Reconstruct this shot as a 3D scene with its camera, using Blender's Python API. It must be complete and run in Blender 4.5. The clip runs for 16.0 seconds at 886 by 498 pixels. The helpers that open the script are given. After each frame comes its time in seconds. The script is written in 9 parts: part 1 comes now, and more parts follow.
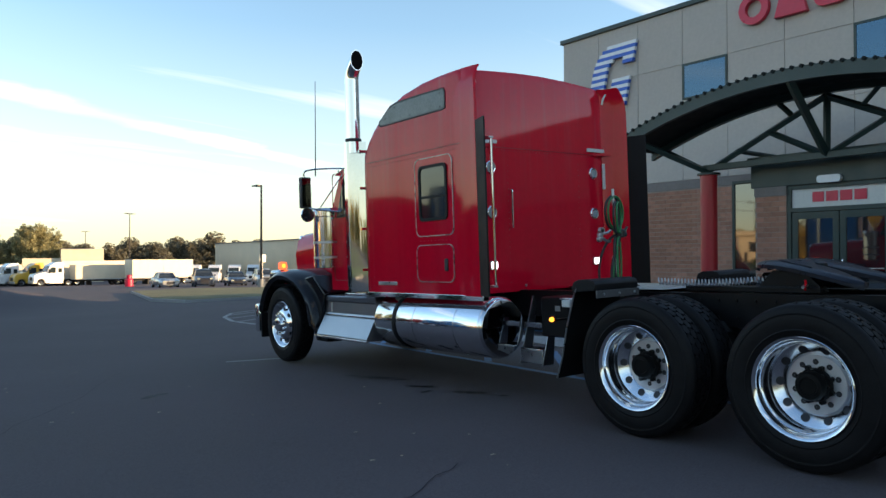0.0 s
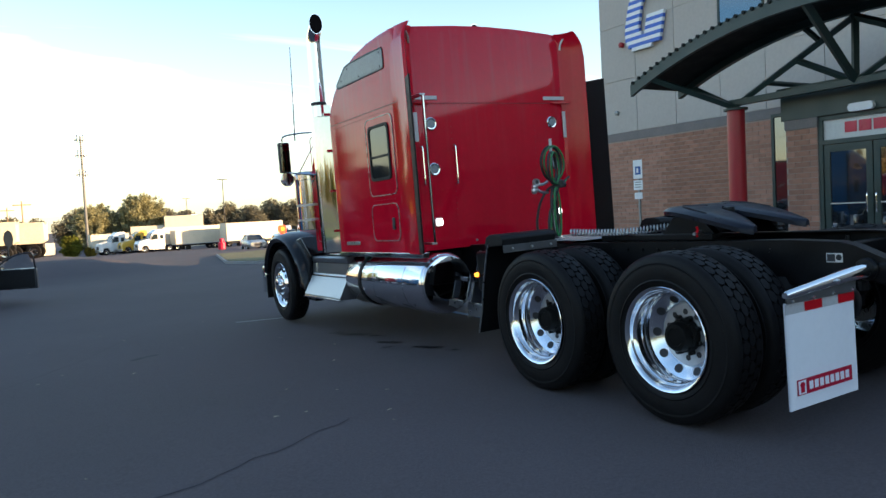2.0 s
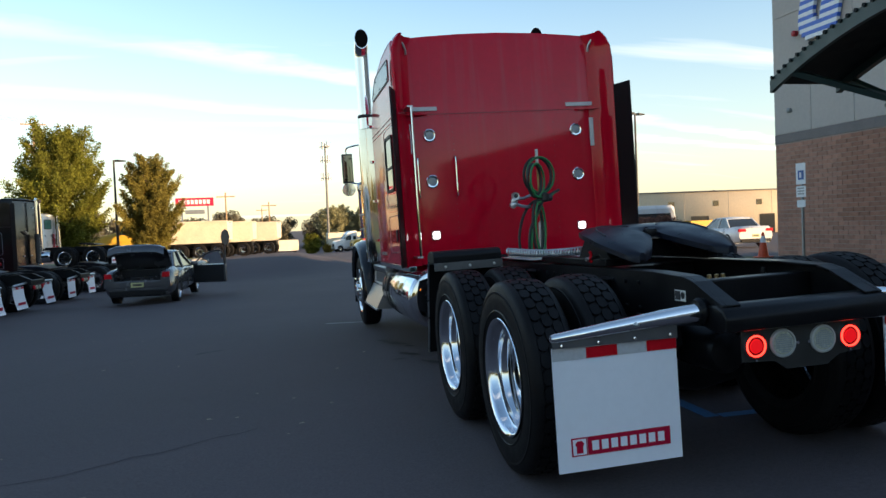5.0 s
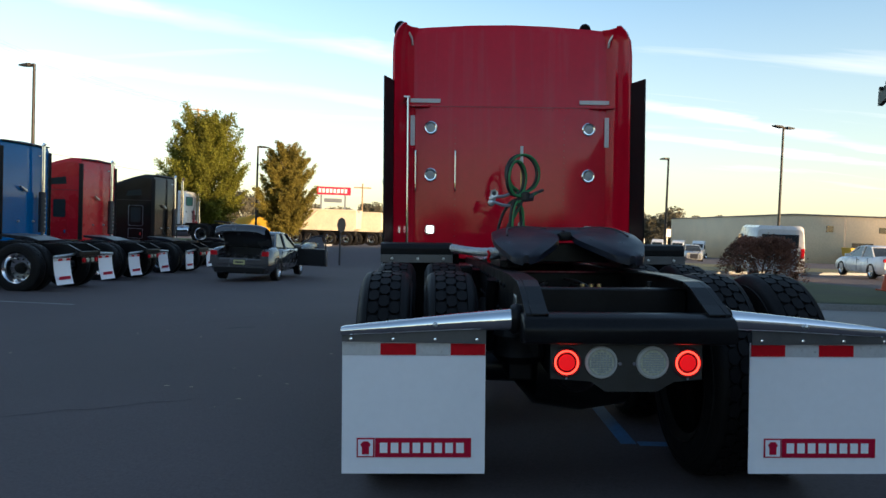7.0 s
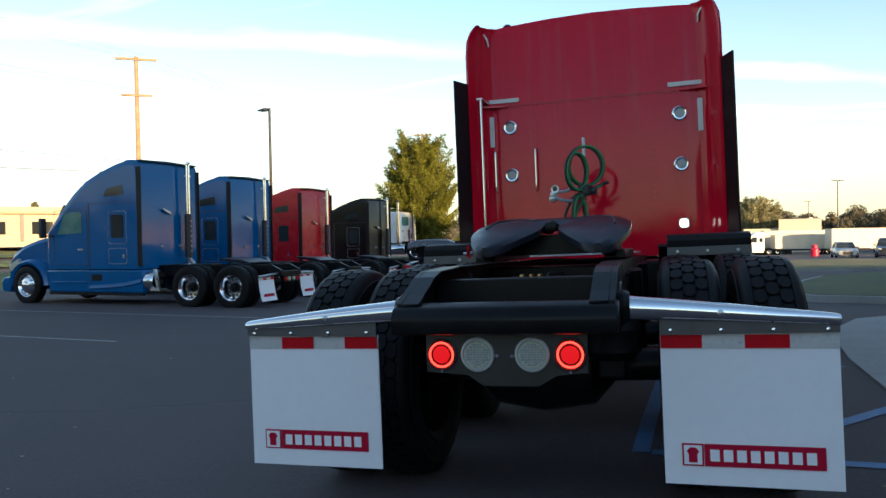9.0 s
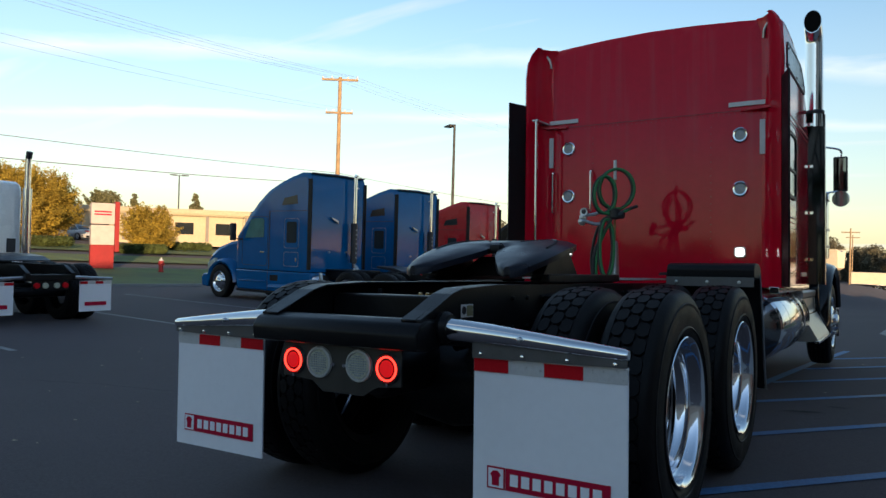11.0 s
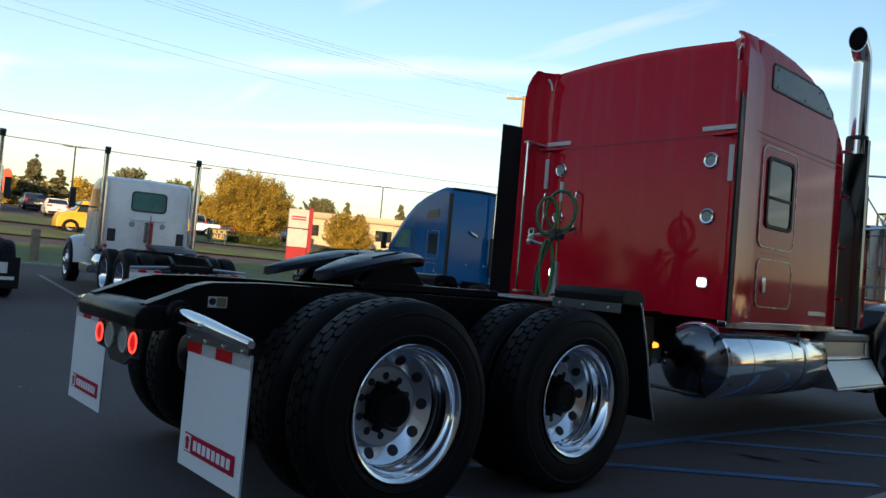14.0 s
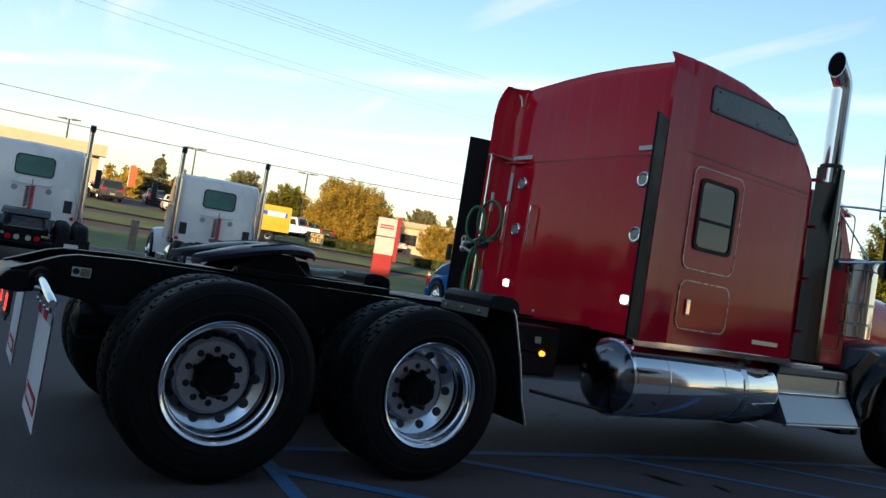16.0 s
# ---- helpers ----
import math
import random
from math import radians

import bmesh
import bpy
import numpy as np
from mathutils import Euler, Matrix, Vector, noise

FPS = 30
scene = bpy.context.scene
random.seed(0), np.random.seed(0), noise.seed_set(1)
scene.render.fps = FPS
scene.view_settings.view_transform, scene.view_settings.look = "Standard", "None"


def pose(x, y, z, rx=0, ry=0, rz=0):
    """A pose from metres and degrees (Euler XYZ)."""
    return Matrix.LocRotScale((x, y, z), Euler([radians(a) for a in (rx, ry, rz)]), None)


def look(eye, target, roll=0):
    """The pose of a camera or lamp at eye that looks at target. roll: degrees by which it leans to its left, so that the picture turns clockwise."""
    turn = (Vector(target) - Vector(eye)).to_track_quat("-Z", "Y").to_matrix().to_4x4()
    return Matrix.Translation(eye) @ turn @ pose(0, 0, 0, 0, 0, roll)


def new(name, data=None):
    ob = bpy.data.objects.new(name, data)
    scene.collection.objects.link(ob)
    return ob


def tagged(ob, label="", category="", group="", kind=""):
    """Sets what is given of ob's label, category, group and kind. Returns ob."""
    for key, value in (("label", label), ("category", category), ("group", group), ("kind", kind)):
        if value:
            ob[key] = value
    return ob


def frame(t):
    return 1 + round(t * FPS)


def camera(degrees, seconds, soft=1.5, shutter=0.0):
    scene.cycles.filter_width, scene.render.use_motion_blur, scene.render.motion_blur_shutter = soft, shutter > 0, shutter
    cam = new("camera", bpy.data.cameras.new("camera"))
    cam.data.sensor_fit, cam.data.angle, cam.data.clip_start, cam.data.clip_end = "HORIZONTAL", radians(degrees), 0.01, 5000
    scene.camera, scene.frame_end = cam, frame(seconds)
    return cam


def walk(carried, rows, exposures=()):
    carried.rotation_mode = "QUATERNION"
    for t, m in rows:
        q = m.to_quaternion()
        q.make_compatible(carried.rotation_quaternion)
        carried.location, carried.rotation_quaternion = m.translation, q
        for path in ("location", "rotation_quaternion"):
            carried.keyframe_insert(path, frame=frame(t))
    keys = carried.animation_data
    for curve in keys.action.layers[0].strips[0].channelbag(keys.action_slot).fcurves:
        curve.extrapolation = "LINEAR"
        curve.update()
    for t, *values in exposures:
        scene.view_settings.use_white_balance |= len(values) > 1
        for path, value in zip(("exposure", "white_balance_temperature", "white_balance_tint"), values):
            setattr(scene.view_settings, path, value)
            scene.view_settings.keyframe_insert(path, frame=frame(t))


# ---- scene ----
cam = camera(62.0, 16.0)
PATH = [
    (0, (-5.912, -1.356, 1.271), (-4.692, 0.229, 1.297), -0.11),
    (0.5, (-5.630, -1.599, 1.289), (-4.433, 0.003, 1.276), -0.51),
    (1, (-5.340, -1.917, 1.311), (-4.208, -0.269, 1.266), -1.60),
    (1.5, (-5.015, -2.103, 1.286), (-3.952, -0.411, 1.212), -3.09),
    (2, (-4.685, -2.285, 1.309), (-3.679, -0.559, 1.207), -2.99),
    (2.5, (-4.353, -2.532, 1.342), (-3.439, -0.753, 1.279), -2.69),
    (3, (-3.959, -2.652, 1.311), (-3.164, -0.818, 1.271), -2.60),
    (3.5, (-3.561, -2.747, 1.332), (-2.861, -0.875, 1.247), -2.91),
    (4, (-3.163, -2.912, 1.351), (-2.557, -1.008, 1.248), -3.33),
    (4.2, (-3.011, -2.937, 1.342), (-2.437, -1.023, 1.239), -3.43),
    (6.3, (-1.407, -3.048, 1.301), (-1.190, -1.060, 1.278), 1.16),
    (6.5, (-1.259, -3.023, 1.292), (-1.066, -1.033, 1.247), 1.46),
    (7, (-0.882, -3.035, 1.242), (-0.831, -1.037, 1.179), 2.10),
    (7.5, (-0.529, -3.010, 1.209), (-0.689, -1.019, 1.112), 0.60),
    (8, (-0.164, -2.877, 1.189), (-0.458, -0.900, 1.126), 0.33),
    (8.5, (0.231, -2.843, 1.171), (-0.202, -0.891, 1.126), -0.35),
    (9, (0.579, -2.794, 1.164), (0.005, -0.879, 1.129), -1.04),
    (9.2, (0.710, -2.751, 1.134), (0.080, -0.853, 1.087), -1.18),
    (11.3, (2.224, -2.320, 1.195), (1.091, -0.672, 1.208), 2.20),
    (11.5, (2.372, -2.270, 1.190), (1.198, -0.651, 1.208), 2.56),
    (12, (2.702, -2.139, 1.241), (1.430, -0.596, 1.265), 3.56),
    (12.5, (2.968, -1.892, 1.222), (1.619, -0.416, 1.250), 3.77),
    (13, (3.255, -1.663, 1.262), (1.899, -0.193, 1.264), 4.46),
    (13.5, (3.616, -1.502, 1.279), (2.188, -0.102, 1.284), 5.07),
    (14, (3.892, -1.293, 1.273), (2.396, 0.035, 1.289), 5.29),
    (14.5, (4.185, -1.028, 1.318), (2.658, 0.264, 1.336), 6.75),
    (15, (4.524, -0.822, 1.331), (2.962, 0.427, 1.361), 8.40),
    (15.5, (4.783, -0.588, 1.327), (3.159, 0.580, 1.362), 8.50),
    (16, (5.046, -0.276, 1.348), (3.370, 0.815, 1.371), 9.22),
]
walk(cam, [(t, look(eye, target, roll)) for t, eye, target, roll in PATH],
     [(0, 1.42, 6200, 10.5), (2, 1.72, 6200, 10.5), (2.5, 1.68, 6200, 10.5), (3.3, 1.42, 6200, 10.5), (4, 1.36, 6200, 10.5), (6.5, 1.2, 6200, 10.5), (7, 1.25, 6200, 10.5), (7.5, 1.52, 6200, 10.5), (8, 1.6, 6200, 10.5), (9, 1.4, 6200, 10.5), (11.3, 0.84, 6200, 10.5), (12.5, 0.72, 6200, 10.5), (13.5, 0.9, 6200, 10.5), (16, 0.98, 6200, 10.5)])

# ---- world, sun, exposure ----
SUN_AZ, SUN_EL = math.radians(-40), math.radians(7.6)      # direction to the sun: ahead-right and behind the dealership
world = bpy.data.worlds.new("dusk_sky")
scene.world = world
world.use_nodes = True
wn, wl = world.node_tree.nodes, world.node_tree.links
wn.clear()
w_out = wn.new("ShaderNodeOutputWorld")
w_bg = wn.new("ShaderNodeBackground")
w_sky = wn.new("ShaderNodeTexSky")
w_sky.sky_type = "NISHITA"
w_sky.sun_disc = False
w_sky.sun_elevation = SUN_EL
w_sky.sun_rotation = math.pi / 2 - SUN_AZ
w_sky.air_density, w_sky.dust_density, w_sky.ozone_density = 1.0, 0.3, 1.5
w_co = wn.new("ShaderNodeTexCoord")
w_map = wn.new("ShaderNodeMapping")
w_map.inputs["Rotation"].default_value = (0, 0, math.radians(-28))
w_map.inputs["Scale"].default_value = (0.42, 2.6, 1.0)
# the high cloud lies in a flat sheet: directions are carried onto that sheet
w_sep = wn.new("ShaderNodeSeparateXYZ")
w_up = wn.new("ShaderNodeMath")
w_up.operation = "ADD"
w_up.inputs[1].default_value = 0.16
w_sheet = wn.new("ShaderNodeVectorMath")
w_sheet.operation = "SCALE"
w_inv = wn.new("ShaderNodeMath")
w_inv.operation = "DIVIDE"
w_inv.inputs[0].default_value = 1.0
w_haze = wn.new("ShaderNodeMapRange")
w_haze.inputs["From Min"].default_value, w_haze.inputs["From Max"].default_value = 0.0, 0.30
w_haze.inputs["To Min"].default_value, w_haze.inputs["To Max"].default_value = 0.55, 0.0
w_cloud = wn.new("ShaderNodeMix")
w_cloud.data_type = "RGBA"
w_cloud.inputs["B"].default_value = (3.8, 3.7, 3.5, 1)
w_noise = wn.new("ShaderNodeTexNoise")
w_noise.inputs["Scale"].default_value = 1.5
w_noise.inputs["Detail"].default_value = 5.0
w_noise.inputs["Roughness"].default_value = 0.52
w_noise.inputs["Distortion"].default_value = 0.4
w_ramp = wn.new("ShaderNodeValToRGB")
w_ramp.color_ramp.elements[0].position = 0.58
w_ramp.color_ramp.elements[1].position = 0.86
w_mix = wn.new("ShaderNodeMix")
w_mix.data_type = "RGBA"
w_mix.inputs["B"].default_value = (2.75, 2.55, 2.0, 1)
wl.new(w_co.outputs["Generated"], w_sep.inputs[0])
wl.new(w_sep.outputs["Z"], w_up.inputs[0])
wl.new(w_up.outputs[0], w_inv.inputs[1])
wl.new(w_co.outputs["Generated"], w_sheet.inputs[0])
wl.new(w_inv.outputs[0], w_sheet.inputs["Scale"])
wl.new(w_sheet.outputs[0], w_map.inputs["Vector"])
wl.new(w_sep.outputs["Z"], w_haze.inputs["Value"])
wl.new(w_map.outputs["Vector"], w_noise.inputs["Vector"])
wl.new(w_noise.outputs["Fac"], w_ramp.inputs["Fac"])
wl.new(w_ramp.outputs["Color"], w_cloud.inputs["Factor"])
wl.new(w_haze.outputs["Result"], w_mix.inputs["Factor"])
wl.new(w_sky.outputs["Color"], w_mix.inputs["A"])
wl.new(w_mix.outputs["Result"], w_cloud.inputs["A"])


def w_math(op, a, b=None, c=None, clamp=False):
    n = wn.new("ShaderNodeMath")
    n.operation, n.use_clamp = op, clamp
    for k, v in enumerate((a, b, c)):
        if isinstance(v, (int, float)):
            n.inputs[k].default_value = v
        elif v is not None:
            wl.new(v, n.inputs[k])
    return n.outputs[0]


# two spreading contrails: straight lines y = a + b x on the sheet of high air
w_z = w_math("MAXIMUM", w_sep.outputs["Z"], 0.03)
w_px, w_py = w_math("DIVIDE", w_sep.outputs["X"], w_z), w_math("DIVIDE", w_sep.outputs["Y"], w_z)
w_at = wn.new("ShaderNodeCombineXYZ")
wl.new(w_px, w_at.inputs["X"])
wl.new(w_py, w_at.inputs["Y"])
w_fray = wn.new("ShaderNodeTexNoise")
w_fray.inputs["Scale"].default_value, w_fray.inputs["Detail"].default_value, w_fray.inputs["Roughness"].default_value = 0.9, 6.0, 0.6
wl.new(w_at.outputs[0], w_fray.inputs["Vector"])
w_gap = wn.new("ShaderNodeTexNoise")
w_gap.inputs["Scale"].default_value, w_gap.inputs["Detail"].default_value = 0.55, 2.0
wl.new(w_at.outputs[0], w_gap.inputs["Vector"])
w_trails = None
for a, b, wide, dense in ((4.61, 0.665, 0.30, 0.95), (6.33, 0.54, 0.34, 0.75)):
    off = w_math("SUBTRACT", w_py, w_math("MULTIPLY_ADD", w_px, b, a))
    off = w_math("ADD", off, w_math("MULTIPLY_ADD", w_fray.outputs["Fac"], 0.9, -0.45))
    band = w_math("SUBTRACT", 1.0, w_math("DIVIDE", w_math("ABSOLUTE", off), wide), clamp=True)
    band = w_math("MULTIPLY", band, w_math("MULTIPLY_ADD", w_gap.outputs["Fac"], 3.2, -1.0, clamp=True))
    band = w_math("MULTIPLY", band, w_math("MULTIPLY", w_fray.outputs["Fac"], 1.7 * dense), clamp=True)
    w_trails = band if w_trails is None else w_math("MAXIMUM", w_trails, band)
w_white = wn.new("ShaderNodeMix")
w_white.data_type = "RGBA"
w_white.inputs["B"].default_value = (4.4, 4.3, 4.1, 1)
wl.new(w_trails, w_white.inputs["Factor"])
wl.new(w_cloud.outputs["Result"], w_white.inputs["A"])
wl.new(w_white.outputs["Result"], w_bg.inputs["Color"])
w_bg.inputs["Strength"].default_value = 0.15
wl.new(w_bg.outputs["Background"], w_out.inputs["Surface"])

sun = new("sun", bpy.data.lights.new("sun", "SUN"))
sun.data.energy, sun.data.angle, sun.data.color = 5.0, math.radians(0.6), (1.0, 0.67, 0.35)
sun_dir = Vector((math.cos(SUN_EL) * math.cos(SUN_AZ), math.cos(SUN_EL) * math.sin(SUN_AZ), math.sin(SUN_EL)))
sun.matrix_world = look(sun_dir * 200, (0, 0, 0))


# ---- materials ----
def pbr(name, base, rough=0.5, metal=0.0, var=0.12, scale=6.0, bump=0.0, bscale=60.0, coat=0.0, rvar=0.08, spec=0.5, fine=None, stretch=None):
    m = bpy.data.materials.new(name)
    m.use_nodes = True
    n, l = m.node_tree.nodes, m.node_tree.links
    b = n["Principled BSDF"]
    b.inputs["Metallic"].default_value = metal
    b.inputs["Coat Weight"].default_value = coat
    b.inputs["Coat Roughness"].default_value = 0.06
    b.inputs["Specular IOR Level"].default_value = spec
    co = n.new("ShaderNodeTexCoord")
    src = co.outputs["Object"]
    if stretch:
        mp = n.new("ShaderNodeMapping")
        mp.inputs["Scale"].default_value = stretch
        l.new(src, mp.inputs["Vector"])
        src = mp.outputs["Vector"]
    a = n.new("ShaderNodeTexNoise")
    a.inputs["Scale"].default_value, a.inputs["Detail"].default_value = scale, 5.0
    l.new(src, a.inputs["Vector"])
    c = n.new("ShaderNodeTexNoise")
    c.inputs["Scale"].default_value, c.inputs["Detail"].default_value = fine or scale * 14, 3.0
    l.new(co.outputs["Object"], c.inputs["Vector"])
    mix = n.new("ShaderNodeMath")
    mix.operation = "MULTIPLY_ADD"
    mix.inputs[1].default_value = 0.5
    half = n.new("ShaderNodeMath")
    half.operation = "MULTIPLY"
    half.inputs[1].default_value = 0.5
    l.new(a.outputs["Fac"], half.inputs[0])
    l.new(c.outputs["Fac"], mix.inputs[0])
    l.new(half.outputs[0], mix.inputs[2])
    ramp = n.new("ShaderNodeValToRGB")
    lo = [max(0.0, v * (1 - 2.2 * var)) for v in base]
    hi = [min(1.0, v * (1 + 2.2 * var)) for v in base]
    ramp.color_ramp.elements[0].position, ramp.color_ramp.elements[1].position = 0.3, 0.7
    ramp.color_ramp.elements[0].color = (*lo, 1)
    ramp.color_ramp.elements[1].color = (*hi, 1)
    l.new(mix.outputs[0], ramp.inputs["Fac"])
    l.new(ramp.outputs["Color"], b.inputs["Base Color"])
    rr = n.new("ShaderNodeMapRange")
    rr.inputs["From Min"].default_value, rr.inputs["From Max"].default_value = 0.3, 0.7
    rr.inputs["To Min"].default_value, rr.inputs["To Max"].default_value = max(0.02, rough - rvar), min(1, rough + rvar)
    l.new(a.outputs["Fac"], rr.inputs["Value"])
    l.new(rr.outputs["Result"], b.inputs["Roughness"])
    if bump:
        bp = n.new("ShaderNodeBump")
        bp.inputs["Strength"].default_value, bp.inputs["Distance"].default_value = bump, 0.01
        bn = n.new("ShaderNodeTexNoise")
        bn.inputs["Scale"].default_value, bn.inputs["Detail"].default_value = bscale, 4.0
        l.new(co.outputs["Object"], bn.inputs["Vector"])
        l.new(bn.outputs["Fac"], bp.inputs["Height"])
        l.new(bp.outputs["Normal"], b.inputs["Normal"])
    return m


def glow(name, color, strength):
    m = bpy.data.materials.new(name)
    m.use_nodes = True
    b = m.node_tree.nodes["Principled BSDF"]
    b.inputs["Base Color"].default_value = (*(0.25 * c for c in color), 1)
    b.inputs["Emission Color"].default_value = (*color, 1)
    b.inputs["Emission Strength"].default_value = strength
    return m


def glass(name, tint=(0.8, 0.85, 0.85), rough=0.02):
    m = bpy.data.materials.new(name)
    m.use_nodes = True
    b = m.node_tree.nodes["Principled BSDF"]
    b.inputs["Base Color"].default_value = (*tint, 1)
    b.inputs["Transmission Weight"].default_value = 1.0
    b.inputs["Roughness"].default_value = rough
    b.inputs["IOR"].default_value = 1.45
    return m


def by_object(m, amount):
    """Lets each piece of a repeat differ a little in brightness."""
    n, l = m.node_tree.nodes, m.node_tree.links
    b = n["Principled BSDF"]
    link = b.inputs["Base Color"].links[0]
    src = link.from_socket
    info = n.new("ShaderNodeObjectInfo")
    hsv = n.new("ShaderNodeHueSaturation")
    rr = n.new("ShaderNodeMapRange")
    rr.inputs["To Min"].default_value, rr.inputs["To Max"].default_value = 1 - amount, 1 + amount
    l.new(info.outputs["Random"], rr.inputs["Value"])
    l.new(rr.outputs["Result"], hsv.inputs["Value"])
    l.new(src, hsv.inputs["Color"])
    l.new(hsv.outputs["Color"], b.inputs["Base Color"])
    return m


def by_island(m, amount):
    n, l = m.node_tree.nodes, m.node_tree.links
    b = n["Principled BSDF"]
    src = b.inputs["Base Color"].links[0].from_socket
    geo = n.new("ShaderNodeNewGeometry")
    hsv = n.new("ShaderNodeHueSaturation")
    rr = n.new("ShaderNodeMapRange")
    rr.inputs["To Min"].default_value, rr.inputs["To Max"].default_value = 1 - amount, 1 + amount
    l.new(geo.outputs["Random Per Island"], rr.inputs["Value"])
    l.new(rr.outputs["Result"], hsv.inputs["Value"])
    l.new(src, hsv.inputs["Color"])
    l.new(hsv.outputs["Color"], b.inputs["Base Color"])
    return m


RED = pbr("red_paint", (0.56, 0.004, 0.022), 0.068, 0.0, 0.035, 1.3, coat=0.0, rvar=0.006, spec=0.31, stretch=(4, 4, 0.5))
# dried rain streaks on the red paint
n_, l_ = RED.node_tree.nodes, RED.node_tree.links
b_ = n_["Principled BSDF"]
src_ = b_.inputs["Base Color"].links[0].from_socket
co_, mp_, no_, rp_, mx_ = n_.new("ShaderNodeTexCoord"), n_.new("ShaderNodeMapping"), n_.new("ShaderNodeTexNoise"), n_.new("ShaderNodeValToRGB"), n_.new("ShaderNodeMix")
mp_.inputs["Scale"].default_value = (11, 11, 0.45)
no_.inputs["Scale"].default_value, no_.inputs["Detail"].default_value = 1.0, 4.0
rp_.color_ramp.elements[0].position, rp_.color_ramp.elements[1].position = 0.50, 0.78
rp_.color_ramp.elements[1].color = (0.42, 0.42, 0.42, 1)
se_, zr_, mu_ = n_.new("ShaderNodeSeparateXYZ"), n_.new("ShaderNodeMapRange"), n_.new("ShaderNodeMath")
zr_.inputs["From Min"].default_value, zr_.inputs["From Max"].default_value = 1.9, 2.9
zr_.inputs["To Min"].default_value, zr_.inputs["To Max"].default_value = 0.12, 1.0
mu_.operation = "MULTIPLY"
l_.new(co_.outputs["Object"], se_.inputs[0])
l_.new(se_.outputs["Z"], zr_.inputs["Value"])
l_.new(zr_.outputs["Result"], mu_.inputs[1])
l_.new(rp_.outputs["Color"], mu_.inputs[0])
mx_.data_type = "RGBA"
mx_.inputs["B"].default_value = (0.46, 0.10, 0.11, 1)
l_.new(co_.outputs["Object"], mp_.inputs["Vector"])
l_.new(mp_.outputs["Vector"], no_.inputs["Vector"])
l_.new(no_.outputs["Fac"], rp_.inputs["Fac"])
l_.new(mu_.outputs[0], mx_.inputs["Factor"])
l_.new(src_, mx_.inputs["A"])
l_.new(mx_.outputs["Result"], b_.inputs["Base Color"])
RED_TRIM = pbr("red_trim", (0.30, 0.006, 0.015), 0.35, 0.0, 0.05, 3)
CHROME = pbr("chrome", (0.80, 0.81, 0.82), 0.07, 1.0, 0.02, 5, rvar=0.03)
ALU = pbr("polished_aluminium", (0.72, 0.73, 0.75), 0.12, 1.0, 0.04, 7, rvar=0.06)
SATIN = pbr("satin_aluminium", (0.50, 0.51, 0.52), 0.34, 1.0, 0.08, 12, rvar=0.08)
BLACK = pbr("black_chassis_paint", (0.006, 0.006, 0.007), 0.36, 0.0, 0.2, 5, bump=0.05, bscale=50, spec=0.18)
BLACKP = pbr("black_gloss_paint", (0.008, 0.008, 0.010), 0.14, 0.0, 0.1, 3, spec=0.32, rvar=0.02)
RUBBER = pbr("tyre_rubber", (0.007, 0.0065, 0.007), 0.52, 0.0, 0.25, 9, bump=0.12, bscale=90, spec=0.15)
BLACKPL = pbr("black_rubber_panel", (0.008, 0.008, 0.009), 0.5, 0.0, 0.15, 6, spec=0.2)
GREASE = pbr("greased_steel", (0.010, 0.012, 0.020), 0.34, 0.0, 0.2, 7, bump=0.03, bscale=30, spec=0.20)
WHITEFLAP = pbr("white_flap_plastic", (0.80, 0.81, 0.86), 0.42, 0.0, 0.012, 2)
SILVERTAPE = pbr("silver_reflective_tape", (0.52, 0.53, 0.55), 0.35, 0.2, 0.06, 60)
REDTAPE = pbr("red_reflective_tape", (0.50, 0.004, 0.012), 0.4, 0.0, 0.06, 60, spec=0.12)
DARKGLASS = pbr("tinted_glass", (0.015, 0.018, 0.02), 0.05, 0.0, 0.1, 3, spec=0.75, rvar=0.02)
VENTGLASS = pbr("smoked_panel", (0.10, 0.12, 0.12), 0.16, 0.0, 0.15, 4, rvar=0.05)
LENS = pbr("clear_lens", (0.44, 0.45, 0.36), 0.2, 0.0, 0.15, 90)
LAMPGREY = pbr("grey_lamp_lens", (0.30, 0.33, 0.34), 0.2, 0.0, 0.1, 30)
TAILDARK = pbr("dark_red_lens", (0.10, 0.002, 0.004), 0.25, 0.0, 0.05, 20)
TAILRED = glow("lit_red_lens", (0.9, 0.002, 0.006), 0.30)
TAILRING = glow("lit_red_ring", (1.0, 0.035, 0.02), 2.2)
WORKLIGHT = glow("lit_white_lamp", (1.0, 0.97, 0.92), 2.6)
AMBER = glow("lit_amber_lamp", (1.0, 0.28, 0.02), 1.7)
MARKRED = glow("lit_red_marker", (1.0, 0.10, 0.03), 1.1)
GREENHOSE = pbr("green_hose", (0.02, 0.17, 0.05), 0.42, 0.0, 0.1, 20)
BLACKHOSE = pbr("black_hose", (0.015, 0.015, 0.015), 0.45, 0.0, 0.1, 20)
BRASS = pbr("brass_fitting", (0.42, 0.30, 0.14), 0.35, 1.0, 0.1, 20)
TRIMGREY = pbr("bright_panel_trim", (0.42, 0.36, 0.36), 0.3, 0.7, 0.1, 12)
STICKER = pbr("white_sticker", (0.62, 0.62, 0.60), 0.45, 0.0, 0.05, 20)
YELLOWMARK = pbr("yellow_mark", (0.22, 0.20, 0.10), 0.5, 0.0, 0.05, 20)
DARK = pbr("dark_mark", (0.02, 0.02, 0.025), 0.5, 0.0, 0.1, 20)
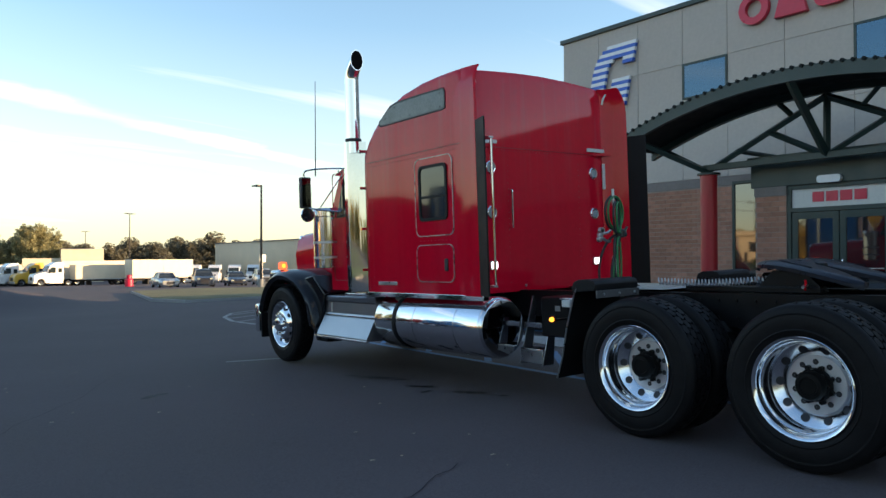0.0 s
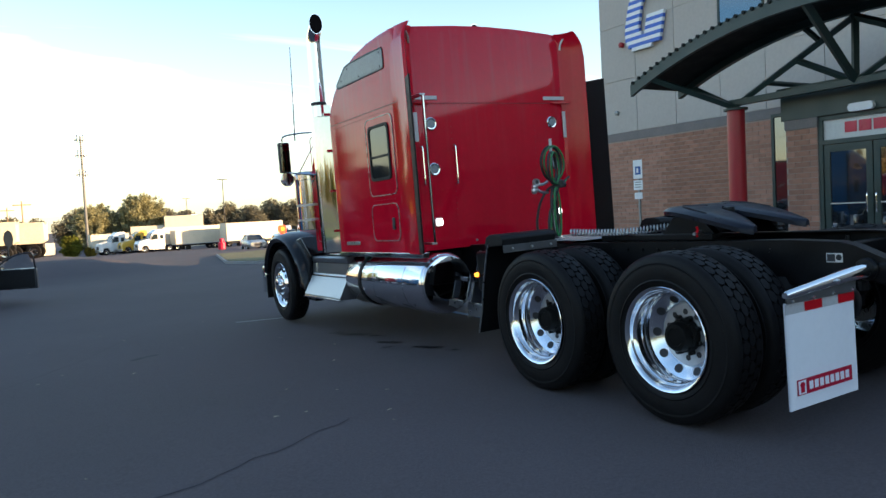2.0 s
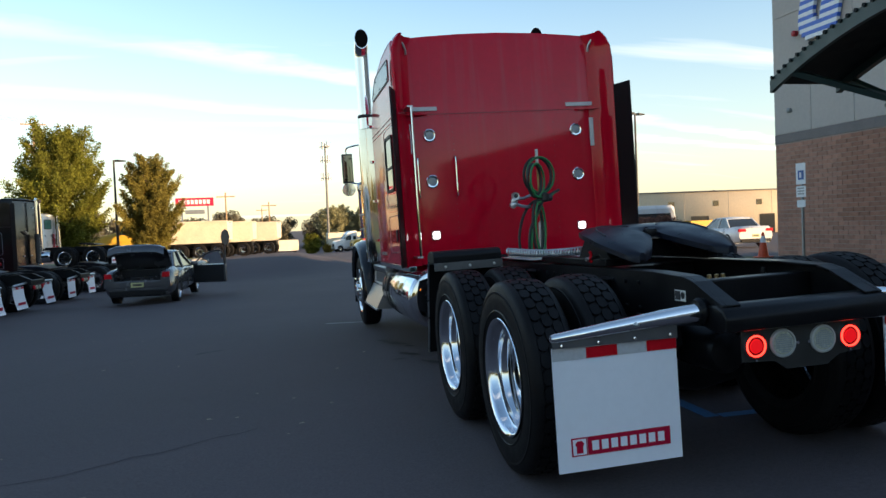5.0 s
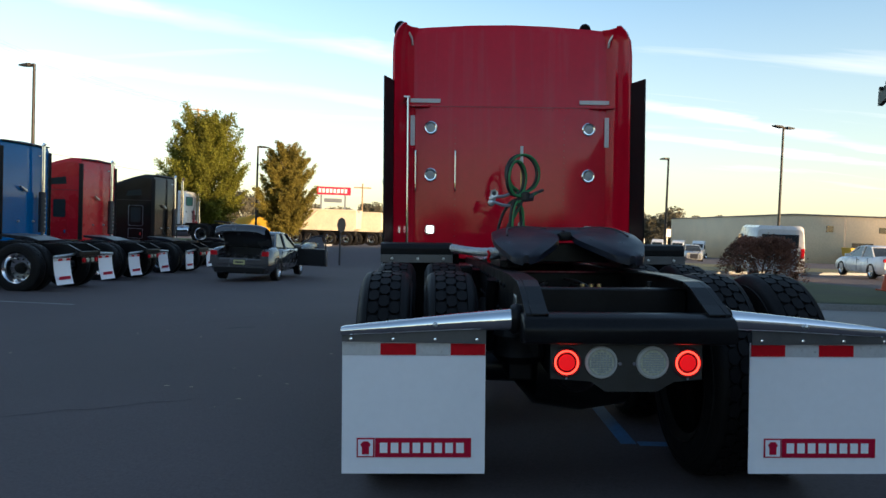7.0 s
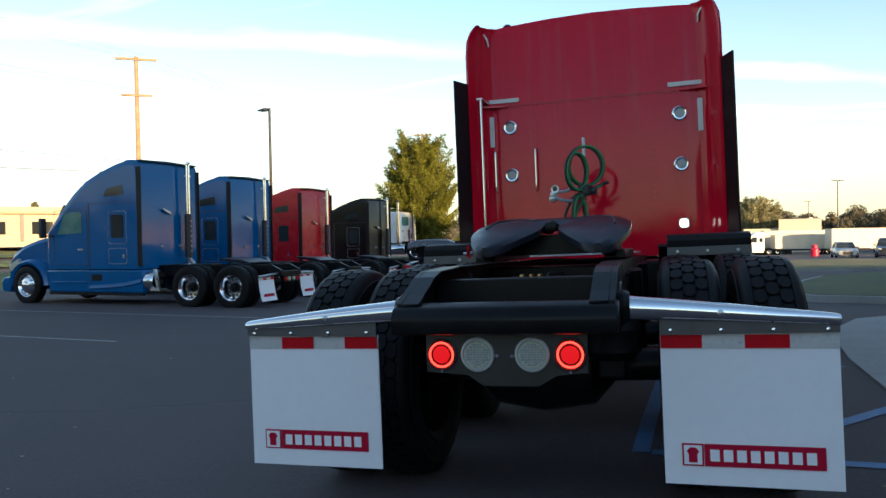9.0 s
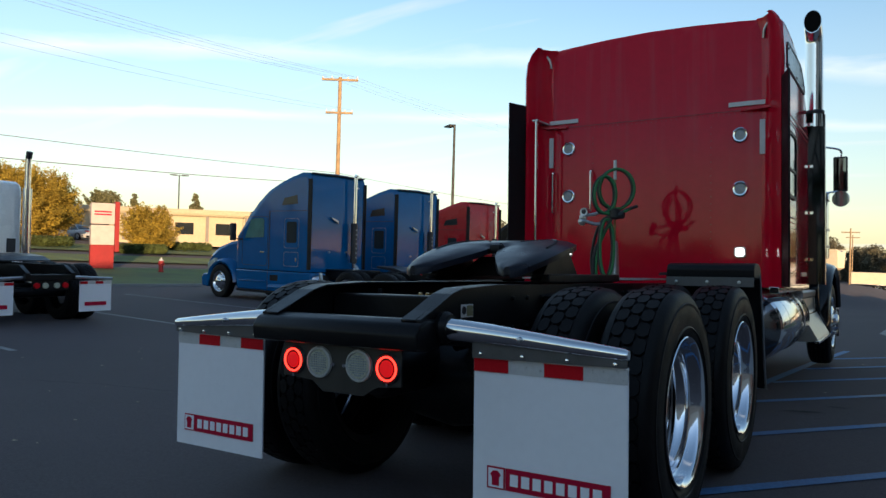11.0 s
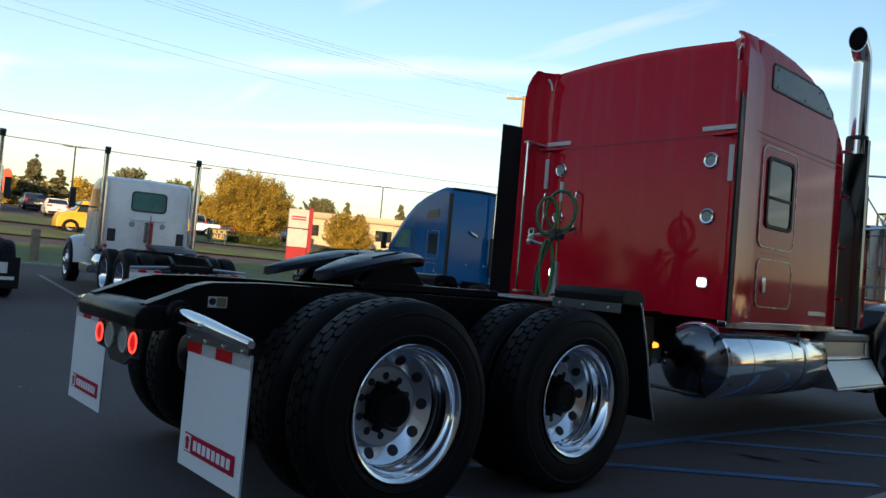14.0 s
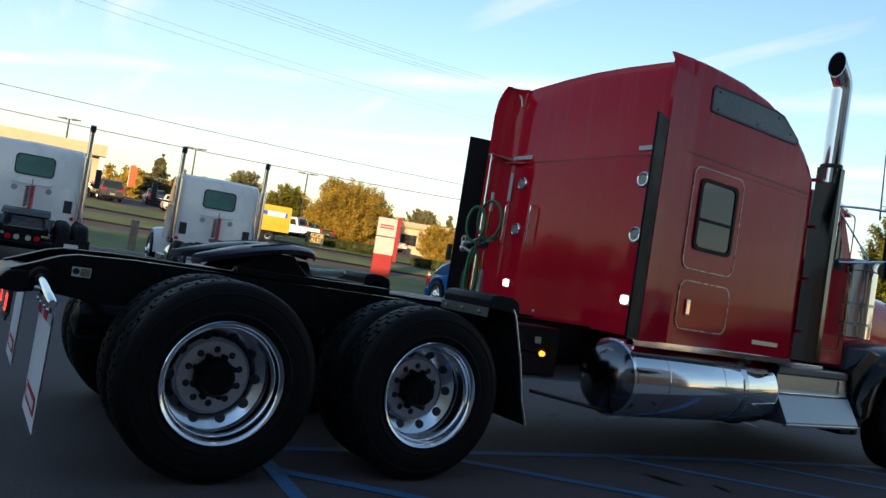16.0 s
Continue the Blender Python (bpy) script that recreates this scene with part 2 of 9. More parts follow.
BRANDRED = pbr("flap_red_print", (0.42, 0.006, 0.035), 0.45, 0.0, 0.04, 20, spec=0.15)

ASPHALT = pbr("asphalt", (0.087, 0.072, 0.076), 0.88, 0.0, 0.15, 0.35, bump=0.5, bscale=120, fine=55, rvar=0.06, spec=0.3)
CONCRETE = pbr("concrete", (0.27, 0.27, 0.265), 0.8, 0.0, 0.12, 0.8, bump=0.15, bscale=50, fine=30)
DRYGRASS = pbr("dry_autumn_turf", (0.14, 0.125, 0.05), 0.9, 0.0, 0.3, 0.6, bump=1.0, bscale=35, fine=24)
GRASS = pbr("lawn", (0.096, 0.130, 0.034), 0.9, 0.0, 0.28, 0.5, bump=1.0, bscale=35, fine=24)
WORNTURF = pbr("worn_green_turf", (0.066, 0.078, 0.030), 0.9, 0.0, 0.34, 0.5, bump=1.0, bscale=35, fine=24)
WHITELINE = pbr("worn_white_line", (0.22, 0.22, 0.22), 0.7, 0.0, 0.3, 2.5, fine=45)
BLUELINE = pbr("blue_line_paint", (0.05, 0.15, 0.32), 0.65, 0.0, 0.18, 3, fine=45)
BRICK = by_object(pbr("brown_brick", (0.33, 0.165, 0.11), 0.85, 0.0, 0.12, 9, bump=0.25, bscale=60), 0.16)
MORTAR = pbr("mortar", (0.36, 0.29, 0.25), 0.9, 0.0, 0.1, 5)
STUCCO = pbr("taupe_stucco_panel", (0.47, 0.425, 0.385), 0.88, 0.0, 0.035, 0.9, bump=0.08, bscale=120)
BAND = pbr("grey_stone_band", (0.20, 0.175, 0.165), 0.85, 0.0, 0.1, 3)
GREENSTEEL = pbr("dark_green_steel", (0.016, 0.035, 0.031), 0.42, 0.0, 0.12, 4)
GREENROOF = pbr("dark_roof_metal", (0.008, 0.011, 0.011), 0.6, 0.0, 0.15, 4, spec=0.15)
REDPOST = pbr("red_post_paint", (0.36, 0.012, 0.02), 0.4, 0.0, 0.06, 4)
REDSIGN = pbr("red_sign_face", (0.55, 0.012, 0.05), 0.35, 0.0, 0.04, 8)
BLUESTRIPE = pbr("blue_stripe", (0.02, 0.10, 0.52), 0.35, 0.0, 0.05, 8)
WHITESIGN = pbr("white_sign_face", (0.75, 0.76, 0.78), 0.35, 0.0, 0.04, 8)
WINDOWBLUE = pbr("sky_reflecting_window", (0.02, 0.035, 0.055), 0.04, 0.0, 0.1, 2, rvar=0.01)
WINDOWBLUE.node_tree.nodes["Principled BSDF"].inputs["IOR"].default_value = 2.1
# The blue of the mirrored sky is put into this tint.
WINDOWBLUE.node_tree.nodes["Principled BSDF"].inputs["Specular Tint"].default_value = (0.45, 0.72, 1.0, 1)
LOBBYGLASS = pbr("lobby_glass", (0.012, 0.015, 0.018), 0.03, 0.0, 0.1, 2, rvar=0.01)
LOBBYGLASS.node_tree.nodes["Principled BSDF"].inputs["IOR"].default_value = 2.2
SIGNBLUE = pbr("blue_sign", (0.02, 0.09, 0.32), 0.4, 0.0, 0.05, 8)
STEELPOST = pbr("galvanised_post", (0.30, 0.31, 0.31), 0.5, 0.8, 0.12, 12)


# ---- mesh helpers ----
def root(name, m, label, category, group="", kind=""):
    ob = new(name)
    ob.matrix_world = m
    return tagged(ob, label, category, group, kind)


def finish(bm, smooth=35.0):
    bmesh.ops.recalc_face_normals(bm, faces=bm.faces)
    lim = math.radians(smooth)
    for f in bm.faces:
        f.smooth = True
    for e in bm.edges:
        e.smooth = len(e.link_faces) == 2 and e.calc_face_angle(0.0) < lim
    # broad faces inside narrow bevels stay flat
    area = {f: f.calc_area() for f in bm.faces}
    for f, a in area.items():
        near = [area[g] for e in f.edges for g in e.link_faces if g is not f]
        if near and max(near) < 0.2 * a:
            f.smooth = False


def to_mesh(name, bm, material, smooth=35.0):
    finish(bm, smooth)
    me = bpy.data.meshes.new(name)
    bm.to_mesh(me)
    bm.free()
    me.materials.append(material)
    return me


def part(name, bm, material, parent, label="", smooth=35.0, m=None):
    ob = new(name, to_mesh(name, bm, material, smooth) if isinstance(bm, bmesh.types.BMesh) else bm)
    ob.parent = parent
    if m is not None:
        ob.matrix_basis = m
    if label:
        tagged(ob, label)
    return ob


def thing(name, bm, material, label, category, m=None, group="", kind="", smooth=35.0):
    ob = new(name, to_mesh(name, bm, material, smooth) if isinstance(bm, bmesh.types.BMesh) else bm)
    if m is not None:
        ob.matrix_world = m
    return tagged(ob, label, category, group, kind)


def add_box(bm, x0, x1, y0, y1, z0, z1, bevel=0.0, m=None):
    vs = [bm.verts.new((x, y, z)) for x in (x0, x1) for y in (y0, y1) for z in (z0, z1)]
    fs = [bm.faces.new([vs[i] for i in q]) for q in ((0, 1, 3, 2), (4, 6, 7, 5), (0, 4, 5, 1), (2, 3, 7, 6), (0, 2, 6, 4), (1, 5, 7, 3))]
    if bevel:
        es = list({e for f in fs for e in f.edges})
        r = bmesh.ops.bevel(bm, geom=es, offset=bevel, segments=2, affect="EDGES", profile=0.5)
        vs = list({v for f in r["faces"] for v in f.verts} | {v for v in vs if v.is_valid})
    if m is not None:
        bmesh.ops.transform(bm, matrix=m, verts=vs)
    return vs


def box(x0, x1, y0, y1, z0, z1, bevel=0.0):
    bm = bmesh.new()
    add_box(bm, min(x0, x1), max(x0, x1), min(y0, y1), max(y0, y1), min(z0, z1), max(z0, z1), bevel)
    return bm


def add_lathe(bm, profile, n=32, axis="x", m=None, closed=False):
    """profile: (along the axis, radius)."""
    rings = []
    for a, r in profile:
        ring = []
        for i in range(n):
            t = 2 * math.pi * i / n
            c, s = r * math.cos(t), r * math.sin(t)
            ring.append(bm.verts.new({"x": (a, c, s), "y": (c, a, s), "z": (c, s, a)}[axis]))
        rings.append(ring)
    for p, q in zip(rings, rings[1:]):
        for i in range(n):
            bm.faces.new((p[i], p[(i + 1) % n], q[(i + 1) % n], q[i]))
    if closed:
        bm.faces.new(rings[0])
        bm.faces.new(rings[-1])
    if m is not None:
        bmesh.ops.transform(bm, matrix=m, verts=[v for r in rings for v in r])


def lathe(profile, n=32, axis="x", m=None, closed=True):
    bm = bmesh.new()
    add_lathe(bm, profile, n, axis, m, closed)
    return bm


def add_tube(bm, points, r, n=10, radii=None):
    pts = [Vector(p) for p in points]
    rings = []
    up = Vector((0.13, 0.21, 1)).normalized()
    for i, p in enumerate(pts):
        d = (pts[min(i + 1, len(pts) - 1)] - pts[max(i - 1, 0)]).normalized()
        if abs(d.dot(up)) > 0.95:
            side = d.cross(Vector((1, 0.2, 0))).normalized()
        else:
            side = d.cross(up).normalized()
        if rings and side.dot(last_side) < 0:
            side = -side
        last_side = side
        u = side.cross(d)
        rad = radii[i] if radii else r
        rings.append([bm.verts.new(p + rad * (math.cos(2 * math.pi * k / n) * side + math.sin(2 * math.pi * k / n) * u)) for k in range(n)])
    for a, b in zip(rings, rings[1:]):
        for k in range(n):
            bm.faces.new((a[k], a[(k + 1) % n], b[(k + 1) % n], b[k]))
    bm.faces.new(rings[0])
    bm.faces.new(rings[-1])


def tube(points, r, n=10, radii=None):
    bm = bmesh.new()
    add_tube(bm, points, r, n, radii)
    return bm


def curve_pts(ctrl, steps=8):
    """A smooth line through the control points."""
    c = [Vector(p) for p in ctrl]
    out = []
    for i in range(len(c) - 1):
        p0, p1, p2, p3 = c[max(i - 1, 0)], c[i], c[i + 1], c[min(i + 2, len(c) - 1)]
        for k in range(steps):
            t = k / steps
            out.append(0.5 * ((2 * p1) + (p2 - p0) * t + (2 * p0 - 5 * p1 + 4 * p2 - p3) * t * t + (3 * p1 - p0 - 3 * p2 + p3) * t ** 3))
    out.append(c[-1])
    return out


def add_prism(bm, poly, axis, lo, hi):
    """poly: 2D outline in the other two axes, in order."""
    def put(p, a):
        return {"x": (a, p[0], p[1]), "y": (p[0], a, p[1]), "z": (p[0], p[1], a)}[axis]
    a = [bm.verts.new(put(p, lo)) for p in poly]
    b = [bm.verts.new(put(p, hi)) for p in poly]
    bm.faces.new(a)
    bm.faces.new(b)
    for i in range(len(poly)):
        j = (i + 1) % len(poly)
        bm.faces.new((a[i], a[j], b[j], b[i]))
    return a + b


def prism(poly, axis, lo, hi, bevel=0.0):
    bm = bmesh.new()
    add_prism(bm, poly, axis, min(lo, hi), max(lo, hi))
    if bevel:
        bmesh.ops.bevel(bm, geom=bm.edges[:], offset=bevel, segments=2, affect="EDGES", profile=0.5)
    return bm


def loft(sections, cap=True):
    """sections: closed rings of 3D points, all of one length."""
    bm = bmesh.new()
    rings = [[bm.verts.new(p) for p in s] for s in sections]
    n = len(rings[0])
    for a, b in zip(rings, rings[1:]):
        for k in range(n):
            bm.faces.new((a[k], a[(k + 1) % n], b[(k + 1) % n], b[k]))
    if cap:
        bm.faces.new(rings[0])
        bm.faces.new(rings[-1])
    return bm


def rounded(x0, x1, y0, y1, r, n=5):
    """Outline of a rounded rectangle."""
    out = []
    for cx, cy, a in ((x1 - r, y1 - r, 0), (x0 + r, y1 - r, 90), (x0 + r, y0 + r, 180), (x1 - r, y0 + r, 270)):
        for k in range(n + 1):
            t = math.radians(a + 90 * k / n)
            out.append((cx + r * math.cos(t), cy + r * math.sin(t)))
    return out


def rim_of(poly, axis, lo, hi, width):
    """A flat frame that follows an outline."""
    cx, cy = sum(p[0] for p in poly) / len(poly), sum(p[1] for p in poly) / len(poly)
    w, h = max(abs(p[0] - cx) for p in poly), max(abs(p[1] - cy) for p in poly)
    inner = [(cx + (p[0] - cx) * (w - width) / w, cy + (p[1] - cy) * (h - width) / h) for p in poly]
    def put(p, a):
        return {"x": (a, p[0], p[1]), "y": (p[0], a, p[1]), "z": (p[0], p[1], a)}[axis]
    bm = bmesh.new()
    rings = [[bm.verts.new(put(p, a)) for p in q] for q, a in ((poly, lo), (poly, hi), (inner, hi), (inner, lo))]
    n = len(poly)
    for a, b in zip(rings, rings[1:] + rings[:1]):
        for k in range(n):
            bm.faces.new((a[k], a[(k + 1) % n], b[(k + 1) % n], b[k]))
    return bm


def ground_z(x, y):
    """The lot drains across and ahead; a bank rises behind the road."""
    def soft(v, lo, hi):
        return min(max(v, lo), hi)
    def ease(v, a, b):
        t = soft((v - a) / (b - a), 0, 1)
        return t * t * (3 - 2 * t)
    mound = 0.9 * ease(y, 31, 37) * (1 - ease(y, 68, 90)) * ease(-x, -3, 2) * (1 - ease(-x, 20, 25))
    return mound - 0.072 + 0.0275 * soft(x, -7, 9) - 0.0154 * soft(y, -8, 6) - 0.023 * soft(y - 6, 0, 140) + 0.065 * soft(-30 - x, 0, 42)


# how the tractor stands on the sloping lot
LEAN_M = Matrix(((0.99962, 0.0, -0.02754, 0), (0.00042, 0.99988, 0.01541, 0), (0.02754, -0.01542, 0.9995, 0), (0, 0, 0, 1)))


# ---- ground ----
def grid_sheet(xs, ys, zf):
    bm = bmesh.new()
    v = [[bm.verts.new((x, y, zf(x, y))) for x in xs] for y in ys]
    for j in range(len(ys) - 1):
        for i in range(len(xs) - 1):
            bm.faces.new((v[j][i], v[j][i + 1], v[j + 1][i + 1], v[j + 1][i]))
    return bm


GX = [-2000, -600, -200, -110, -90, -72, -62, -52, -44, -38, -34, -30, -25, -22.5, -20, -14, -11, -9, -7, -5, -3, -1.5, 0, 1.5, 3, 5, 7, 9, 12, 20, 40, 90, 200, 600, 2000]
GY = [-2000, -600, -200, -80, -40, -20, -12, -8, -5, -2, 0, 2, 4, 6, 8, 10, 12, 14, 17, 22, 27, 31, 33, 35, 37, 40, 45, 52, 60, 68, 72, 76, 80, 85, 90, 100, 146, 250, 600, 2000]
thing("ground", grid_sheet(GX, GY, ground_z), ASPHALT, "dark worn asphalt of the dealership lot", "ground", kind="structure")


def stripe(name, a, b, width, material, label, lift=0.006):
    a, b = Vector(a), Vector(b)
    d = (b - a).normalized()
    s = Vector((-d.y, d.x)) * width / 2
    n = max(1, int((b - a).length / 1.5))
    bm = bmesh.new()
    rows = []
    for k in range(n + 1):
        p = a + (b - a) * k / n
        rows.append([bm.verts.new((q.x, q.y, ground_z(q.x, q.y) + lift)) for q in (p - s, p + s)])
    for p, q in zip(rows, rows[1:]):
        bm.faces.new((p[0], p[1], q[1], q[0]))
    return thing(name, bm, material, label, "line marking", kind="structure")


# blue hatching of the access aisle, under and beside the tractor
BLUE_LABEL = "worn blue paint line on the asphalt"
for p, q in (((0.44, 1.50), (0.47, 2.3)), ((0.47, 2.3), (0.53, 3.4)), ((0.53, 3.4), (0.60, 4.9)), ((0.60, 4.9), (0.72, 6.3)), ((0.72, 6.3), (0.93, 8.7)), ((0.93, 8.7), (1.2, 11.0))):
    stripe("aisle_line", p, q, 0.10, BLUELINE, BLUE_LABEL)
stripe("aisle_line", (0.50, 1.51), (2.1, 1.37), 0.10, BLUELINE, BLUE_LABEL)
for p, q in (((0.92, 1.50), (2.1, 2.90)), ((0.56, 2.80), (2.1, 4.64)), ((0.63, 4.66), (2.1, 6.36)), ((0.76, 6.30), (2.15, 7.95)), ((0.92, 7.9), (2.25, 9.5)), ((1.10, 9.5), (2.9, 11.6))):
    stripe("aisle_line", p, q, 0.10, BLUELINE, BLUE_LABEL)
stripe("lane_line", (-8.0, 2.85), (-19, 4.05), 0.10, WHITELINE, "worn white parking line on the asphalt")
stripe("lane_line", (-7.5, 6.6), (-19, 7.8), 0.10, WHITELINE, "worn white parking line on the asphalt")
stripe("lane_line", (-7.3, 10.7), (-19, 12.0), 0.10, WHITELINE, "worn white parking line on the asphalt")
stripe("lane_line", (-1.7, 9.5), (-0.9, 9.15), 0.08, WHITELINE, "short worn white line on the asphalt")
# concrete apron, its edge bending away from the aisle
edge = [(-3.0, 4.2), (0.0, 4.2), (0.9, 2.14), (2.0, 2.15), (3.2, 2.16), (5.0, 2.25), (6.6, 2.45), (8.0, 2.8), (9.0, 3.2), (10.2, 4.7), (11.5, 6.4), (13.4, 9.3)]
bm = bmesh.new()
rows = []
for y, xe in edge:
    xs = [xe + (10.02 - xe) * k / 8 for k in range(9)]
    rows.append([bm.verts.new((xe, y, ground_z(xe, y) - 0.03))] + [bm.verts.new((x, y, ground_z(x, y) + 0.022)) for x in xs])
for p, q in zip(rows, rows[1:]):
    for i in range(len(p) - 1):
        bm.faces.new((p[i], p[i + 1], q[i + 1], q[i]))
thing("pavement", bm, CONCRETE, "pale concrete apron beside the entrance", "pavement", kind="structure")
# slab joints cut across the apron
for y in (2.6, 4.1, 5.6, 7.1):
    xe = 2.2 + max(0.0, y - 5) * 0.14
    bm = bmesh.new()
    pts = [xe + 0.02 + (9.9 - xe) * k / 6 for k in range(7)]
    rows = [[bm.verts.new((x, y + d, ground_z(x, y) + 0.026)) for d in (-0.007, 0.007)] for x in pts]
    for p, q in zip(rows, rows[1:]):
        bm.faces.new((p[0], p[1], q[1], q[0]))
    thing("slab_joint", bm, BAND, "dark joint between concrete slabs", "joint", kind="structure")


# oil stains, cracks and specks on the asphalt
OIL = pbr("oil_stain", (0.007, 0.006, 0.008), 0.6, 0.0, 0.25, 5, spec=0.15)
CRACK = pbr("crack_shade", (0.045, 0.040, 0.045), 0.9, 0.0, 0.2, 9, spec=0.1)
SPECK = pbr("dry_leaf_speck", (0.30, 0.24, 0.17), 0.8, 0.0, 0.2, 9)


def stain(x, y, rx, ry, turn, seed):
    r = random.Random(seed)
    bm = bmesh.new()
    ca, sa = math.cos(math.radians(turn)), math.sin(math.radians(turn))
    ring = []
    for k in range(22):
        a = 2 * math.pi * k / 22
        f = 0.62 + 0.55 * r.random()
        u, v = rx * f * math.cos(a), ry * f * math.sin(a)
        px, py = x + u * ca - v * sa, y + u * sa + v * ca
        ring.append(bm.verts.new((px, py, ground_z(px, py) + 0.005)))
    c = bm.verts.new((x, y, ground_z(x, y) + 0.005))
    for k in range(22):
        bm.faces.new((ring[k], ring[(k + 1) % 22], c))
    thing("oil_stain", bm, OIL, "dark dried oil stain on the asphalt", "stain", kind="structure")


for k, (x, y, rx, ry, turn) in enumerate(((-1.0, 6.40, 0.28, 0.07, -60), (-1.12, 6.75, 0.12, 0.05, -50), (-0.88, 6.02, 0.12, 0.04, -65), (-0.83, 4.74, 0.22, 0.06, -60), (-0.72, 4.35, 0.07, 0.03, -40),
                                         (-1.0, 5.44, 0.20, 0.06, -60), (-1.15, 5.15, 0.08, 0.04, 10), (1.25, 4.6, 0.20, 0.05, 20), (1.5, 5.0, 0.10, 0.04, 0), (-3.4, 7.3, 0.22, 0.08, 30))):
    stain(x, y, rx, ry, turn, k)
rng_ = random.Random(4)
bm = bmesh.new()
for k in range(90):
    x, y = rng_.uniform(-7.5, 2.0), rng_.uniform(-0.8, 11.0)
    if -1.3 < x < 1.3 and y > 0:
        continue
    s, a = rng_.uniform(0.006, 0.018), rng_.uniform(0, 6.28)
    vs = []
    for j in range(5):
        t = a + 2 * math.pi * j / 5
        px, py = x + s * math.cos(t) * 1.5, y + s * math.sin(t)
        vs.append(bm.verts.new((px, py, ground_z(px, py) + 0.004 + 0.004 * (j % 2))))
    bm.faces.new(vs)
thing("ground_litter", bm, SPECK, "scattered dry leaf crumbs on the asphalt", "litter", kind="stuff")
bm = bmesh.new()
for x0, y0, x1, y1, seed in ((-6.4, 1.4, -2.6, 2.7, 1), (-5.6, 5.2, -3.0, 9.6, 2), (1.4, -0.9, 4.1, -0.2, 3)):
    r_ = random.Random(seed)
    n = 26
    off, last = 0.0, None
    for k in range(n + 1):
        t = k / n
        off += r_.uniform(-0.05, 0.05)
        px, py = x0 + (x1 - x0) * t - off * 0.6, y0 + (y1 - y0) * t + off
        w = 0.004 + 0.003 * r_.random()
        cur = [bm.verts.new((px, py - w, ground_z(px, py) + 0.004)), bm.verts.new((px, py + w, ground_z(px, py) + 0.004))]
        if last:
            bm.faces.new((last[0], last[1], cur[1], cur[0]))
        last = cur
thing("asphalt_cracks", bm, CRACK, "thin hairline cracks in the asphalt", "cracks", kind="stuff")


# ---- dealership building ----
# BY0 lies far out of view; that length is added to shade the lot.
BX, BY0, BY1, BZ = 10.0, -45.0, 13.5, 7.62      # wall plane, ends along y, roof height
bm = bmesh.new()
add_box(bm, BX + 0.25, BX + 16, BY0, BY1 - 0.25, -0.6, BZ - 0.25)
thing("dealership_core", bm, STUCCO, "plain inner body of the dealership building", "building", kind="structure")
wall_w = root("wall_west", Matrix(), "two-storey wall of taupe panels over brown brick", "wall", kind="structure")
part("upper_wall", box(BX, BX + 0.26, BY0, BY1, 3.2, BZ - 0.12), STUCCO, wall_w)
part("stone_band", box(BX - 0.02, BX + 0.26, BY0, BY1, 2.98, 3.2), BAND, wall_w, "dark grey stone band")
part("mortar_wall", box(BX - 0.002, BX + 0.26, BY0, BY1, -0.3, 2.98), MORTAR, wall_w)
part("roof_coping", box(BX - 0.08, BX + 0.4, BY0, BY1 + 0.08, BZ - 0.12, BZ, 0.01), GREENSTEEL, wall_w, "dark green metal coping")
wall_n = root("wall_north", Matrix(), "end wall of taupe panels over brown brick", "wall", kind="structure")
part("upper_wall", box(BX + 0.26, BX + 16, BY1 - 0.26, BY1, 3.2, BZ - 0.12), STUCCO, wall_n)
part("lower_wall", box(BX + 0.26, BX + 16, BY1 - 0.24, BY1 - 0.01, -0.3, 3.2), BAND, wall_n)

# wall panels with open joints, windows let between them
cols = [13.5, 12.19, 10.85, 9.50, 8.28, 6.90, 5.44, 4.20, 2.85, 1.50, 0.10]
rows_z = [3.2, 4.62, 6.09, 7.50]
panel_mesh = {}
for y1, y0 in zip(cols, cols[1:]):
    for z0, z1 in zip(rows_z, rows_z[1:]):
        z0b, z1b = z0, z1
        hole = (y0, y1) in ((8.28, 9.50), (4.20, 5.44)) and z0 == 4.62
        if hole:
            z1b = 5.20
        key = (round(y1 - y0, 2), round(z1b - z0b, 2))
        if key not in panel_mesh:
            panel_mesh[key] = to_mesh("wall_panel", box(-0.018, 0.0, 0.008, key[0] - 0.008, 0.008, key[1] - 0.008, 0.003), STUCCO)
        part("wall_panel", panel_mesh[key], None, wall_w, m=Matrix.Translation((BX - 0.002, y0, z0b)))
part("unseen_long_panel", box(BX - 0.02, BX - 0.002, BY0, 0.09, 3.2, 7.5), STUCCO, wall_w)
for i, (y0, y1) in enumerate(((8.28, 9.50), (4.20, 5.44))):
    w = root("window_%d" % (i + 1), Matrix(), "upper window in a dark frame that mirrors the sky", "window", kind="structure")
    part("pane", box(BX - 0.030, BX - 0.010, y0 + 0.03, y1 - 0.03, 5.24, 6.05), WINDOWBLUE, w)
    fr = bmesh.new()
    for a, b, c, d in ((y0, y1, 5.20, 5.25), (y0, y1, 6.04, 6.09), (y0, y0 + 0.05, 5.25, 6.04), (y1 - 0.05, y1, 5.25, 6.04)):
        add_box(fr, BX - 0.045, BX - 0.005, a, b, c, d)
    part("window_frame", fr, GREENSTEEL, w)
w = root("window_3", Matrix(), "tall narrow lobby window in a dark frame", "window", kind="structure")
part("pane", box(BX - 0.02, BX - 0.004, 7.30, 8.12, 0.35, 3.0), LOBBYGLASS, w)
fr = bmesh.new()
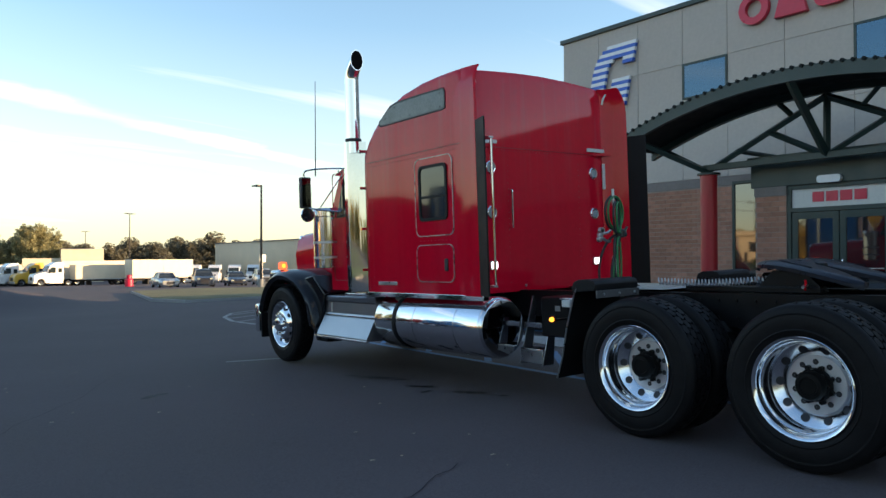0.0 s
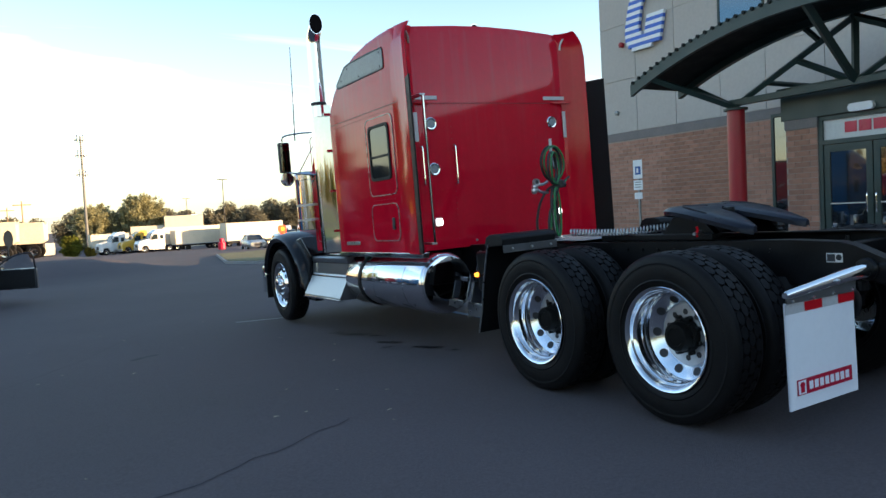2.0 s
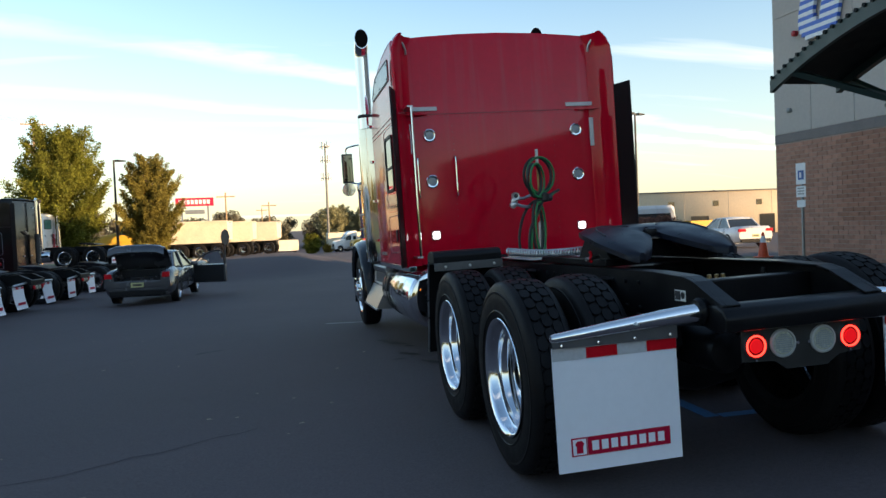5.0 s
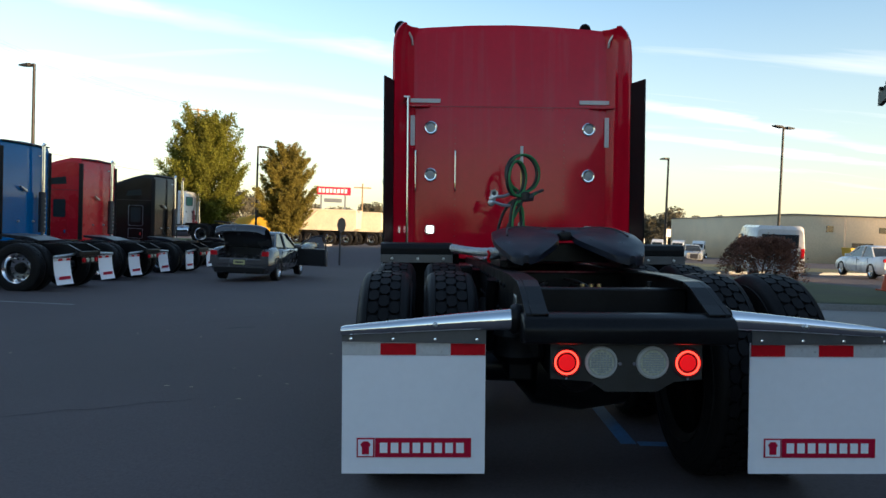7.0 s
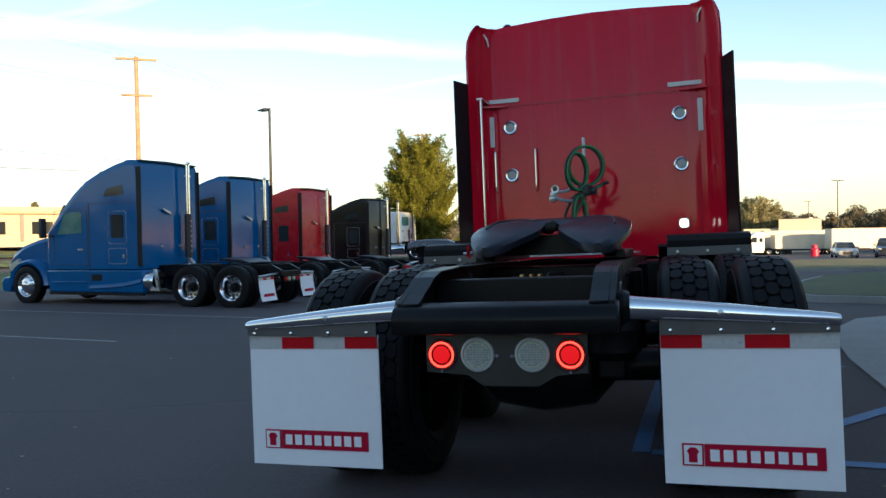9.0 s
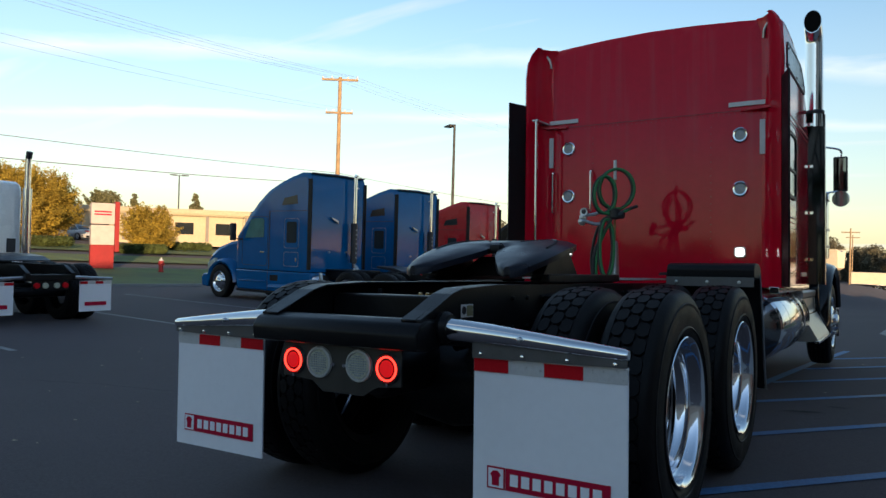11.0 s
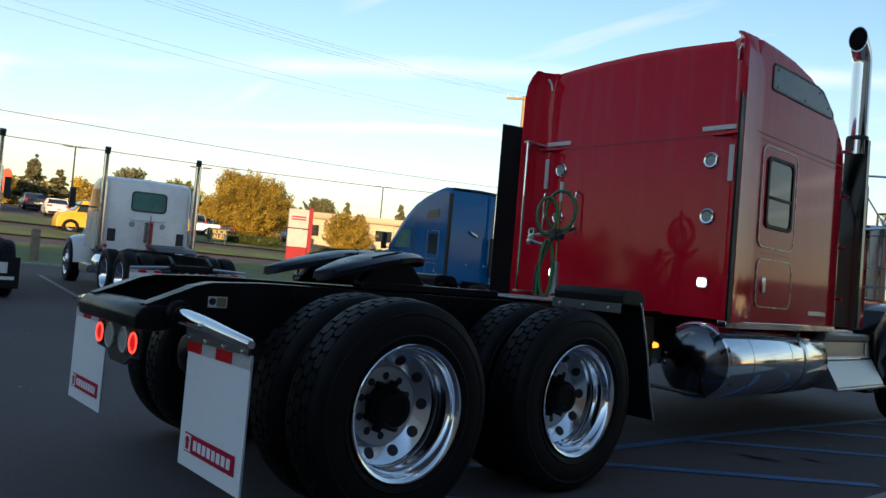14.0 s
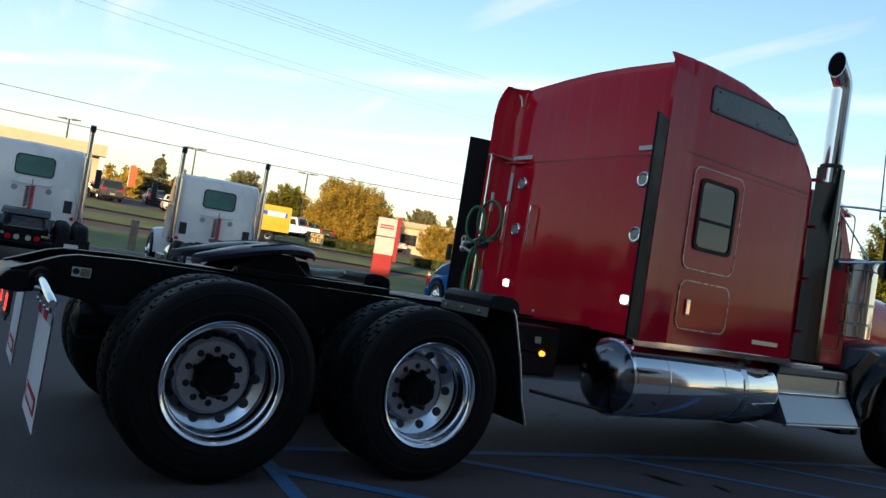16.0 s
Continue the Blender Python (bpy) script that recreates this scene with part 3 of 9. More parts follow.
for a, b, c, d in ((7.25, 8.17, 0.28, 0.35), (7.25, 8.17, 3.0, 3.06), (8.11, 8.17, 0.35, 3.0), (7.25, 7.31, 0.35, 3.0)):
    add_box(fr, BX - 0.045, BX - 0.002, a, b, c, d)
part("window_frame", fr, GREENSTEEL, w)

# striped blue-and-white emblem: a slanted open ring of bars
emblem = root("wall_emblem", Matrix(), "large slanted blue-and-white striped emblem on the wall", "sign")
NB = 19
for k in range(NB):
    v0, v1 = k / NB, (k + 1) / NB
    vm = (v0 + v1) / 2
    e = abs(vm - 0.5) * 2
    left = 0.44 * (1 - math.sqrt(max(0.0, 1 - e ** 3.0)))
    inner = 0.37 + 0.22 * max(0.0, (e - 0.30) / 0.32) ** 2
    if e > 0.62:
        spans = [(left, 1.0 if vm > 0.5 else (0.80 if vm < 0.06 else 1.0))]
    else:
        spans = [(left, inner)] + ([(0.56, 1.0)] if vm < 0.50 else ([(0.74, 1.0)] if vm > 0.66 else []))
    for u0, u1 in spans:
        bm = bmesh.new()
        pts = []
        for u, v in ((u0, v0), (u1, v0), (u1, v1), (u0, v1)):
            pts.append((12.55 - 1.32 * u - 0.42 * v, 5.28 + 1.75 * v))
        add_prism(bm, pts, "x", BX - 0.14, BX - 0.05)
        part("stripe", bm, BLUESTRIPE if k % 2 else WHITESIGN, emblem)
letters = root("red_wall_sign", Matrix(), "row of raised red sign shapes on the wall", "sign")
for k in range(5):
    yc = 7.56 - 0.86 * k
    if k % 2:
        blk = prism([(yc + 0.37, 6.58), (yc - 0.37, 6.58), (yc - 0.17, 7.30), (yc + 0.17, 7.30)], "x", BX - 0.16, BX - 0.04, 0.012)
    elif k == 0:
        blk = lathe([(BX - 0.15, 0.355), (BX - 0.04, 0.36), (BX - 0.04, 0.19), (BX - 0.15, 0.195), (BX - 0.15, 0.355)], 40, "x", Matrix.Translation((0, yc, 6.94)), False)
    else:
        blk = prism(rounded(yc - 0.35, yc + 0.35, 6.58, 7.30, 0.2), "x", BX - 0.16, BX - 0.04, 0.012)
    part("sign_shape", blk, REDSIGN, letters)
cam_box = root("wall_camera", Matrix(), "small round alarm lamp on the wall", "fixture")
part("body", lathe([(BX - 0.14, 0.04), (BX - 0.12, 0.07), (BX - 0.02, 0.07)], 16, "x", Matrix.Translation((0, 12.62, 5.55))), REDPOST, cam_box)
vent = root("wall_lamp_small", Matrix(), "small grey fitting on the wall", "fixture")
part("body", lathe([(BX - 0.12, 0.03), (BX - 0.10, 0.06), (BX - 0.02, 0.06)], 14, "x", Matrix.Translation((0, 12.9, 3.75))), STEELPOST, vent)

# entrance vestibule
VX, VY0, VY1 = 8.2, 3.30, 6.70
vest = root("vestibule", Matrix(), "entrance vestibule with a dark green band and brick piers", "entrance", kind="structure")
part("roof_slab", box(VX + 0.02, BX, VY0 + 0.02, VY1 - 0.02, 3.15, 3.22), GREENROOF, vest)
part("green_band", box(VX, VX + 0.2, VY0, VY1, 2.68, 3.25, 0.008), GREENSTEEL, vest, "dark green fascia band")
part("green_band_side", box(VX + 0.2, BX - 0.03, VY1 - 0.2, VY1, 2.68, 3.25, 0.008), GREENSTEEL, vest)
part("band_lip", box(VX - 0.05, VX + 0.02, VY0 - 0.05, VY1 + 0.05, 3.20, 3.30, 0.008), GREENSTEEL, vest)
part("side_wall", box(VX + 0.35, BX - 0.05, VY1 - 0.22, VY1 - 0.02, 0.0, 2.68), MORTAR, vest)
part("far_side_wall", box(VX + 0.35, BX - 0.05, VY0 + 0.02, VY0 + 0.22, 0.0, 2.68), MORTAR, vest)
PIERS = ((5.98, 6.62), (3.38, 4.02))
for y0, y1 in PIERS:
    part("pier_core", box(VX + 0.03, VX + 0.35, y0, y1, 0.0, 2.50), MORTAR, vest)
    part("pier_cap", box(VX + 0.0, VX + 0.36, y0 - 0.01, y1 + 0.01, 2.50, 2.68), BAND, vest)
dw = root("door_1", Matrix(), "double glass entrance doors in dark green frames", "door", kind="structure")
fr = bmesh.new()
for a, b, c, d in ((5.90, 5.98, 0.1, 2.68), (4.02, 4.10, 0.1, 2.68), (4.10, 5.90, 2.60, 2.68), (4.10, 5.90, 2.16, 2.24)):
    add_box(fr, VX + 0.05, VX + 0.17, a, b, c, d)
part("door_frame", fr, GREENSTEEL, dw)
part("transom_pane", box(VX + 0.10, VX + 0.115, 4.10, 5.90, 2.24, 2.60), STICKER, dw)
for k in range(4):
    y1 = 5.50 - 0.255 * k
    part("number_bar", box(VX + 0.085, VX + 0.097, y1 - 0.215, y1, 2.34, 2.53), REDSIGN, dw)
for y0, y1, hy in ((5.01, 5.89, 5.08), (4.11, 4.99, 4.92)):
    lf = bmesh.new()
    for a, b, c, d in ((y0, y0 + 0.11, 0.12, 2.15), (y1 - 0.11, y1, 0.12, 2.15), (y0 + 0.11, y1 - 0.11, 2.02, 2.15), (y0 + 0.11, y1 - 0.11, 0.12, 0.36)):
        add_box(lf, VX + 0.07, VX + 0.12, a, b, c, d)
    leaf = part("door_leaf", lf, GREENSTEEL, dw)
    part("door_pane", box(VX + 0.09, VX + 0.10, y0 + 0.11, y1 - 0.11, 0.36, 2.02), LOBBYGLASS, leaf)
    part("push_bar", box(VX + 0.04, VX + 0.055, y0 + 0.12, y1 - 0.12, 1.07, 1.09), SATIN, leaf)
    part("door_handle", tube(curve_pts([(VX + 0.07, hy, 0.92), (VX + 0.01, hy, 0.92), (VX + 0.0, hy, 1.0), (VX + 0.0, hy, 1.18), (VX + 0.01, hy, 1.24), (VX + 0.07, hy, 1.24)], 3), 0.014, 8), CHROME, leaf)
lamp = root("wall_lamp", Matrix(), "oblong white lamp over the door", "lamp")
part("lamp_body", prism(rounded(4.90, 5.34, 2.68, 2.82, 0.05), "x", VX - 0.09, VX, 0.012), WHITESIGN, lamp)

# arched canopy
canopy = root("entrance_canopy", Matrix(), "arched dark green steel canopy on red round posts", "canopy")
CY, CZ, CK, CH = 5.0, 4.47, 0.0585, 3.78
CBACK = 8.08      # the roof stops short of the wall


def arch(d, lift=0.0):
    return (CY + d, CZ - CK * d * d + lift)


steps = [CH * (k / 14 - 1) for k in range(29)]
sh = bmesh.new()
add_prism(sh, [arch(d, 0.02) for d in steps] + [arch(d, -0.04) for d in reversed(steps)], "x", 6.42, CBACK)
part("roof_sheet", sh, GREENROOF, canopy, "dark ribbed metal roof")
fa = bmesh.new()
add_prism(fa, [arch(d, 0.03) for d in steps] + [arch(d, -0.20) for d in reversed(steps)], "x", 6.36, 6.44)
part("front_beam", fa, GREENSTEEL, canopy, "curved green front beam")
tc = bmesh.new()
add_prism(tc, [arch(d, -0.06) for d in steps] + [arch(d, -0.20) for d in reversed(steps)], "x", 7.74, 7.86)
part("truss_chord", tc, GREENSTEEL, canopy)
part("truss_tie", box(7.73, 7.87, 2.5, 7.5, 3.08, 3.20, 0.006), GREENSTEEL, canopy)
d = -CH + 0.05
while d < CH:
    y, z = arch(d, 0.03)
    part("roof_rib", tube([(6.33, y, z - 0.006), (CBACK + 0.02, y, z - 0.006)], 0.034, 8), GREENROOF, canopy)
    d += 0.165


def strut(a, b, r=0.045):
    part("strut", tube([a, b], r * 1.3, 4), GREENSTEEL, canopy)


for sy in (-1, 1):
    py = CY + sy * 2.4
    strut((7.8, py, 3.05), (6.42, CY + sy * 3.25, arch(3.25)[1] - 0.15), 0.055)
    strut((7.8, py, 3.05), (7.8, CY + sy * 3.5, arch(3.5)[1] - 0.12))
    strut((7.8, py, 3.08), (7.8, CY + sy * 0.03, 4.21), 0.052)
    strut((7.8, CY, 3.14), (7.8, CY + sy * 1.10, 3.72), 0.046)
    strut((7.8, CY + sy * 0.62, 3.95), (7.8, CY + sy * 0.95, arch(0.95)[1] - 0.12), 0.04)
    part("wall_tie", tube([(7.8, CY + sy * 1.75, 3.42), (9.98, CY + sy * 1.75, 3.42)], 0.05, 12), GREENSTEEL, canopy)
    post = part("post", lathe([(-0.1, 0.168), (2.99, 0.168)], 32, "z", Matrix.Translation((7.8, py, 0))), REDPOST, canopy, "red round steel post")
    part("post_cap", lathe([(2.99, 0.23), (3.03, 0.23)], 24, "z", Matrix.Translation((7.8, py, 0))), GREENSTEEL, post)
strut((7.8, CY, 3.14), (6.42, CY - 0.02, arch(0)[1] - 0.15), 0.06)
strut((7.8, CY, 3.14), (7.8, CY - 0.02, arch(0)[1] - 0.12), 0.05)

# accessible parking sign
psn = root("parking_sign", Matrix.Translation((8.75, 11.0, ground_z(8.75, 11.0))), "blue-and-white accessible parking signs on a steel post", "sign")
part("post", box(-0.02, 0.02, -0.025, 0.025, -0.02, 2.1), STEELPOST, psn)
for z0, z1, w in ((1.90, 2.36, 0.15), (1.62, 1.86, 0.15), (1.40, 1.56, 0.13)):
    part("sign_plate", box(-0.035, -0.028, -w, w, z0, z1, 0.002), WHITESIGN, psn)
part("blue_square", box(-0.040, -0.036, -0.10, 0.08, 2.0, 2.2), SIGNBLUE, psn)
part("badge_mark", box(-0.044, -0.041, -0.03, 0.03, 2.04, 2.16), WHITESIGN, psn)
for z in (1.68, 1.74, 1.80):
    part("text_bar", box(-0.039, -0.036, -0.10, 0.10, z, z + 0.025), STEELPOST, psn)


# ---- wheels, shared by every lorry ----
def tyre_bm(r=0.552, w=0.28, tread=True, steps=40):
    bm = bmesh.new()
    h = w / 2
    def crown(x):
        return r - 0.022 * (abs(x) / h) ** 2.6
    half = [(0.0, crown(0) - 0.014), (h * 0.35, crown(h * 0.35) - 0.014), (h * 0.575, crown(h * 0.575) - 0.014), (h * 0.585, crown(h * 0.585) - 0.001), (h * 0.72, crown(h * 0.72) - 0.001), (h * 0.82, r - 0.020), (h * 0.90, r - 0.038), (h * 0.96, r - 0.070),
            (h * 0.99, r * 0.83), (h, r * 0.78), (h * 0.985, 0.385), (h * 0.93, 0.352), (h * 0.80, 0.33)]
    prof = [(-x, q) for x, q in reversed(half[1:])] + half
    add_lathe(bm, prof, 64, "x")
    for e in (-1, 1):       # raised ribs on the sidewall
        add_lathe(bm, [(e * h * 0.975, 0.372), (e * (h + 0.002), 0.376), (e * h * 0.985, 0.384)], 64, "x")
        add_lathe(bm, [(e * h * 0.94, r - 0.062), (e * (h * 0.955 + 0.004), r - 0.066), (e * h * 0.97, r - 0.080)], 64, "x")
    if tread:
        # four columns of six-sided blocks between smooth shoulder ribs
        for ci, cx in enumerate((-0.385, 0.0, 0.385)):
            for k in range(steps):
                a0 = 2 * math.pi * (k + 0.5 * (ci % 2)) / steps
                da = 2 * math.pi / steps * 0.58
                hx, x = 0.182 * h, cx * h
                pts = [(x - hx, -0.46), (x - hx * 0.42, -0.80), (x + hx * 0.42, -0.80), (x + hx, -0.46), (x + hx, 0.46), (x + hx * 0.42, 0.80), (x - hx * 0.42, 0.80), (x - hx, 0.46)]
                low, top = [], []
                for px, f in pts:
                    a = a0 + da * f
                    q = crown(px)
                    low.append(bm.verts.new((px, (q - 0.018) * math.cos(a), (q - 0.018) * math.sin(a))))
                    top.append(bm.verts.new((px * 0.99, q * math.cos(a0 + da * f * 0.93), q * math.sin(a0 + da * f * 0.93))))
                bm.faces.new(top)
                for i in range(len(pts)):
                    j = (i + 1) % len(pts)
                    bm.faces.new((low[i], low[j], top[j], top[i]))
    return bm


TYRE = to_mesh("tyre", tyre_bm(), RUBBER)
TYRE_FAR = to_mesh("tyre_plain", tyre_bm(tread=True, steps=26), RUBBER)
# deep-dished drive rim: x runs outwards, its outer lip at 0.135
bm = bmesh.new()
add_lathe(bm, [(-0.11, 0.318), (0.115, 0.318), (0.134, 0.338), (0.138, 0.334), (0.132, 0.320), (0.112, 0.308), (0.078, 0.305), (0.070, 0.294), (0.028, 0.292), (0.020, 0.284), (-0.012, 0.2835),
               (-0.022, 0.290), (-0.035, 0.284)], 72)
RIMALU = pbr("polished_rim", (0.82, 0.84, 0.88), 0.10, 1.0, 0.02, 9, rvar=0.012)
RIM_DEEP = to_mesh("rim", bm, RIMALU, 50)
DISCALU = pbr("polished_disc", (0.80, 0.83, 0.88), 0.16, 1.0, 0.02, 9, rvar=0.015)
HUBBLACK = pbr("black_hub", (0.004, 0.004, 0.004), 0.45, 0.0, 0.2, 9, spec=0.15)
RINGALU = pbr("machined_ring", (0.62, 0.63, 0.66), 0.42, 1.0, 0.05, 14, rvar=0.03)
bm = bmesh.new()
add_lathe(bm, [(-0.035, 0.284), (-0.040, 0.277), (-0.086, 0.206), (-0.094, 0.200), (-0.10, 0.19)], 72)
DISC_DEEP = to_mesh("disc", bm, DISCALU, 30)
bm = bmesh.new()
add_lathe(bm, [(-0.10, 0.199), (-0.082, 0.198), (-0.079, 0.195), (-0.079, 0.108), (-0.10, 0.104)], 72)
RING_DEEP = to_mesh("mounting_ring", bm, RINGALU, 30)
# No holes are cut: dark raised discs paint the shade inside them.
HOLE_BIG = to_mesh("hand_hole_disc", lathe([(-0.002, 0.0295), (0.007, 0.0295), (0.0072, 0.001)], 18, "x", None, False), DARK, 50)
HOLE_SMALL = to_mesh("bolt_hole_disc", lathe([(-0.002, 0.0195), (0.003, 0.0195), (0.0032, 0.001)], 14, "x", None, False), DARK, 50)
bm = bmesh.new()
add_lathe(bm, [(-0.11, 0.112), (-0.045, 0.110), (-0.030, 0.104), (-0.025, 0.098), (0.020, 0.095), (0.034, 0.085), (0.036, 0.060), (0.028, 0.055), (0.028, 0.001)], 40)
for k in range(8):
    a = 2 * math.pi * k / 8
    add_lathe(bm, [(-0.03, 0.012), (-0.012, 0.012), (-0.010, 0.001)], 6, "x", Matrix.Translation((0, 0.098 * math.cos(a), 0.098 * math.sin(a))))
    add_lathe(bm, [(-0.09, 0.018), (-0.045, 0.018), (-0.043, 0.001)], 8, "x", Matrix.Translation((0, 0.112 * math.cos(a + 0.4), 0.118 * math.sin(a + 0.4))))
HUB_DEEP = to_mesh("hub", bm, HUBBLACK, 40)
# bulged steer rim
bm = bmesh.new()
add_lathe(bm, [(0.10, 0.318), (0.134, 0.336), (0.138, 0.332), (0.128, 0.312), (0.085, 0.298), (0.075, 0.28), (0.095, 0.24), (0.135, 0.20), (0.150, 0.17), (0.148, 0.13), (0.16, 0.11), (0.20, 0.10), (0.212, 0.07), (0.215, 0.001)], 64)
RIM_STEER = to_mesh("rim", bm, CHROME, 50)
bm = bmesh.new()
for k in range(10):
    a = 2 * math.pi * (k + 0.5) / 10
    add_lathe(bm, [(0.14, 0.017), (0.185, 0.015), (0.190, 0.001)], 8, "x", Matrix.Translation((0, 0.148 * math.cos(a), 0.148 * math.sin(a))))
NUTS = to_mesh("wheel_nuts", bm, CHROME, 50)
bm = bmesh.new()
add_lathe(bm, [(0.128, 0.335), (0.135, 0.33), (0.10, 0.30), (0.02, 0.27), (-0.04, 0.24), (-0.05, 0.13), (-0.05, 0.09)], 28)
RIM_FAR = to_mesh("rim", bm, ALU, 50)
HUB_FAR = to_mesh("hub", lathe([(-0.06, 0.135), (-0.02, 0.125), (0.035, 0.10), (0.045, 0.06), (0.046, 0.001)], 20, "x", None, False), HUBBLACK, 40)
# Far wheels get the same dark discs in place of shaded holes.
HOLE_FAR = to_mesh("far_hole_disc", lathe([(-0.004, 0.026), (0.010, 0.026), (0.0102, 0.001)], 8, "x", None, False), DARK, 50)


def wheel(parent, x, y, z, side, style="deep"):
    """One wheel; side is +1 or -1 for the way its face looks along x."""
    w = new("wheel", None)
    w.parent = parent
    w.matrix_basis = pose(x, y, z, 0, 0, 0 if side > 0 else 180)
    far = style.startswith("far")
    part("tyre", TYRE_FAR if far else TYRE, None, w)
    if style == "deep":
        part("rim", RIM_DEEP, None, w, "polished deep-dished rim")
        part("disc", DISC_DEEP, None, w, "bright wheel disc")
        part("mounting_ring", RING_DEEP, None, w, "machined grey mounting ring")
        for k in range(10):
            a = 2 * math.pi * k / 10
            part("hand_hole_disc", HOLE_BIG, None, w, m=Matrix.Translation((-0.067, 0.240 * math.cos(a), 0.240 * math.sin(a))) @ pose(0, 0, 0, math.degrees(a)) @ pose(0, 0, 0, 0, 0, -33))
            part("bolt_hole_disc", HOLE_SMALL, None, w, m=Matrix.Translation((-0.080, 0.150 * math.cos(a + 0.31), 0.150 * math.sin(a + 0.31))))
        part("hub", HUB_DEEP, None, w, "black hub with studs")
    elif style == "steer":
        part("rim", RIM_STEER, None, w, "polished bulged rim")
        for k in range(10):
            a = 2 * math.pi * k / 10
            part("hand_hole_disc", HOLE_BIG, None, w, m=Matrix.Translation((0.117, 0.238 * math.cos(a), 0.238 * math.sin(a))))
        tagged(part("wheel_nuts", NUTS, None, w), kind="stuff")
    elif far:
        part("rim", RIM_STEER if style == "far_steer" else RIM_FAR, None, w, "polished rim")
        if style == "far":
            part("hub", HUB_FAR, None, w, "black hub")
        rad, hx = (0.238, 0.112) if style == "far_steer" else (0.205, -0.036)
        for k in range(0 if style == "far_inner" else 10):
            a = 2 * math.pi * k / 10
            part("hand_hole_disc", HOLE_FAR, None, w, m=Matrix.Translation((hx, rad * math.cos(a), rad * math.sin(a))))
    return w


def mud_flap(parent, side, brand=True, y=0.13, x0=0.58, x1=1.20, z0=0.19, z1=0.765, bend=0.0):
    """A white flap under a chrome hanger, with its strips of tape and its printed bar."""
    s = side
    bm = bmesh.new()
    rows = 8
    for k in range(rows):
        za, zb = z0 + (z1 - z0) * k / rows, z0 + (z1 - z0) * (k + 1) / rows
        ya, yb = y + bend * (1 - k / rows) ** 2, y + bend * (1 - (k + 1) / rows) ** 2
        for dy in (0.0, 0.008):
            bm.faces.new([bm.verts.new(p) for p in ((s * x0, ya + dy, za), (s * x1, ya + dy, za), (s * x1, yb + dy, zb), (s * x0, yb + dy, zb))])
    bmesh.ops.remove_doubles(bm, verts=bm.verts, dist=0.0005)
    f = part("mud_flap", bm, WHITEFLAP, parent, "white plastic mud flap")
    part("silver_tape", box(s * x0, s * x1, y - 0.003, y - 0.001, z1 - 0.060, z1 - 0.004), SILVERTAPE, f)
    for a, b in ((x0 + 0.002, x0 + 0.152), (x0 + 0.302, x0 + 0.455)):
        part("red_tape", box(s * a, s * b, y - 0.006, y - 0.004, z1 - 0.058, z1 - 0.008), REDTAPE, f)
    if brand:
        # printed bar: red field with pale marks, and the boxed badge beside it
        c = s * (x0 + x1) / 2
        zb, yb = z0 + 0.072, y + bend * 0.72
        part("printed_bar", box(c - 0.165, c + 0.25, yb - 0.005, yb - 0.002, zb, zb + 0.084), BRANDRED, f)
        part("printed_badge_edge", box(c - 0.245, c - 0.168, yb - 0.005, yb - 0.002, zb, zb + 0.084), BRANDRED, f)
        part("printed_badge_field", box(c - 0.239, c - 0.174, yb - 0.007, yb - 0.0055, zb + 0.006, zb + 0.078), WHITEFLAP, f)
        part("printed_badge_mark", prism([(c - 0.222, zb + 0.014), (c - 0.191, zb + 0.014), (c - 0.191, zb + 0.045), (c - 0.184, zb + 0.056), (c - 0.196, zb + 0.070), (c - 0.217, zb + 0.070), (c - 0.229, zb + 0.056), (c - 0.222, zb + 0.045)], "y", yb - 0.009, yb - 0.0075), BRANDRED, f)
        for k in range(8):
            a = c - 0.145 + k * 0.0472
            part("print_mark", box(a, a + 0.033, yb - 0.007, yb - 0.0055, zb + 0.020, zb + 0.064), WHITEFLAP, f)
    return f


# ---- the red tractor ----
tractor = root("truck_tractor", LEAN_M, "red long-nose sleeper truck tractor with polished chrome, lit lamps", "truck")
T = tractor

# chassis
for s in (-1, 1):
    outline = [(-0.03, 0.80), (-0.03, 0.905), (0.05, 0.937), (0.20, 1.002), (0.29, 1.024), (0.60, 1.036), (9.0, 0.99), (9.0, 0.74), (0.42, 0.76), (0.20, 0.79)]
    rail = part("frame_rail", prism(outline, "x", s * 0.405, s * 0.43, 0.004), BLACK, T, "black steel frame rail")
    fl = bmesh.new()
    for a, b in zip(outline[1:6], outline[2:7]):
        n = add_prism(fl, [(a[0], a[1]), (b[0], b[1]), (b[0], b[1] - 0.012), (a[0], a[1] - 0.012)], "x", min(s * 0.335, s * 0.404), max(s * 0.335, s * 0.404))
    part("top_flange", fl, BLACK, rail)
    part("maker_sticker", box(s * 0.431, s * 0.433, 0.27, 0.37, 0.90, 0.955), STICKER, rail, "small white printed sticker")
    part("sticker_mark", box(s * 0.4335, s * 0.435, 0.315, 0.365, 0.905, 0.95), YELLOWMARK if s > 0 else DARK, rail)
    part("sticker_ring", lathe([(s * 0.4335, 0.018), (s * 0.435, 0.018), (s * 0.435, 0.010), (s * 0.4335, 0.010)], 16, "x", Matrix.Translation((0, 0.292, 0.93))), DARK, rail)
    bolts = bmesh.new()
    for k in range(16):
        yy = 0.75 + 0.16 * k
        for zz in (0.83, 0.97):
            add_lathe(bolts, [(s * 0.43, 0.013), (s * 0.442, 0.011), (s * 0.443, 0.001)], 6, "x", Matrix.Translation((0, yy, zz)))
    tagged(part("rail_bolts", bolts, BLACK, rail), kind="stuff")
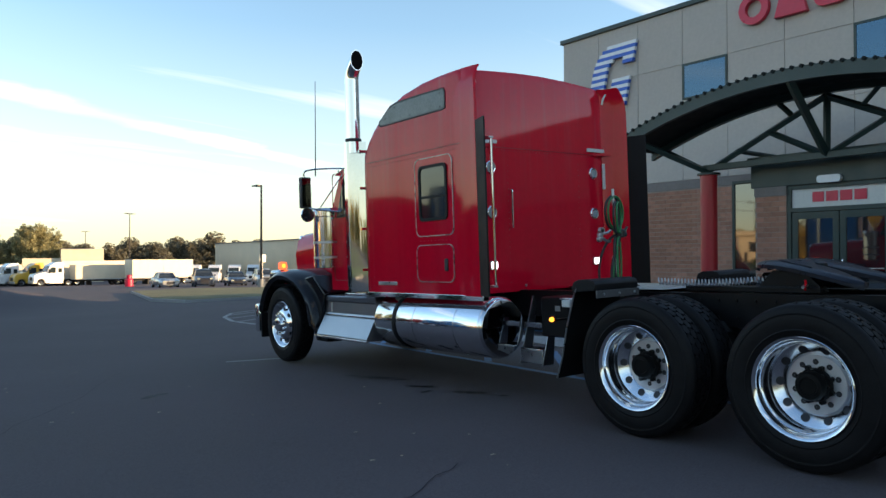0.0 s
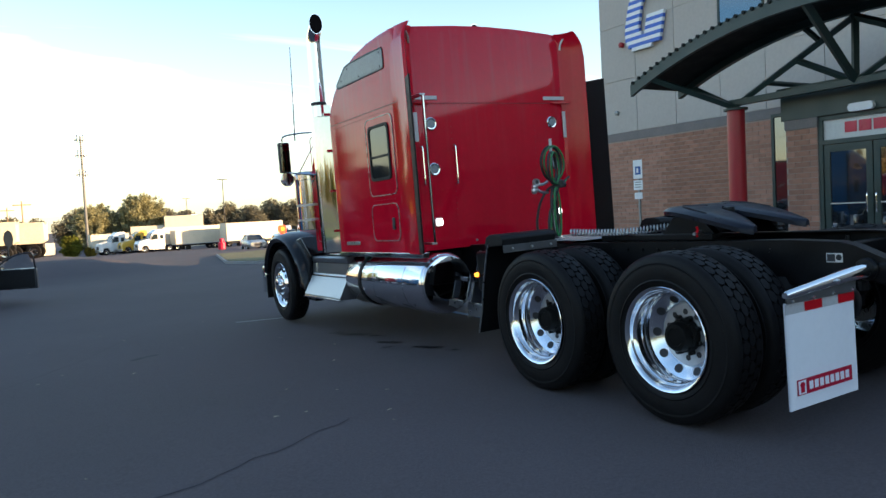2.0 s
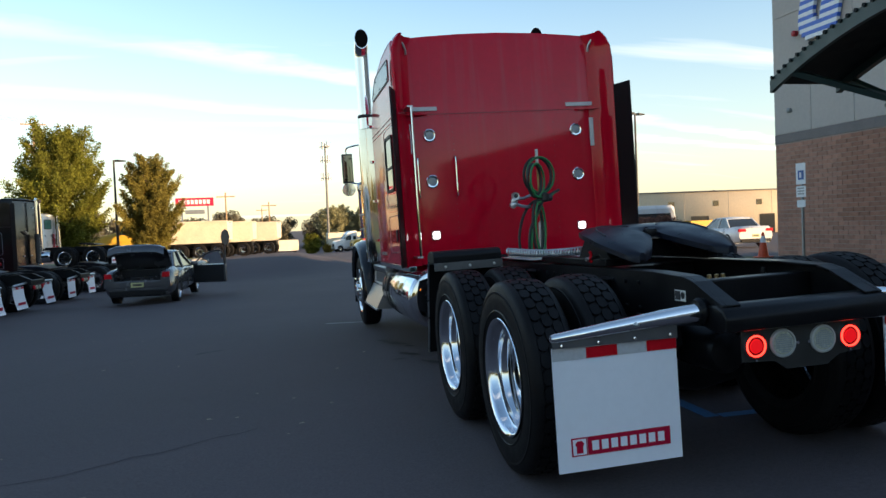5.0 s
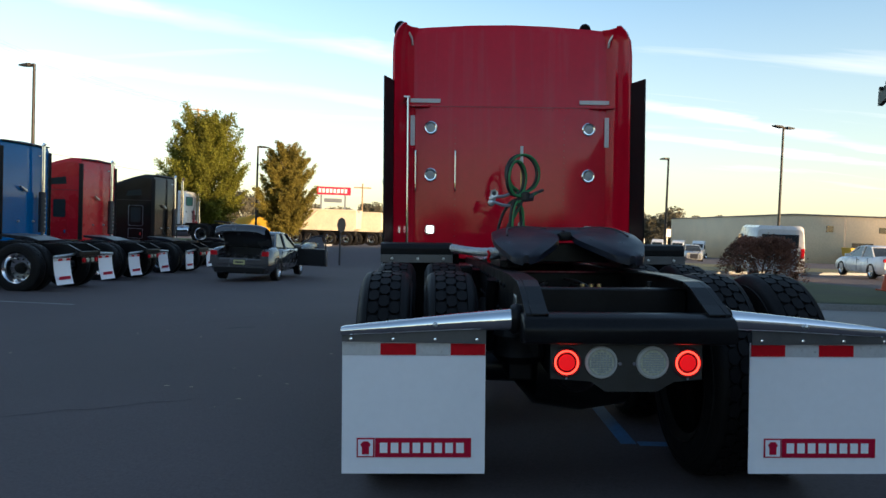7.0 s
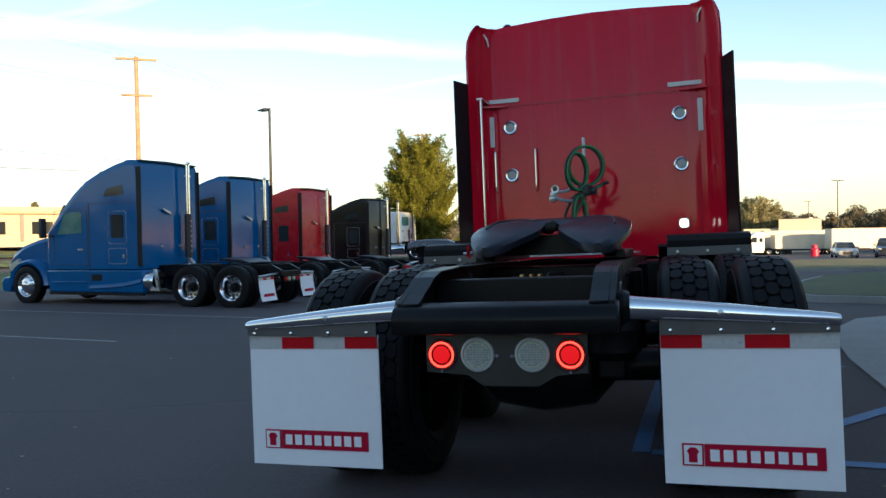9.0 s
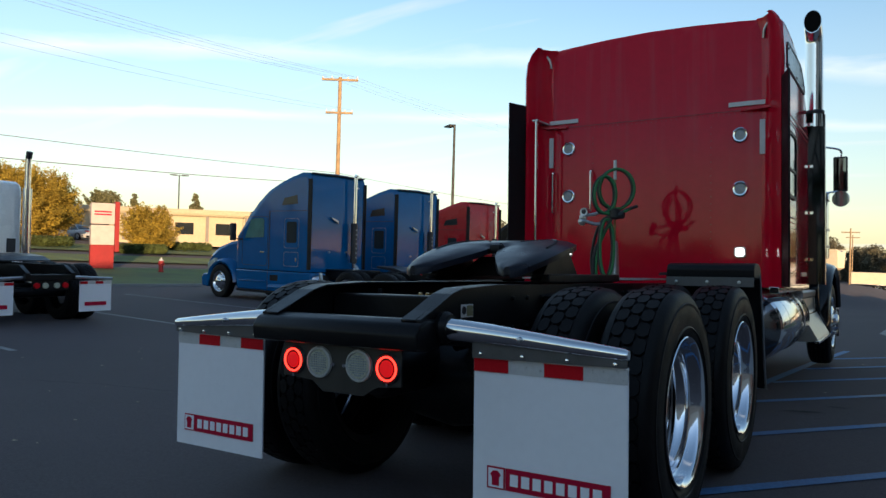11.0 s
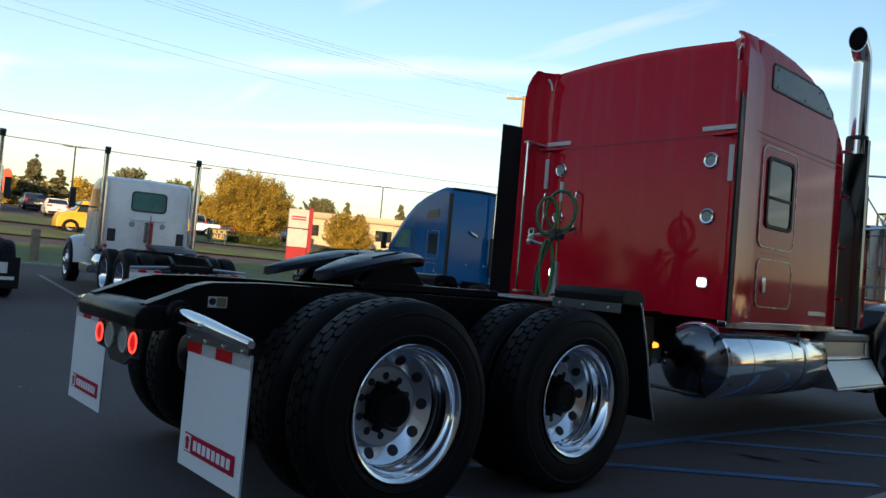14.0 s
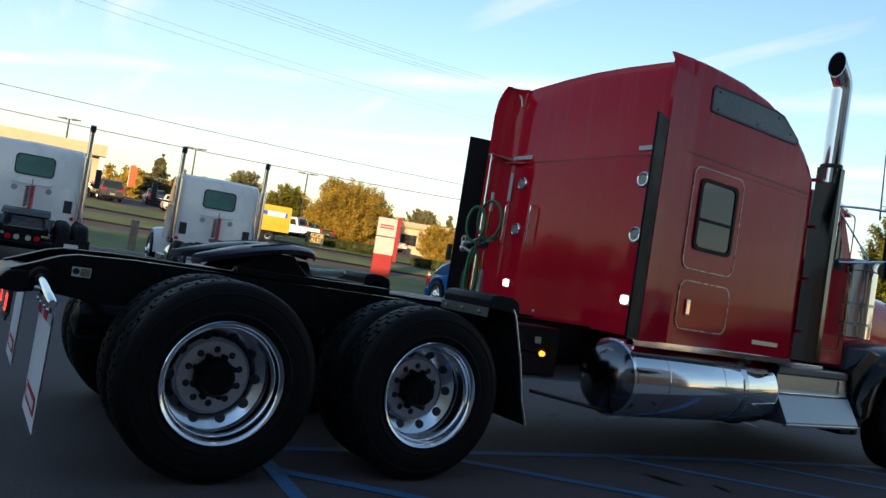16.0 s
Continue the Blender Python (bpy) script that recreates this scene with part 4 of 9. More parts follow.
# rounded rear cross tube
part("rear_crossmember", prism([(-0.075, 0.785), (0.02, 0.775), (0.10, 0.79), (0.10, 0.90), (0.0, 0.905), (-0.05, 0.888), (-0.08, 0.85)], "x", -0.442, 0.442, 0.012), BLACK, T, "rounded black rear crossmember")
part("crossmember", box(-0.40, 0.40, 0.42, 0.52, 0.80, 0.98, 0.01), BLACK, T)
part("crossmember", box(-0.40, 0.40, 1.55, 1.75, 0.80, 1.0, 0.01), BLACK, T)
part("crossmember", box(-0.40, 0.40, 3.2, 3.35, 0.78, 1.0, 0.01), BLACK, T)
part("crossmember", box(-0.40, 0.40, 6.0, 6.2, 0.75, 0.95, 0.01), BLACK, T)
for yy in (1.0, 2.33):
    ax = bmesh.new()
    add_lathe(ax, [(-1.0, 0.07), (-0.35, 0.085), (-0.25, 0.20), (0, 0.24), (0.25, 0.20), (0.35, 0.085), (1.0, 0.07)], 24, "x", Matrix.Translation((0, yy, 0.51)), True)
    part("drive_axle", ax, BLACK, T)
    for s in (-1, 1):
        part("air_bag", lathe([(0.58, 0.10), (0.62, 0.135), (0.68, 0.12), (0.72, 0.135), (0.80, 0.10)], 20, "z", Matrix.Translation((s * 0.36, yy - 0.28, 0.0))), RUBBER, T)
        part("spring_beam", box(s * 0.30, s * 0.42, yy - 0.36, yy + 0.45, 0.50, 0.60, 0.01), BLACK, T)
        part("shock_absorber", tube([(s * 0.47, yy + 0.25, 0.45), (s * 0.46, yy + 0.12, 0.98)], 0.035, 12), BLACK, T)
part("drive_shaft", tube([(0, 2.5, 0.56), (0, 5.8, 0.72)], 0.05, 12), BLACK, T)
part("air_tank", lathe([(0.5, 0.02), (0.53, 0.10), (0.56, 0.12), (1.25, 0.12), (1.28, 0.10), (1.31, 0.02)], 20, "y", Matrix.Translation((-0.12, -0.12, 0.60))), BLACK, T)

# lines, brackets and valves between the rails
for k, (x, z, r) in enumerate(((-0.22, 0.90, 0.012), (-0.16, 0.93, 0.010), (0.13, 0.91, 0.012), (0.20, 0.88, 0.009), (0.05, 0.95, 0.008))):
    part("chassis_hose", tube(curve_pts([(x, 0.50, z), (x + 0.04, 0.75, z - 0.03), (x - 0.03, 1.05, z + 0.02), (x * 0.6, 1.5, z + 0.01), (x * 0.8, 2.3, z), (x, 3.1, z - 0.02)], 5), r, 8), BLACKHOSE, T, "black chassis hose")
for s in (-1, 1):
    part("spring_hanger", prism([(0.60, 0.62), (0.74, 0.62), (0.72, 0.93), (0.63, 0.93)], "x", s * 0.27, s * 0.33, 0.006), BLACK, T)
    part("hanger_stud", lathe([(0.93, 0.030), (0.955, 0.030), (0.96, 0.016), (1.0, 0.014)], 10, "z", Matrix.Translation((s * 0.30, 0.675, 0))), BLACK, T)
    part("torque_rod", tube([(s * 0.10, 0.78, 0.72), (s * 0.33, 1.55, 0.83)], 0.028, 10), BLACK, T)
part("brake_valve", box(-0.07, 0.06, 0.62, 0.72, 0.88, 0.96, 0.012), SATIN, T, "grey metal brake valve")
for x in (-0.045, 0.0, 0.04):
    part("valve_port", lathe([(0.96, 0.014), (0.985, 0.013), (0.987, 0.001)], 10, "z", Matrix.Translation((x, 0.67, 0))), BRASS, T)

# tail lamp panel
LAMPRIM = pbr("pale_lamp_rim", (0.42, 0.43, 0.42), 0.35, 0.0, 0.05, 20)
LAMPPANEL = pbr("dark_grey_panel", (0.018, 0.018, 0.017), 0.45, 0.0, 0.2, 12)
panel = part("lamp_panel", prism([(-0.32, 0.785), (0.32, 0.785), (0.32, 0.628), (0.20, 0.622), (0.13, 0.575), (-0.09, 0.575), (-0.15, 0.622), (-0.32, 0.628)], "y", 0.0, 0.012, 0.003), LAMPPANEL, T, "dark grey steel lamp panel")
for s in (-1, 1):
    tl = part("tail_lamp", lathe([(-0.010, 0.049), (-0.004, 0.053), (0.0, 0.053)], 36, "y", Matrix.Translation((s * 0.254, 0, 0.70))), TAILDARK, panel, "lit red round tail lamp")
    part("lamp_ring", lathe([(-0.010, 0.0435), (-0.016, 0.0445), (-0.016, 0.0505), (-0.010, 0.0515)], 36, "y", Matrix.Translation((s * 0.254, 0, 0.70)), False), TAILRING, tl)
    part("lamp_centre", lathe([(-0.011, 0.034), (-0.016, 0.031), (-0.017, 0.001)], 30, "y", Matrix.Translation((s * 0.254, 0, 0.70))), TAILRED, tl)
    part("lamp_bezel", lathe([(-0.008, 0.064), (-0.012, 0.058), (-0.006, 0.054), (0.0, 0.066)], 36, "y", Matrix.Translation((s * 0.254, 0, 0.70)), False), DARK, tl)
    rv = part("reverse_lamp", lathe([(-0.012, 0.050), (-0.006, 0.056), (0.0, 0.056)], 36, "y", Matrix.Translation((s * 0.108, 0, 0.70))), LENS, panel, "unlit white round reversing lamp")
    part("lamp_bezel", lathe([(-0.004, 0.068), (-0.012, 0.066), (-0.015, 0.058), (-0.008, 0.054), (0.0, 0.068)], 36, "y", Matrix.Translation((s * 0.108, 0, 0.70)), False), LAMPRIM, rv)
    seg = bmesh.new()
    for i in range(-3, 4):
        for j in range(-4, 5):
            if i * i * 0.00017 + j * j * 0.00009 < 0.0019:
                add_box(seg, s * 0.108 + i * 0.0128 - 0.005, s * 0.108 + i * 0.0128 + 0.005, -0.0155, -0.012, 0.70 + j * 0.0098 - 0.0032, 0.70 + j * 0.0098 + 0.0032)
    tagged(part("lens_ribs", seg, LAMPGREY, rv), kind="stuff")
    part("panel_bolt", lathe([(-0.010, 0.008), (0.0, 0.009)], 8, "y", Matrix.Translation((s * 0.03, 0, 0.695))), CHROME, panel)
    part("panel_bolt", lathe([(-0.010, 0.006), (0.0, 0.007)], 8, "y", Matrix.Translation((s * 0.254, 0, 0.634))), CHROME, panel)

# flaps and their chrome hangers
HANGGREY = pbr("grey_steel_strip", (0.10, 0.10, 0.105), 0.45, 0.5, 0.1, 14)
for s in (-1, 1):
    fl = mud_flap(T, s)
    rings = []
    for xh, zc_, h in ((0.44, 0.866, 0.046), (0.46, 0.865, 0.047), (0.70, 0.850, 0.039), (1.0, 0.826, 0.029), (1.19, 0.811, 0.022), (1.205, 0.810, 0.017)):
        rings.append([(s * xh, 0.12 + a * h, zc_ + b * h) for a, b in [(math.cos(math.radians(22.5 * q)), math.sin(math.radians(22.5 * q))) for q in range(16)]])
    hang = part("flap_hanger", loft(rings), CHROME, T, "tapered chrome flap hanger", 50)
    part("hanger_plate", prism([(s * 0.58, 0.845), (s * 1.20, 0.805), (s * 1.20, 0.765), (s * 0.58, 0.758)], "y", 0.112, 0.120), HANGGREY, hang)
    part("hanger_mount", lathe([(s * 0.43, 0.062), (s * 0.455, 0.066), (s * 0.475, 0.055), (s * 0.48, 0.02)], 20, "x", Matrix.Translation((0, 0.12, 0.868))), BLACK, hang)
    for k in range(4):
        part("hanger_bolt", lathe([(0.100, 0.001), (0.102, 0.008), (0.112, 0.010)], 8, "y", Matrix.Translation((s * (0.62 + 0.18 * k), 0, 0.776))), CHROME, hang)
    part("hanger_bolt", lathe([(0.066, 0.001), (0.070, 0.010), (0.09, 0.012)], 8, "y", Matrix.Translation((s * 0.80, 0, 0.843))), SATIN, hang)

# wheels
for s in (-1, 1):
    for yy in (1.0, 2.33):
        wheel(T, s * 1.05, yy, 0.478, s, "deep")
        wheel(T, s * 0.71, yy, 0.478, s, "plain")
    wheel(T, s * 1.04, 8.65, 0.48, s, "steer")
part("steer_axle", tube([(-0.95, 8.65, 0.5), (-0.6, 8.65, 0.42), (0.6, 8.65, 0.42), (0.95, 8.65, 0.5)], 0.06, 10), BLACK, T)

# fifth wheel: a plate with two ramps and a throat, tipped back
def plate_z(y):
    return 1.286 - 0.165 * max(0.0, (1.62 - y) / 0.67) ** 1.5 - 0.035 * max(0.0, (y - 1.70) / 0.18) ** 2


def plate_half(side):
    """One half of the plate: a smooth shell from the throat out to the rim, running down to a blunt ramp."""
    rings = []
    for k in range(25):
        y = 0.955 + 0.917 * k / 24
        out = 0.44 * math.sqrt(max(0.02, 1 - ((y - 1.44) / 0.435) ** 2)) if y > 1.44 else 0.44 - 0.10 * max(0.0, (1.30 - y) / 0.35) ** 1.6
        inn = 0.0 if y > 1.43 else 0.045 + 0.20 * max(0.0, (1.33 - y) / 0.37) ** 1.35
        if k == 0:
            out, inn = out - 0.03, inn + 0.025
        top, low = [], []
        for q in range(9):
            u = q / 8
            x = inn + (out - inn) * u
            droop = 0.030 * u ** 8 + (0.020 * (1 - u) ** 8 if inn else 0.0)
            top.append((side * x, y, plate_z(y) - droop))
            low.append((side * x, y, plate_z(y) - droop * 0.6 - 0.042))
        rings.append(top + low[::-1])
    return loft(rings)


fw = part("fifth_wheel", plate_half(-1), GREASE, T, "greased dark steel fifth wheel plate", 40)
part("plate_half", plate_half(1), GREASE, fw, "", 40)
for s in (-1, 1):
    part("pivot_bracket", prism([(1.20, 1.05), (1.75, 1.05), (1.60, 1.21), (1.36, 1.21)], "x", s * 0.30, s * 0.37, 0.006), BLACK, fw)
    part("slide_rail", box(s * 0.30, s * 0.41, 1.22, 2.35, 1.04, 1.085, 0.006), BLACK, fw)
    part("grease_groove", tube(curve_pts([(s * 0.10, 1.50, plate_z(1.50) + 0.001), (s * 0.22, 1.62, plate_z(1.62) + 0.001), (s * 0.33, 1.50, plate_z(1.50) + 0.001), (s * 0.36, 1.30, plate_z(1.30) - 0.001)], 6), 0.005, 6), DARK, fw)
part("throat_lip", box(-0.035, 0.035, 1.36, 1.42, 1.20, 1.255, 0.012), BLACK, fw)
part("lock_housing", prism([(-0.30, 1.07), (0.30, 1.07), (0.14, 1.185), (-0.14, 1.185)], "y", 1.44, 1.80, 0.006), BLACK, fw)
part("release_handle", tube([(-0.40, 1.32, 1.10), (-0.50, 1.30, 1.09)], 0.012, 8), SATIN, fw)
part("handle_grip", tube(curve_pts([(-0.46, 1.305, 1.07), (-0.475, 1.30, 1.09), (-0.465, 1.295, 1.115), (-0.475, 1.295, 1.14)], 3), 0.009, 8), REDTAPE, fw, "red pull grip")

# decks and quarter fenders
part("deck_plate", box(-0.42, 0.42, 2.55, 3.55, 1.045, 1.055), SATIN, T, "diamond-pattern aluminium deck plate")
dia = bmesh.new()
for i in range(26):
    for j in range(22):
        add_box(dia, -0.011, 0.011, -0.003, 0.003, 0, 0.003, 0, pose(-0.39 + 0.0312 * i, 2.58 + 0.044 * j, 1.055, 0, 0, 45 if (i + j) % 2 else -45))
tagged(part("tread_pattern", dia, SATIN, T), kind="stuff")
for s in (-1, 1):
    prof = [(2.69, 1.085), (2.73, 1.105), (2.82, 1.105), (2.87, 1.09), (2.90, 1.05), (3.00, 0.75), (3.06, 0.50), (3.13, 0.31)]
    q = bmesh.new()
    rows = [[q.verts.new((s * x, y + 0.012 * k, z)) for x in (0.57, 1.19)] for k in (0, 1) for y, z in prof]
    n = len(prof)
    for a in range(n - 1):
        q.faces.new((rows[a][0], rows[a][1], rows[a + 1][1], rows[a + 1][0]))
        q.faces.new((rows[n + a][0], rows[n + a][1], rows[n + a + 1][1], rows[n + a + 1][0]))
    qf = part("quarter_fender", q, BLACKPL, T, "black rubber quarter fender")
    cap = [(2.680, 1.075), (2.672, 1.13), (2.695, 1.160), (2.76, 1.172), (2.86, 1.168), (2.915, 1.145), (2.935, 1.10), (2.93, 1.06)]
    part("fender_box", prism(cap, "x", s * 0.63, s * 1.19, 0.008), BLACKPL, qf)
    part("fender_edge", tube([(s * 1.19, y + 0.004, z) for y, z in prof[3:]], 0.008, 6), SATIN, qf)
    part("fender_strip", box(s * 0.63, s * 1.19, 2.662, 2.670, 1.015, 1.078, 0.002), HANGGREY, qf, "grey steel mounting strip")
    for k in range(3):
        part("strip_bolt", lathe([(2.650, 0.001), (2.652, 0.010), (2.662, 0.012)], 8, "y", Matrix.Translation((s * (0.70 + 0.20 * k), 0, 1.045))), SATIN, qf)

# sleeper body, lofted across
prof = [(4.37, 1.0), (4.37, 2.0), (4.37, 3.22), (4.40, 3.297), (4.48, 3.317), (4.75, 3.315), (5.07, 3.298), (5.45, 3.240), (5.75, 3.140), (5.95, 3.035), (6.10, 2.92), (6.22, 2.80), (6.285, 2.70), (6.30, 2.55), (6.30, 1.8), (6.30, 1.0)]
cy, cz = 5.3, 2.1


def sleeper_ring(x, inset, crown):
    out = []
    for y, z in prof:
        yy = y + (inset if y < cy else -inset) * min(1, abs(y - cy) / 0.5)
        zz = z + (-inset if z > cz else 0.0) + crown * max(0.0, (z - 2.4) / 0.9)
        out.append((x, yy, zz))
    return out


st = [(-1.13, 0.055, 0), (-1.128, 0.03, 0), (-1.112, 0.010, 0), (-1.085, 0, 0), (-0.8, 0, 0.025), (-0.4, 0, 0.05), (0, 0, 0.06), (0.4, 0, 0.05), (0.8, 0, 0.025), (1.085, 0, 0), (1.112, 0.010, 0), (1.128, 0.03, 0), (1.13, 0.055, 0)]
sleeper = part("sleeper_cab", loft([sleeper_ring(*a) for a in st]), RED, T, "glossy red sleeper compartment", 40)
for s in (-1, 1):
    # side fairing that runs past the rear wall and flares out
    f = bmesh.new()
    zs = [0.99, 1.5, 2.0, 2.5, 2.75, 3.0, 3.15, 3.24, 3.285, 3.31]
    rows = []
    for z in zs:
        t = max(0.0, (z - 2.95) / 0.36)
        back = 4.135 + 0.05 * t ** 2
        fl_x = 1.172 - 0.060 * t ** 4
        ring = [(s * 1.127, 4.60), (s * 1.136, 4.40), (s * fl_x, back + 0.02), (s * (fl_x - 0.02), back), (s * (fl_x - 0.045), back + 0.03), (s * 1.075, 4.26), (s * 1.02, 4.345), (s * 0.96, 4.374), (s * 1.0, 4.42)]
        ring = [(p[0] - s * 0.035 * t ** 4, p[1]) for p in ring]
        rows.append([(px, py, z) for px, py in ring])
    part("side_fairing", loft(rows), RED, sleeper, "", 40)
    part("black_extender", prism([(s * 1.135, 4.20), (s * 1.150, 4.20), (s * 1.247, 3.94), (s * 1.232, 3.93)], "z", 1.0, 2.735, 0.004), BLACKPL, sleeper, "black rubber side extender")
    part("gutter", tube(curve_pts([(s * 0.985, 4.352, 3.13), (s * 0.995, 4.340, 3.20), (s * 1.03, 4.325, 3.255), (s * 1.07, 4.315, 3.285)], 5), 0.012, 6), SATIN, sleeper)
    part("sill_strip", box(s * 1.06, s * 1.135, 4.15, 6.30, 0.945, 0.998, 0.004), CHROME, sleeper, "polished sill strip")
    part("seam", box(s * 1.1305, s * 1.134, 4.30, 6.24, 2.545, 2.556), RED_TRIM, sleeper)
    # vent window
    vw = [(4.66, 2.95), (4.66, 3.13), (4.69, 3.165), (5.10, 3.175), (5.55, 3.175), (5.68, 3.155), (5.93, 3.00), (5.94, 2.965), (5.90, 2.94), (4.70, 2.935)]
    v = part("vent_window", prism(vw, "x", s * 1.124, s * 1.136, 0.004), VENTGLASS, sleeper, "smoked side vent window")
    part("vent_frame", rim_of(vw, "x", s * 1.126, s * 1.139, 0.018), DARK, v)
    for yy, zz in ((4.75, 2.975), (4.75, 3.12), (5.30, 2.98), (5.80, 3.02), (5.6, 3.12)):
        part("vent_screw", lathe([(s * 1.136, 0.011), (s * 1.141, 0.010), (s * 1.142, 0.001)], 8, "x", Matrix.Translation((0, yy, zz))), DARK, v)
    # window panel and window
    p1 = rounded(4.585, 5.235, 1.63, 2.46, 0.07)
    wp = part("window_panel", prism(p1, "x", s * 1.126, s * 1.137, 0.003), RED, sleeper)
    part("panel_trim", rim_of(rounded(4.575, 5.245, 1.62, 2.47, 0.08), "x", s * 1.127, s * 1.141, 0.008), TRIMGREY, wp)
    win = part("side_window", prism(rounded(4.68, 5.15, 1.80, 2.37, 0.05), "x", s * 1.136, s * 1.142), DARKGLASS, sleeper, "dark tinted sliding window")
    part("window_frame", rim_of(rounded(4.665, 5.165, 1.785, 2.385, 0.06), "x", s * 1.137, s * 1.152, 0.03), BLACKPL, win)
    part("window_bar", box(s * 1.141, s * 1.149, 4.69, 5.14, 2.03, 2.055), BLACKPL, win)
    # luggage door
    p2 = rounded(4.60, 5.24, 1.135, 1.52, 0.07)
    door = part("luggage_door", prism(p2, "x", s * 1.126, s * 1.136, 0.003), RED, sleeper)
    part("door_trim", rim_of(rounded(4.59, 5.25, 1.125, 1.53, 0.08), "x", s * 1.127, s * 1.140, 0.008), TRIMGREY, door)
    part("latch", box(s * 1.136, s * 1.152, 4.685, 4.745, 1.245, 1.375, 0.01), DARK if s < 0 else CHROME, door, "small paddle latch")
    part("name_plate", box(s * 1.131, s * 1.138, 5.66, 6.05, 1.085, 1.125, 0.003), SATIN, sleeper, "small worn metal badge plate")
    riv = bmesh.new()
    for k in range(48):
        for zz in (2.50,):
            add_lathe(riv, [(s * 1.129, 0.006), (s * 1.1335, 0.004), (s * 1.134, 0.001)], 6, "x", Matrix.Translation((0, 4.35 + 0.04 * k, zz)))
    for k in range(30):
        add_lathe(riv, [(s * 1.129, 0.006), (s * 1.1335, 0.004), (s * 1.134, 0.001)], 6, "x", Matrix.Translation((0, 4.45, 1.08 + 0.047 * k)))
        add_lathe(riv, [(s * 1.129, 0.006), (s * 1.1335, 0.004), (s * 1.134, 0.001)], 6, "x", Matrix.Translation((0, 6.14, 1.08 + 0.047 * k)))
    for k in range(9):
        add_lathe(riv, [(s * 1.129, 0.006), (s * 1.1335, 0.004), (s * 1.134, 0.001)], 6, "x", Matrix.Translation((0, 4.65 + 0.065 * k, 1.575)))
    tagged(part("rivets", riv, RED_TRIM, sleeper), kind="stuff")
    # rear wall fittings
    for zz in (2.31, 1.84):
        lp = part("rear_lamp", lathe([(4.352, 0.001), (4.354, 0.040), (4.362, 0.046), (4.37, 0.046)], 28, "y", Matrix.Translation((s * 0.797, 0, zz))), LAMPGREY, sleeper, "unlit round lamp in a chrome ring")
        part("lamp_ring", lathe([(4.37, 0.070), (4.356, 0.068), (4.348, 0.058), (4.350, 0.046), (4.362, 0.044)], 32, "y", Matrix.Translation((s * 0.797, 0, zz)), False), CHROME, lp)
    wl_ = part("work_lamp", prism(rounded(s * 0.797 - 0.034, s * 0.797 + 0.034, 1.256, 1.324, 0.014), "y", 4.335, 4.348, 0.003), WORKLIGHT, sleeper, "lit white work lamp")
    part("lamp_housing", prism(rounded(s * 0.797 - 0.046, s * 0.797 + 0.046, 1.244, 1.336, 0.02), "y", 4.348, 4.372, 0.004), SATIN, wl_)
    part("reflector_strip", box(s * 0.70, s * 1.01, 4.355, 4.367, 2.56, 2.60, 0.003), STICKER, sleeper, "white reflector strip")
    part("reflector_strip", box(s * 0.955, s * 1.0, 4.35, 4.362, 2.13, 2.43, 0.003), STICKER, sleeper, "white reflector strip")
    part("fairing_brace", prism([(s * 0.80, 4.36), (s * 1.12, 4.36), (s * 1.13, 4.19), (s * 1.05, 4.30), (s * 0.82, 4.345)], "z", 2.515, 2.535, 0.004), RED, sleeper, "red angle brace")
part("seam", box(-1.0, 1.0, 4.366, 4.3695, 2.522, 2.530), RED_TRIM, sleeper)
riv = bmesh.new()
for k in range(42):
    add_lathe(riv, [(4.3665, 0.001), (4.367, 0.004), (4.3705, 0.006)], 6, "y", Matrix.Translation((-0.95 + 0.046 * k, 0, 2.50)))
for s in (-1, 1):
    for k in range(22):
        add_lathe(riv, [(4.3665, 0.001), (4.367, 0.004), (4.3705, 0.006)], 6, "y", Matrix.Translation((s * 0.55, 0, 1.10 + 0.062 * k)))
tagged(part("rivets", riv, RED_TRIM, sleeper), kind="stuff")
part("small_plug", lathe([(4.358, 0.001), (4.36, 0.014), (4.37, 0.014)], 12, "y", Matrix.Translation((-0.34, 0, 1.06))), SATIN, sleeper)


def grab_bar(parent, x, y, z0, z1, out=0.055):
    g = part("grab_bar", tube(curve_pts([(x, y, z0), (x, y - out * 0.8, z0 + 0.004), (x, y - out, z0 + 0.03), (x, y - out, (z0 + z1) / 2), (x, y - out, z1 - 0.03), (x, y - out * 0.8, z1 - 0.004), (x, y, z1)], 5), 0.011, 8), CHROME, parent, "chrome grab bar")
    return g


grab_bar(sleeper, -0.55, 4.368, 1.68, 2.08)
grab_bar(sleeper, -0.945, 4.368, 1.68, 2.08)
rod = part("tall_grab_rod", tube([(-1.02, 4.09, 1.09), (-1.02, 4.09, 2.57)], 0.015, 10), CHROME, sleeper, "tall chrome grab rod")
part("rod_bracket", box(-1.06, -1.0, 4.075, 4.37, 2.555, 2.575, 0.003), SATIN, rod)
part("rod_bracket", box(-1.06, -1.0, 4.075, 4.37, 1.075, 1.095, 0.003), SATIN, rod)

# air lines on their pole
pole = part("line_pole", tube([(0, 3.43, 1.05), (0, 3.43, 2.02)], 0.010, 8), BRASS, T, "slim pole that carries the air lines")
part("pole_foot", lathe([(1.05, 0.04), (1.10, 0.038), (1.34, 0.028), (1.36, 0.012)], 14, "z", Matrix.Translation((0.0, 3.43, 0))), SATIN, pole)


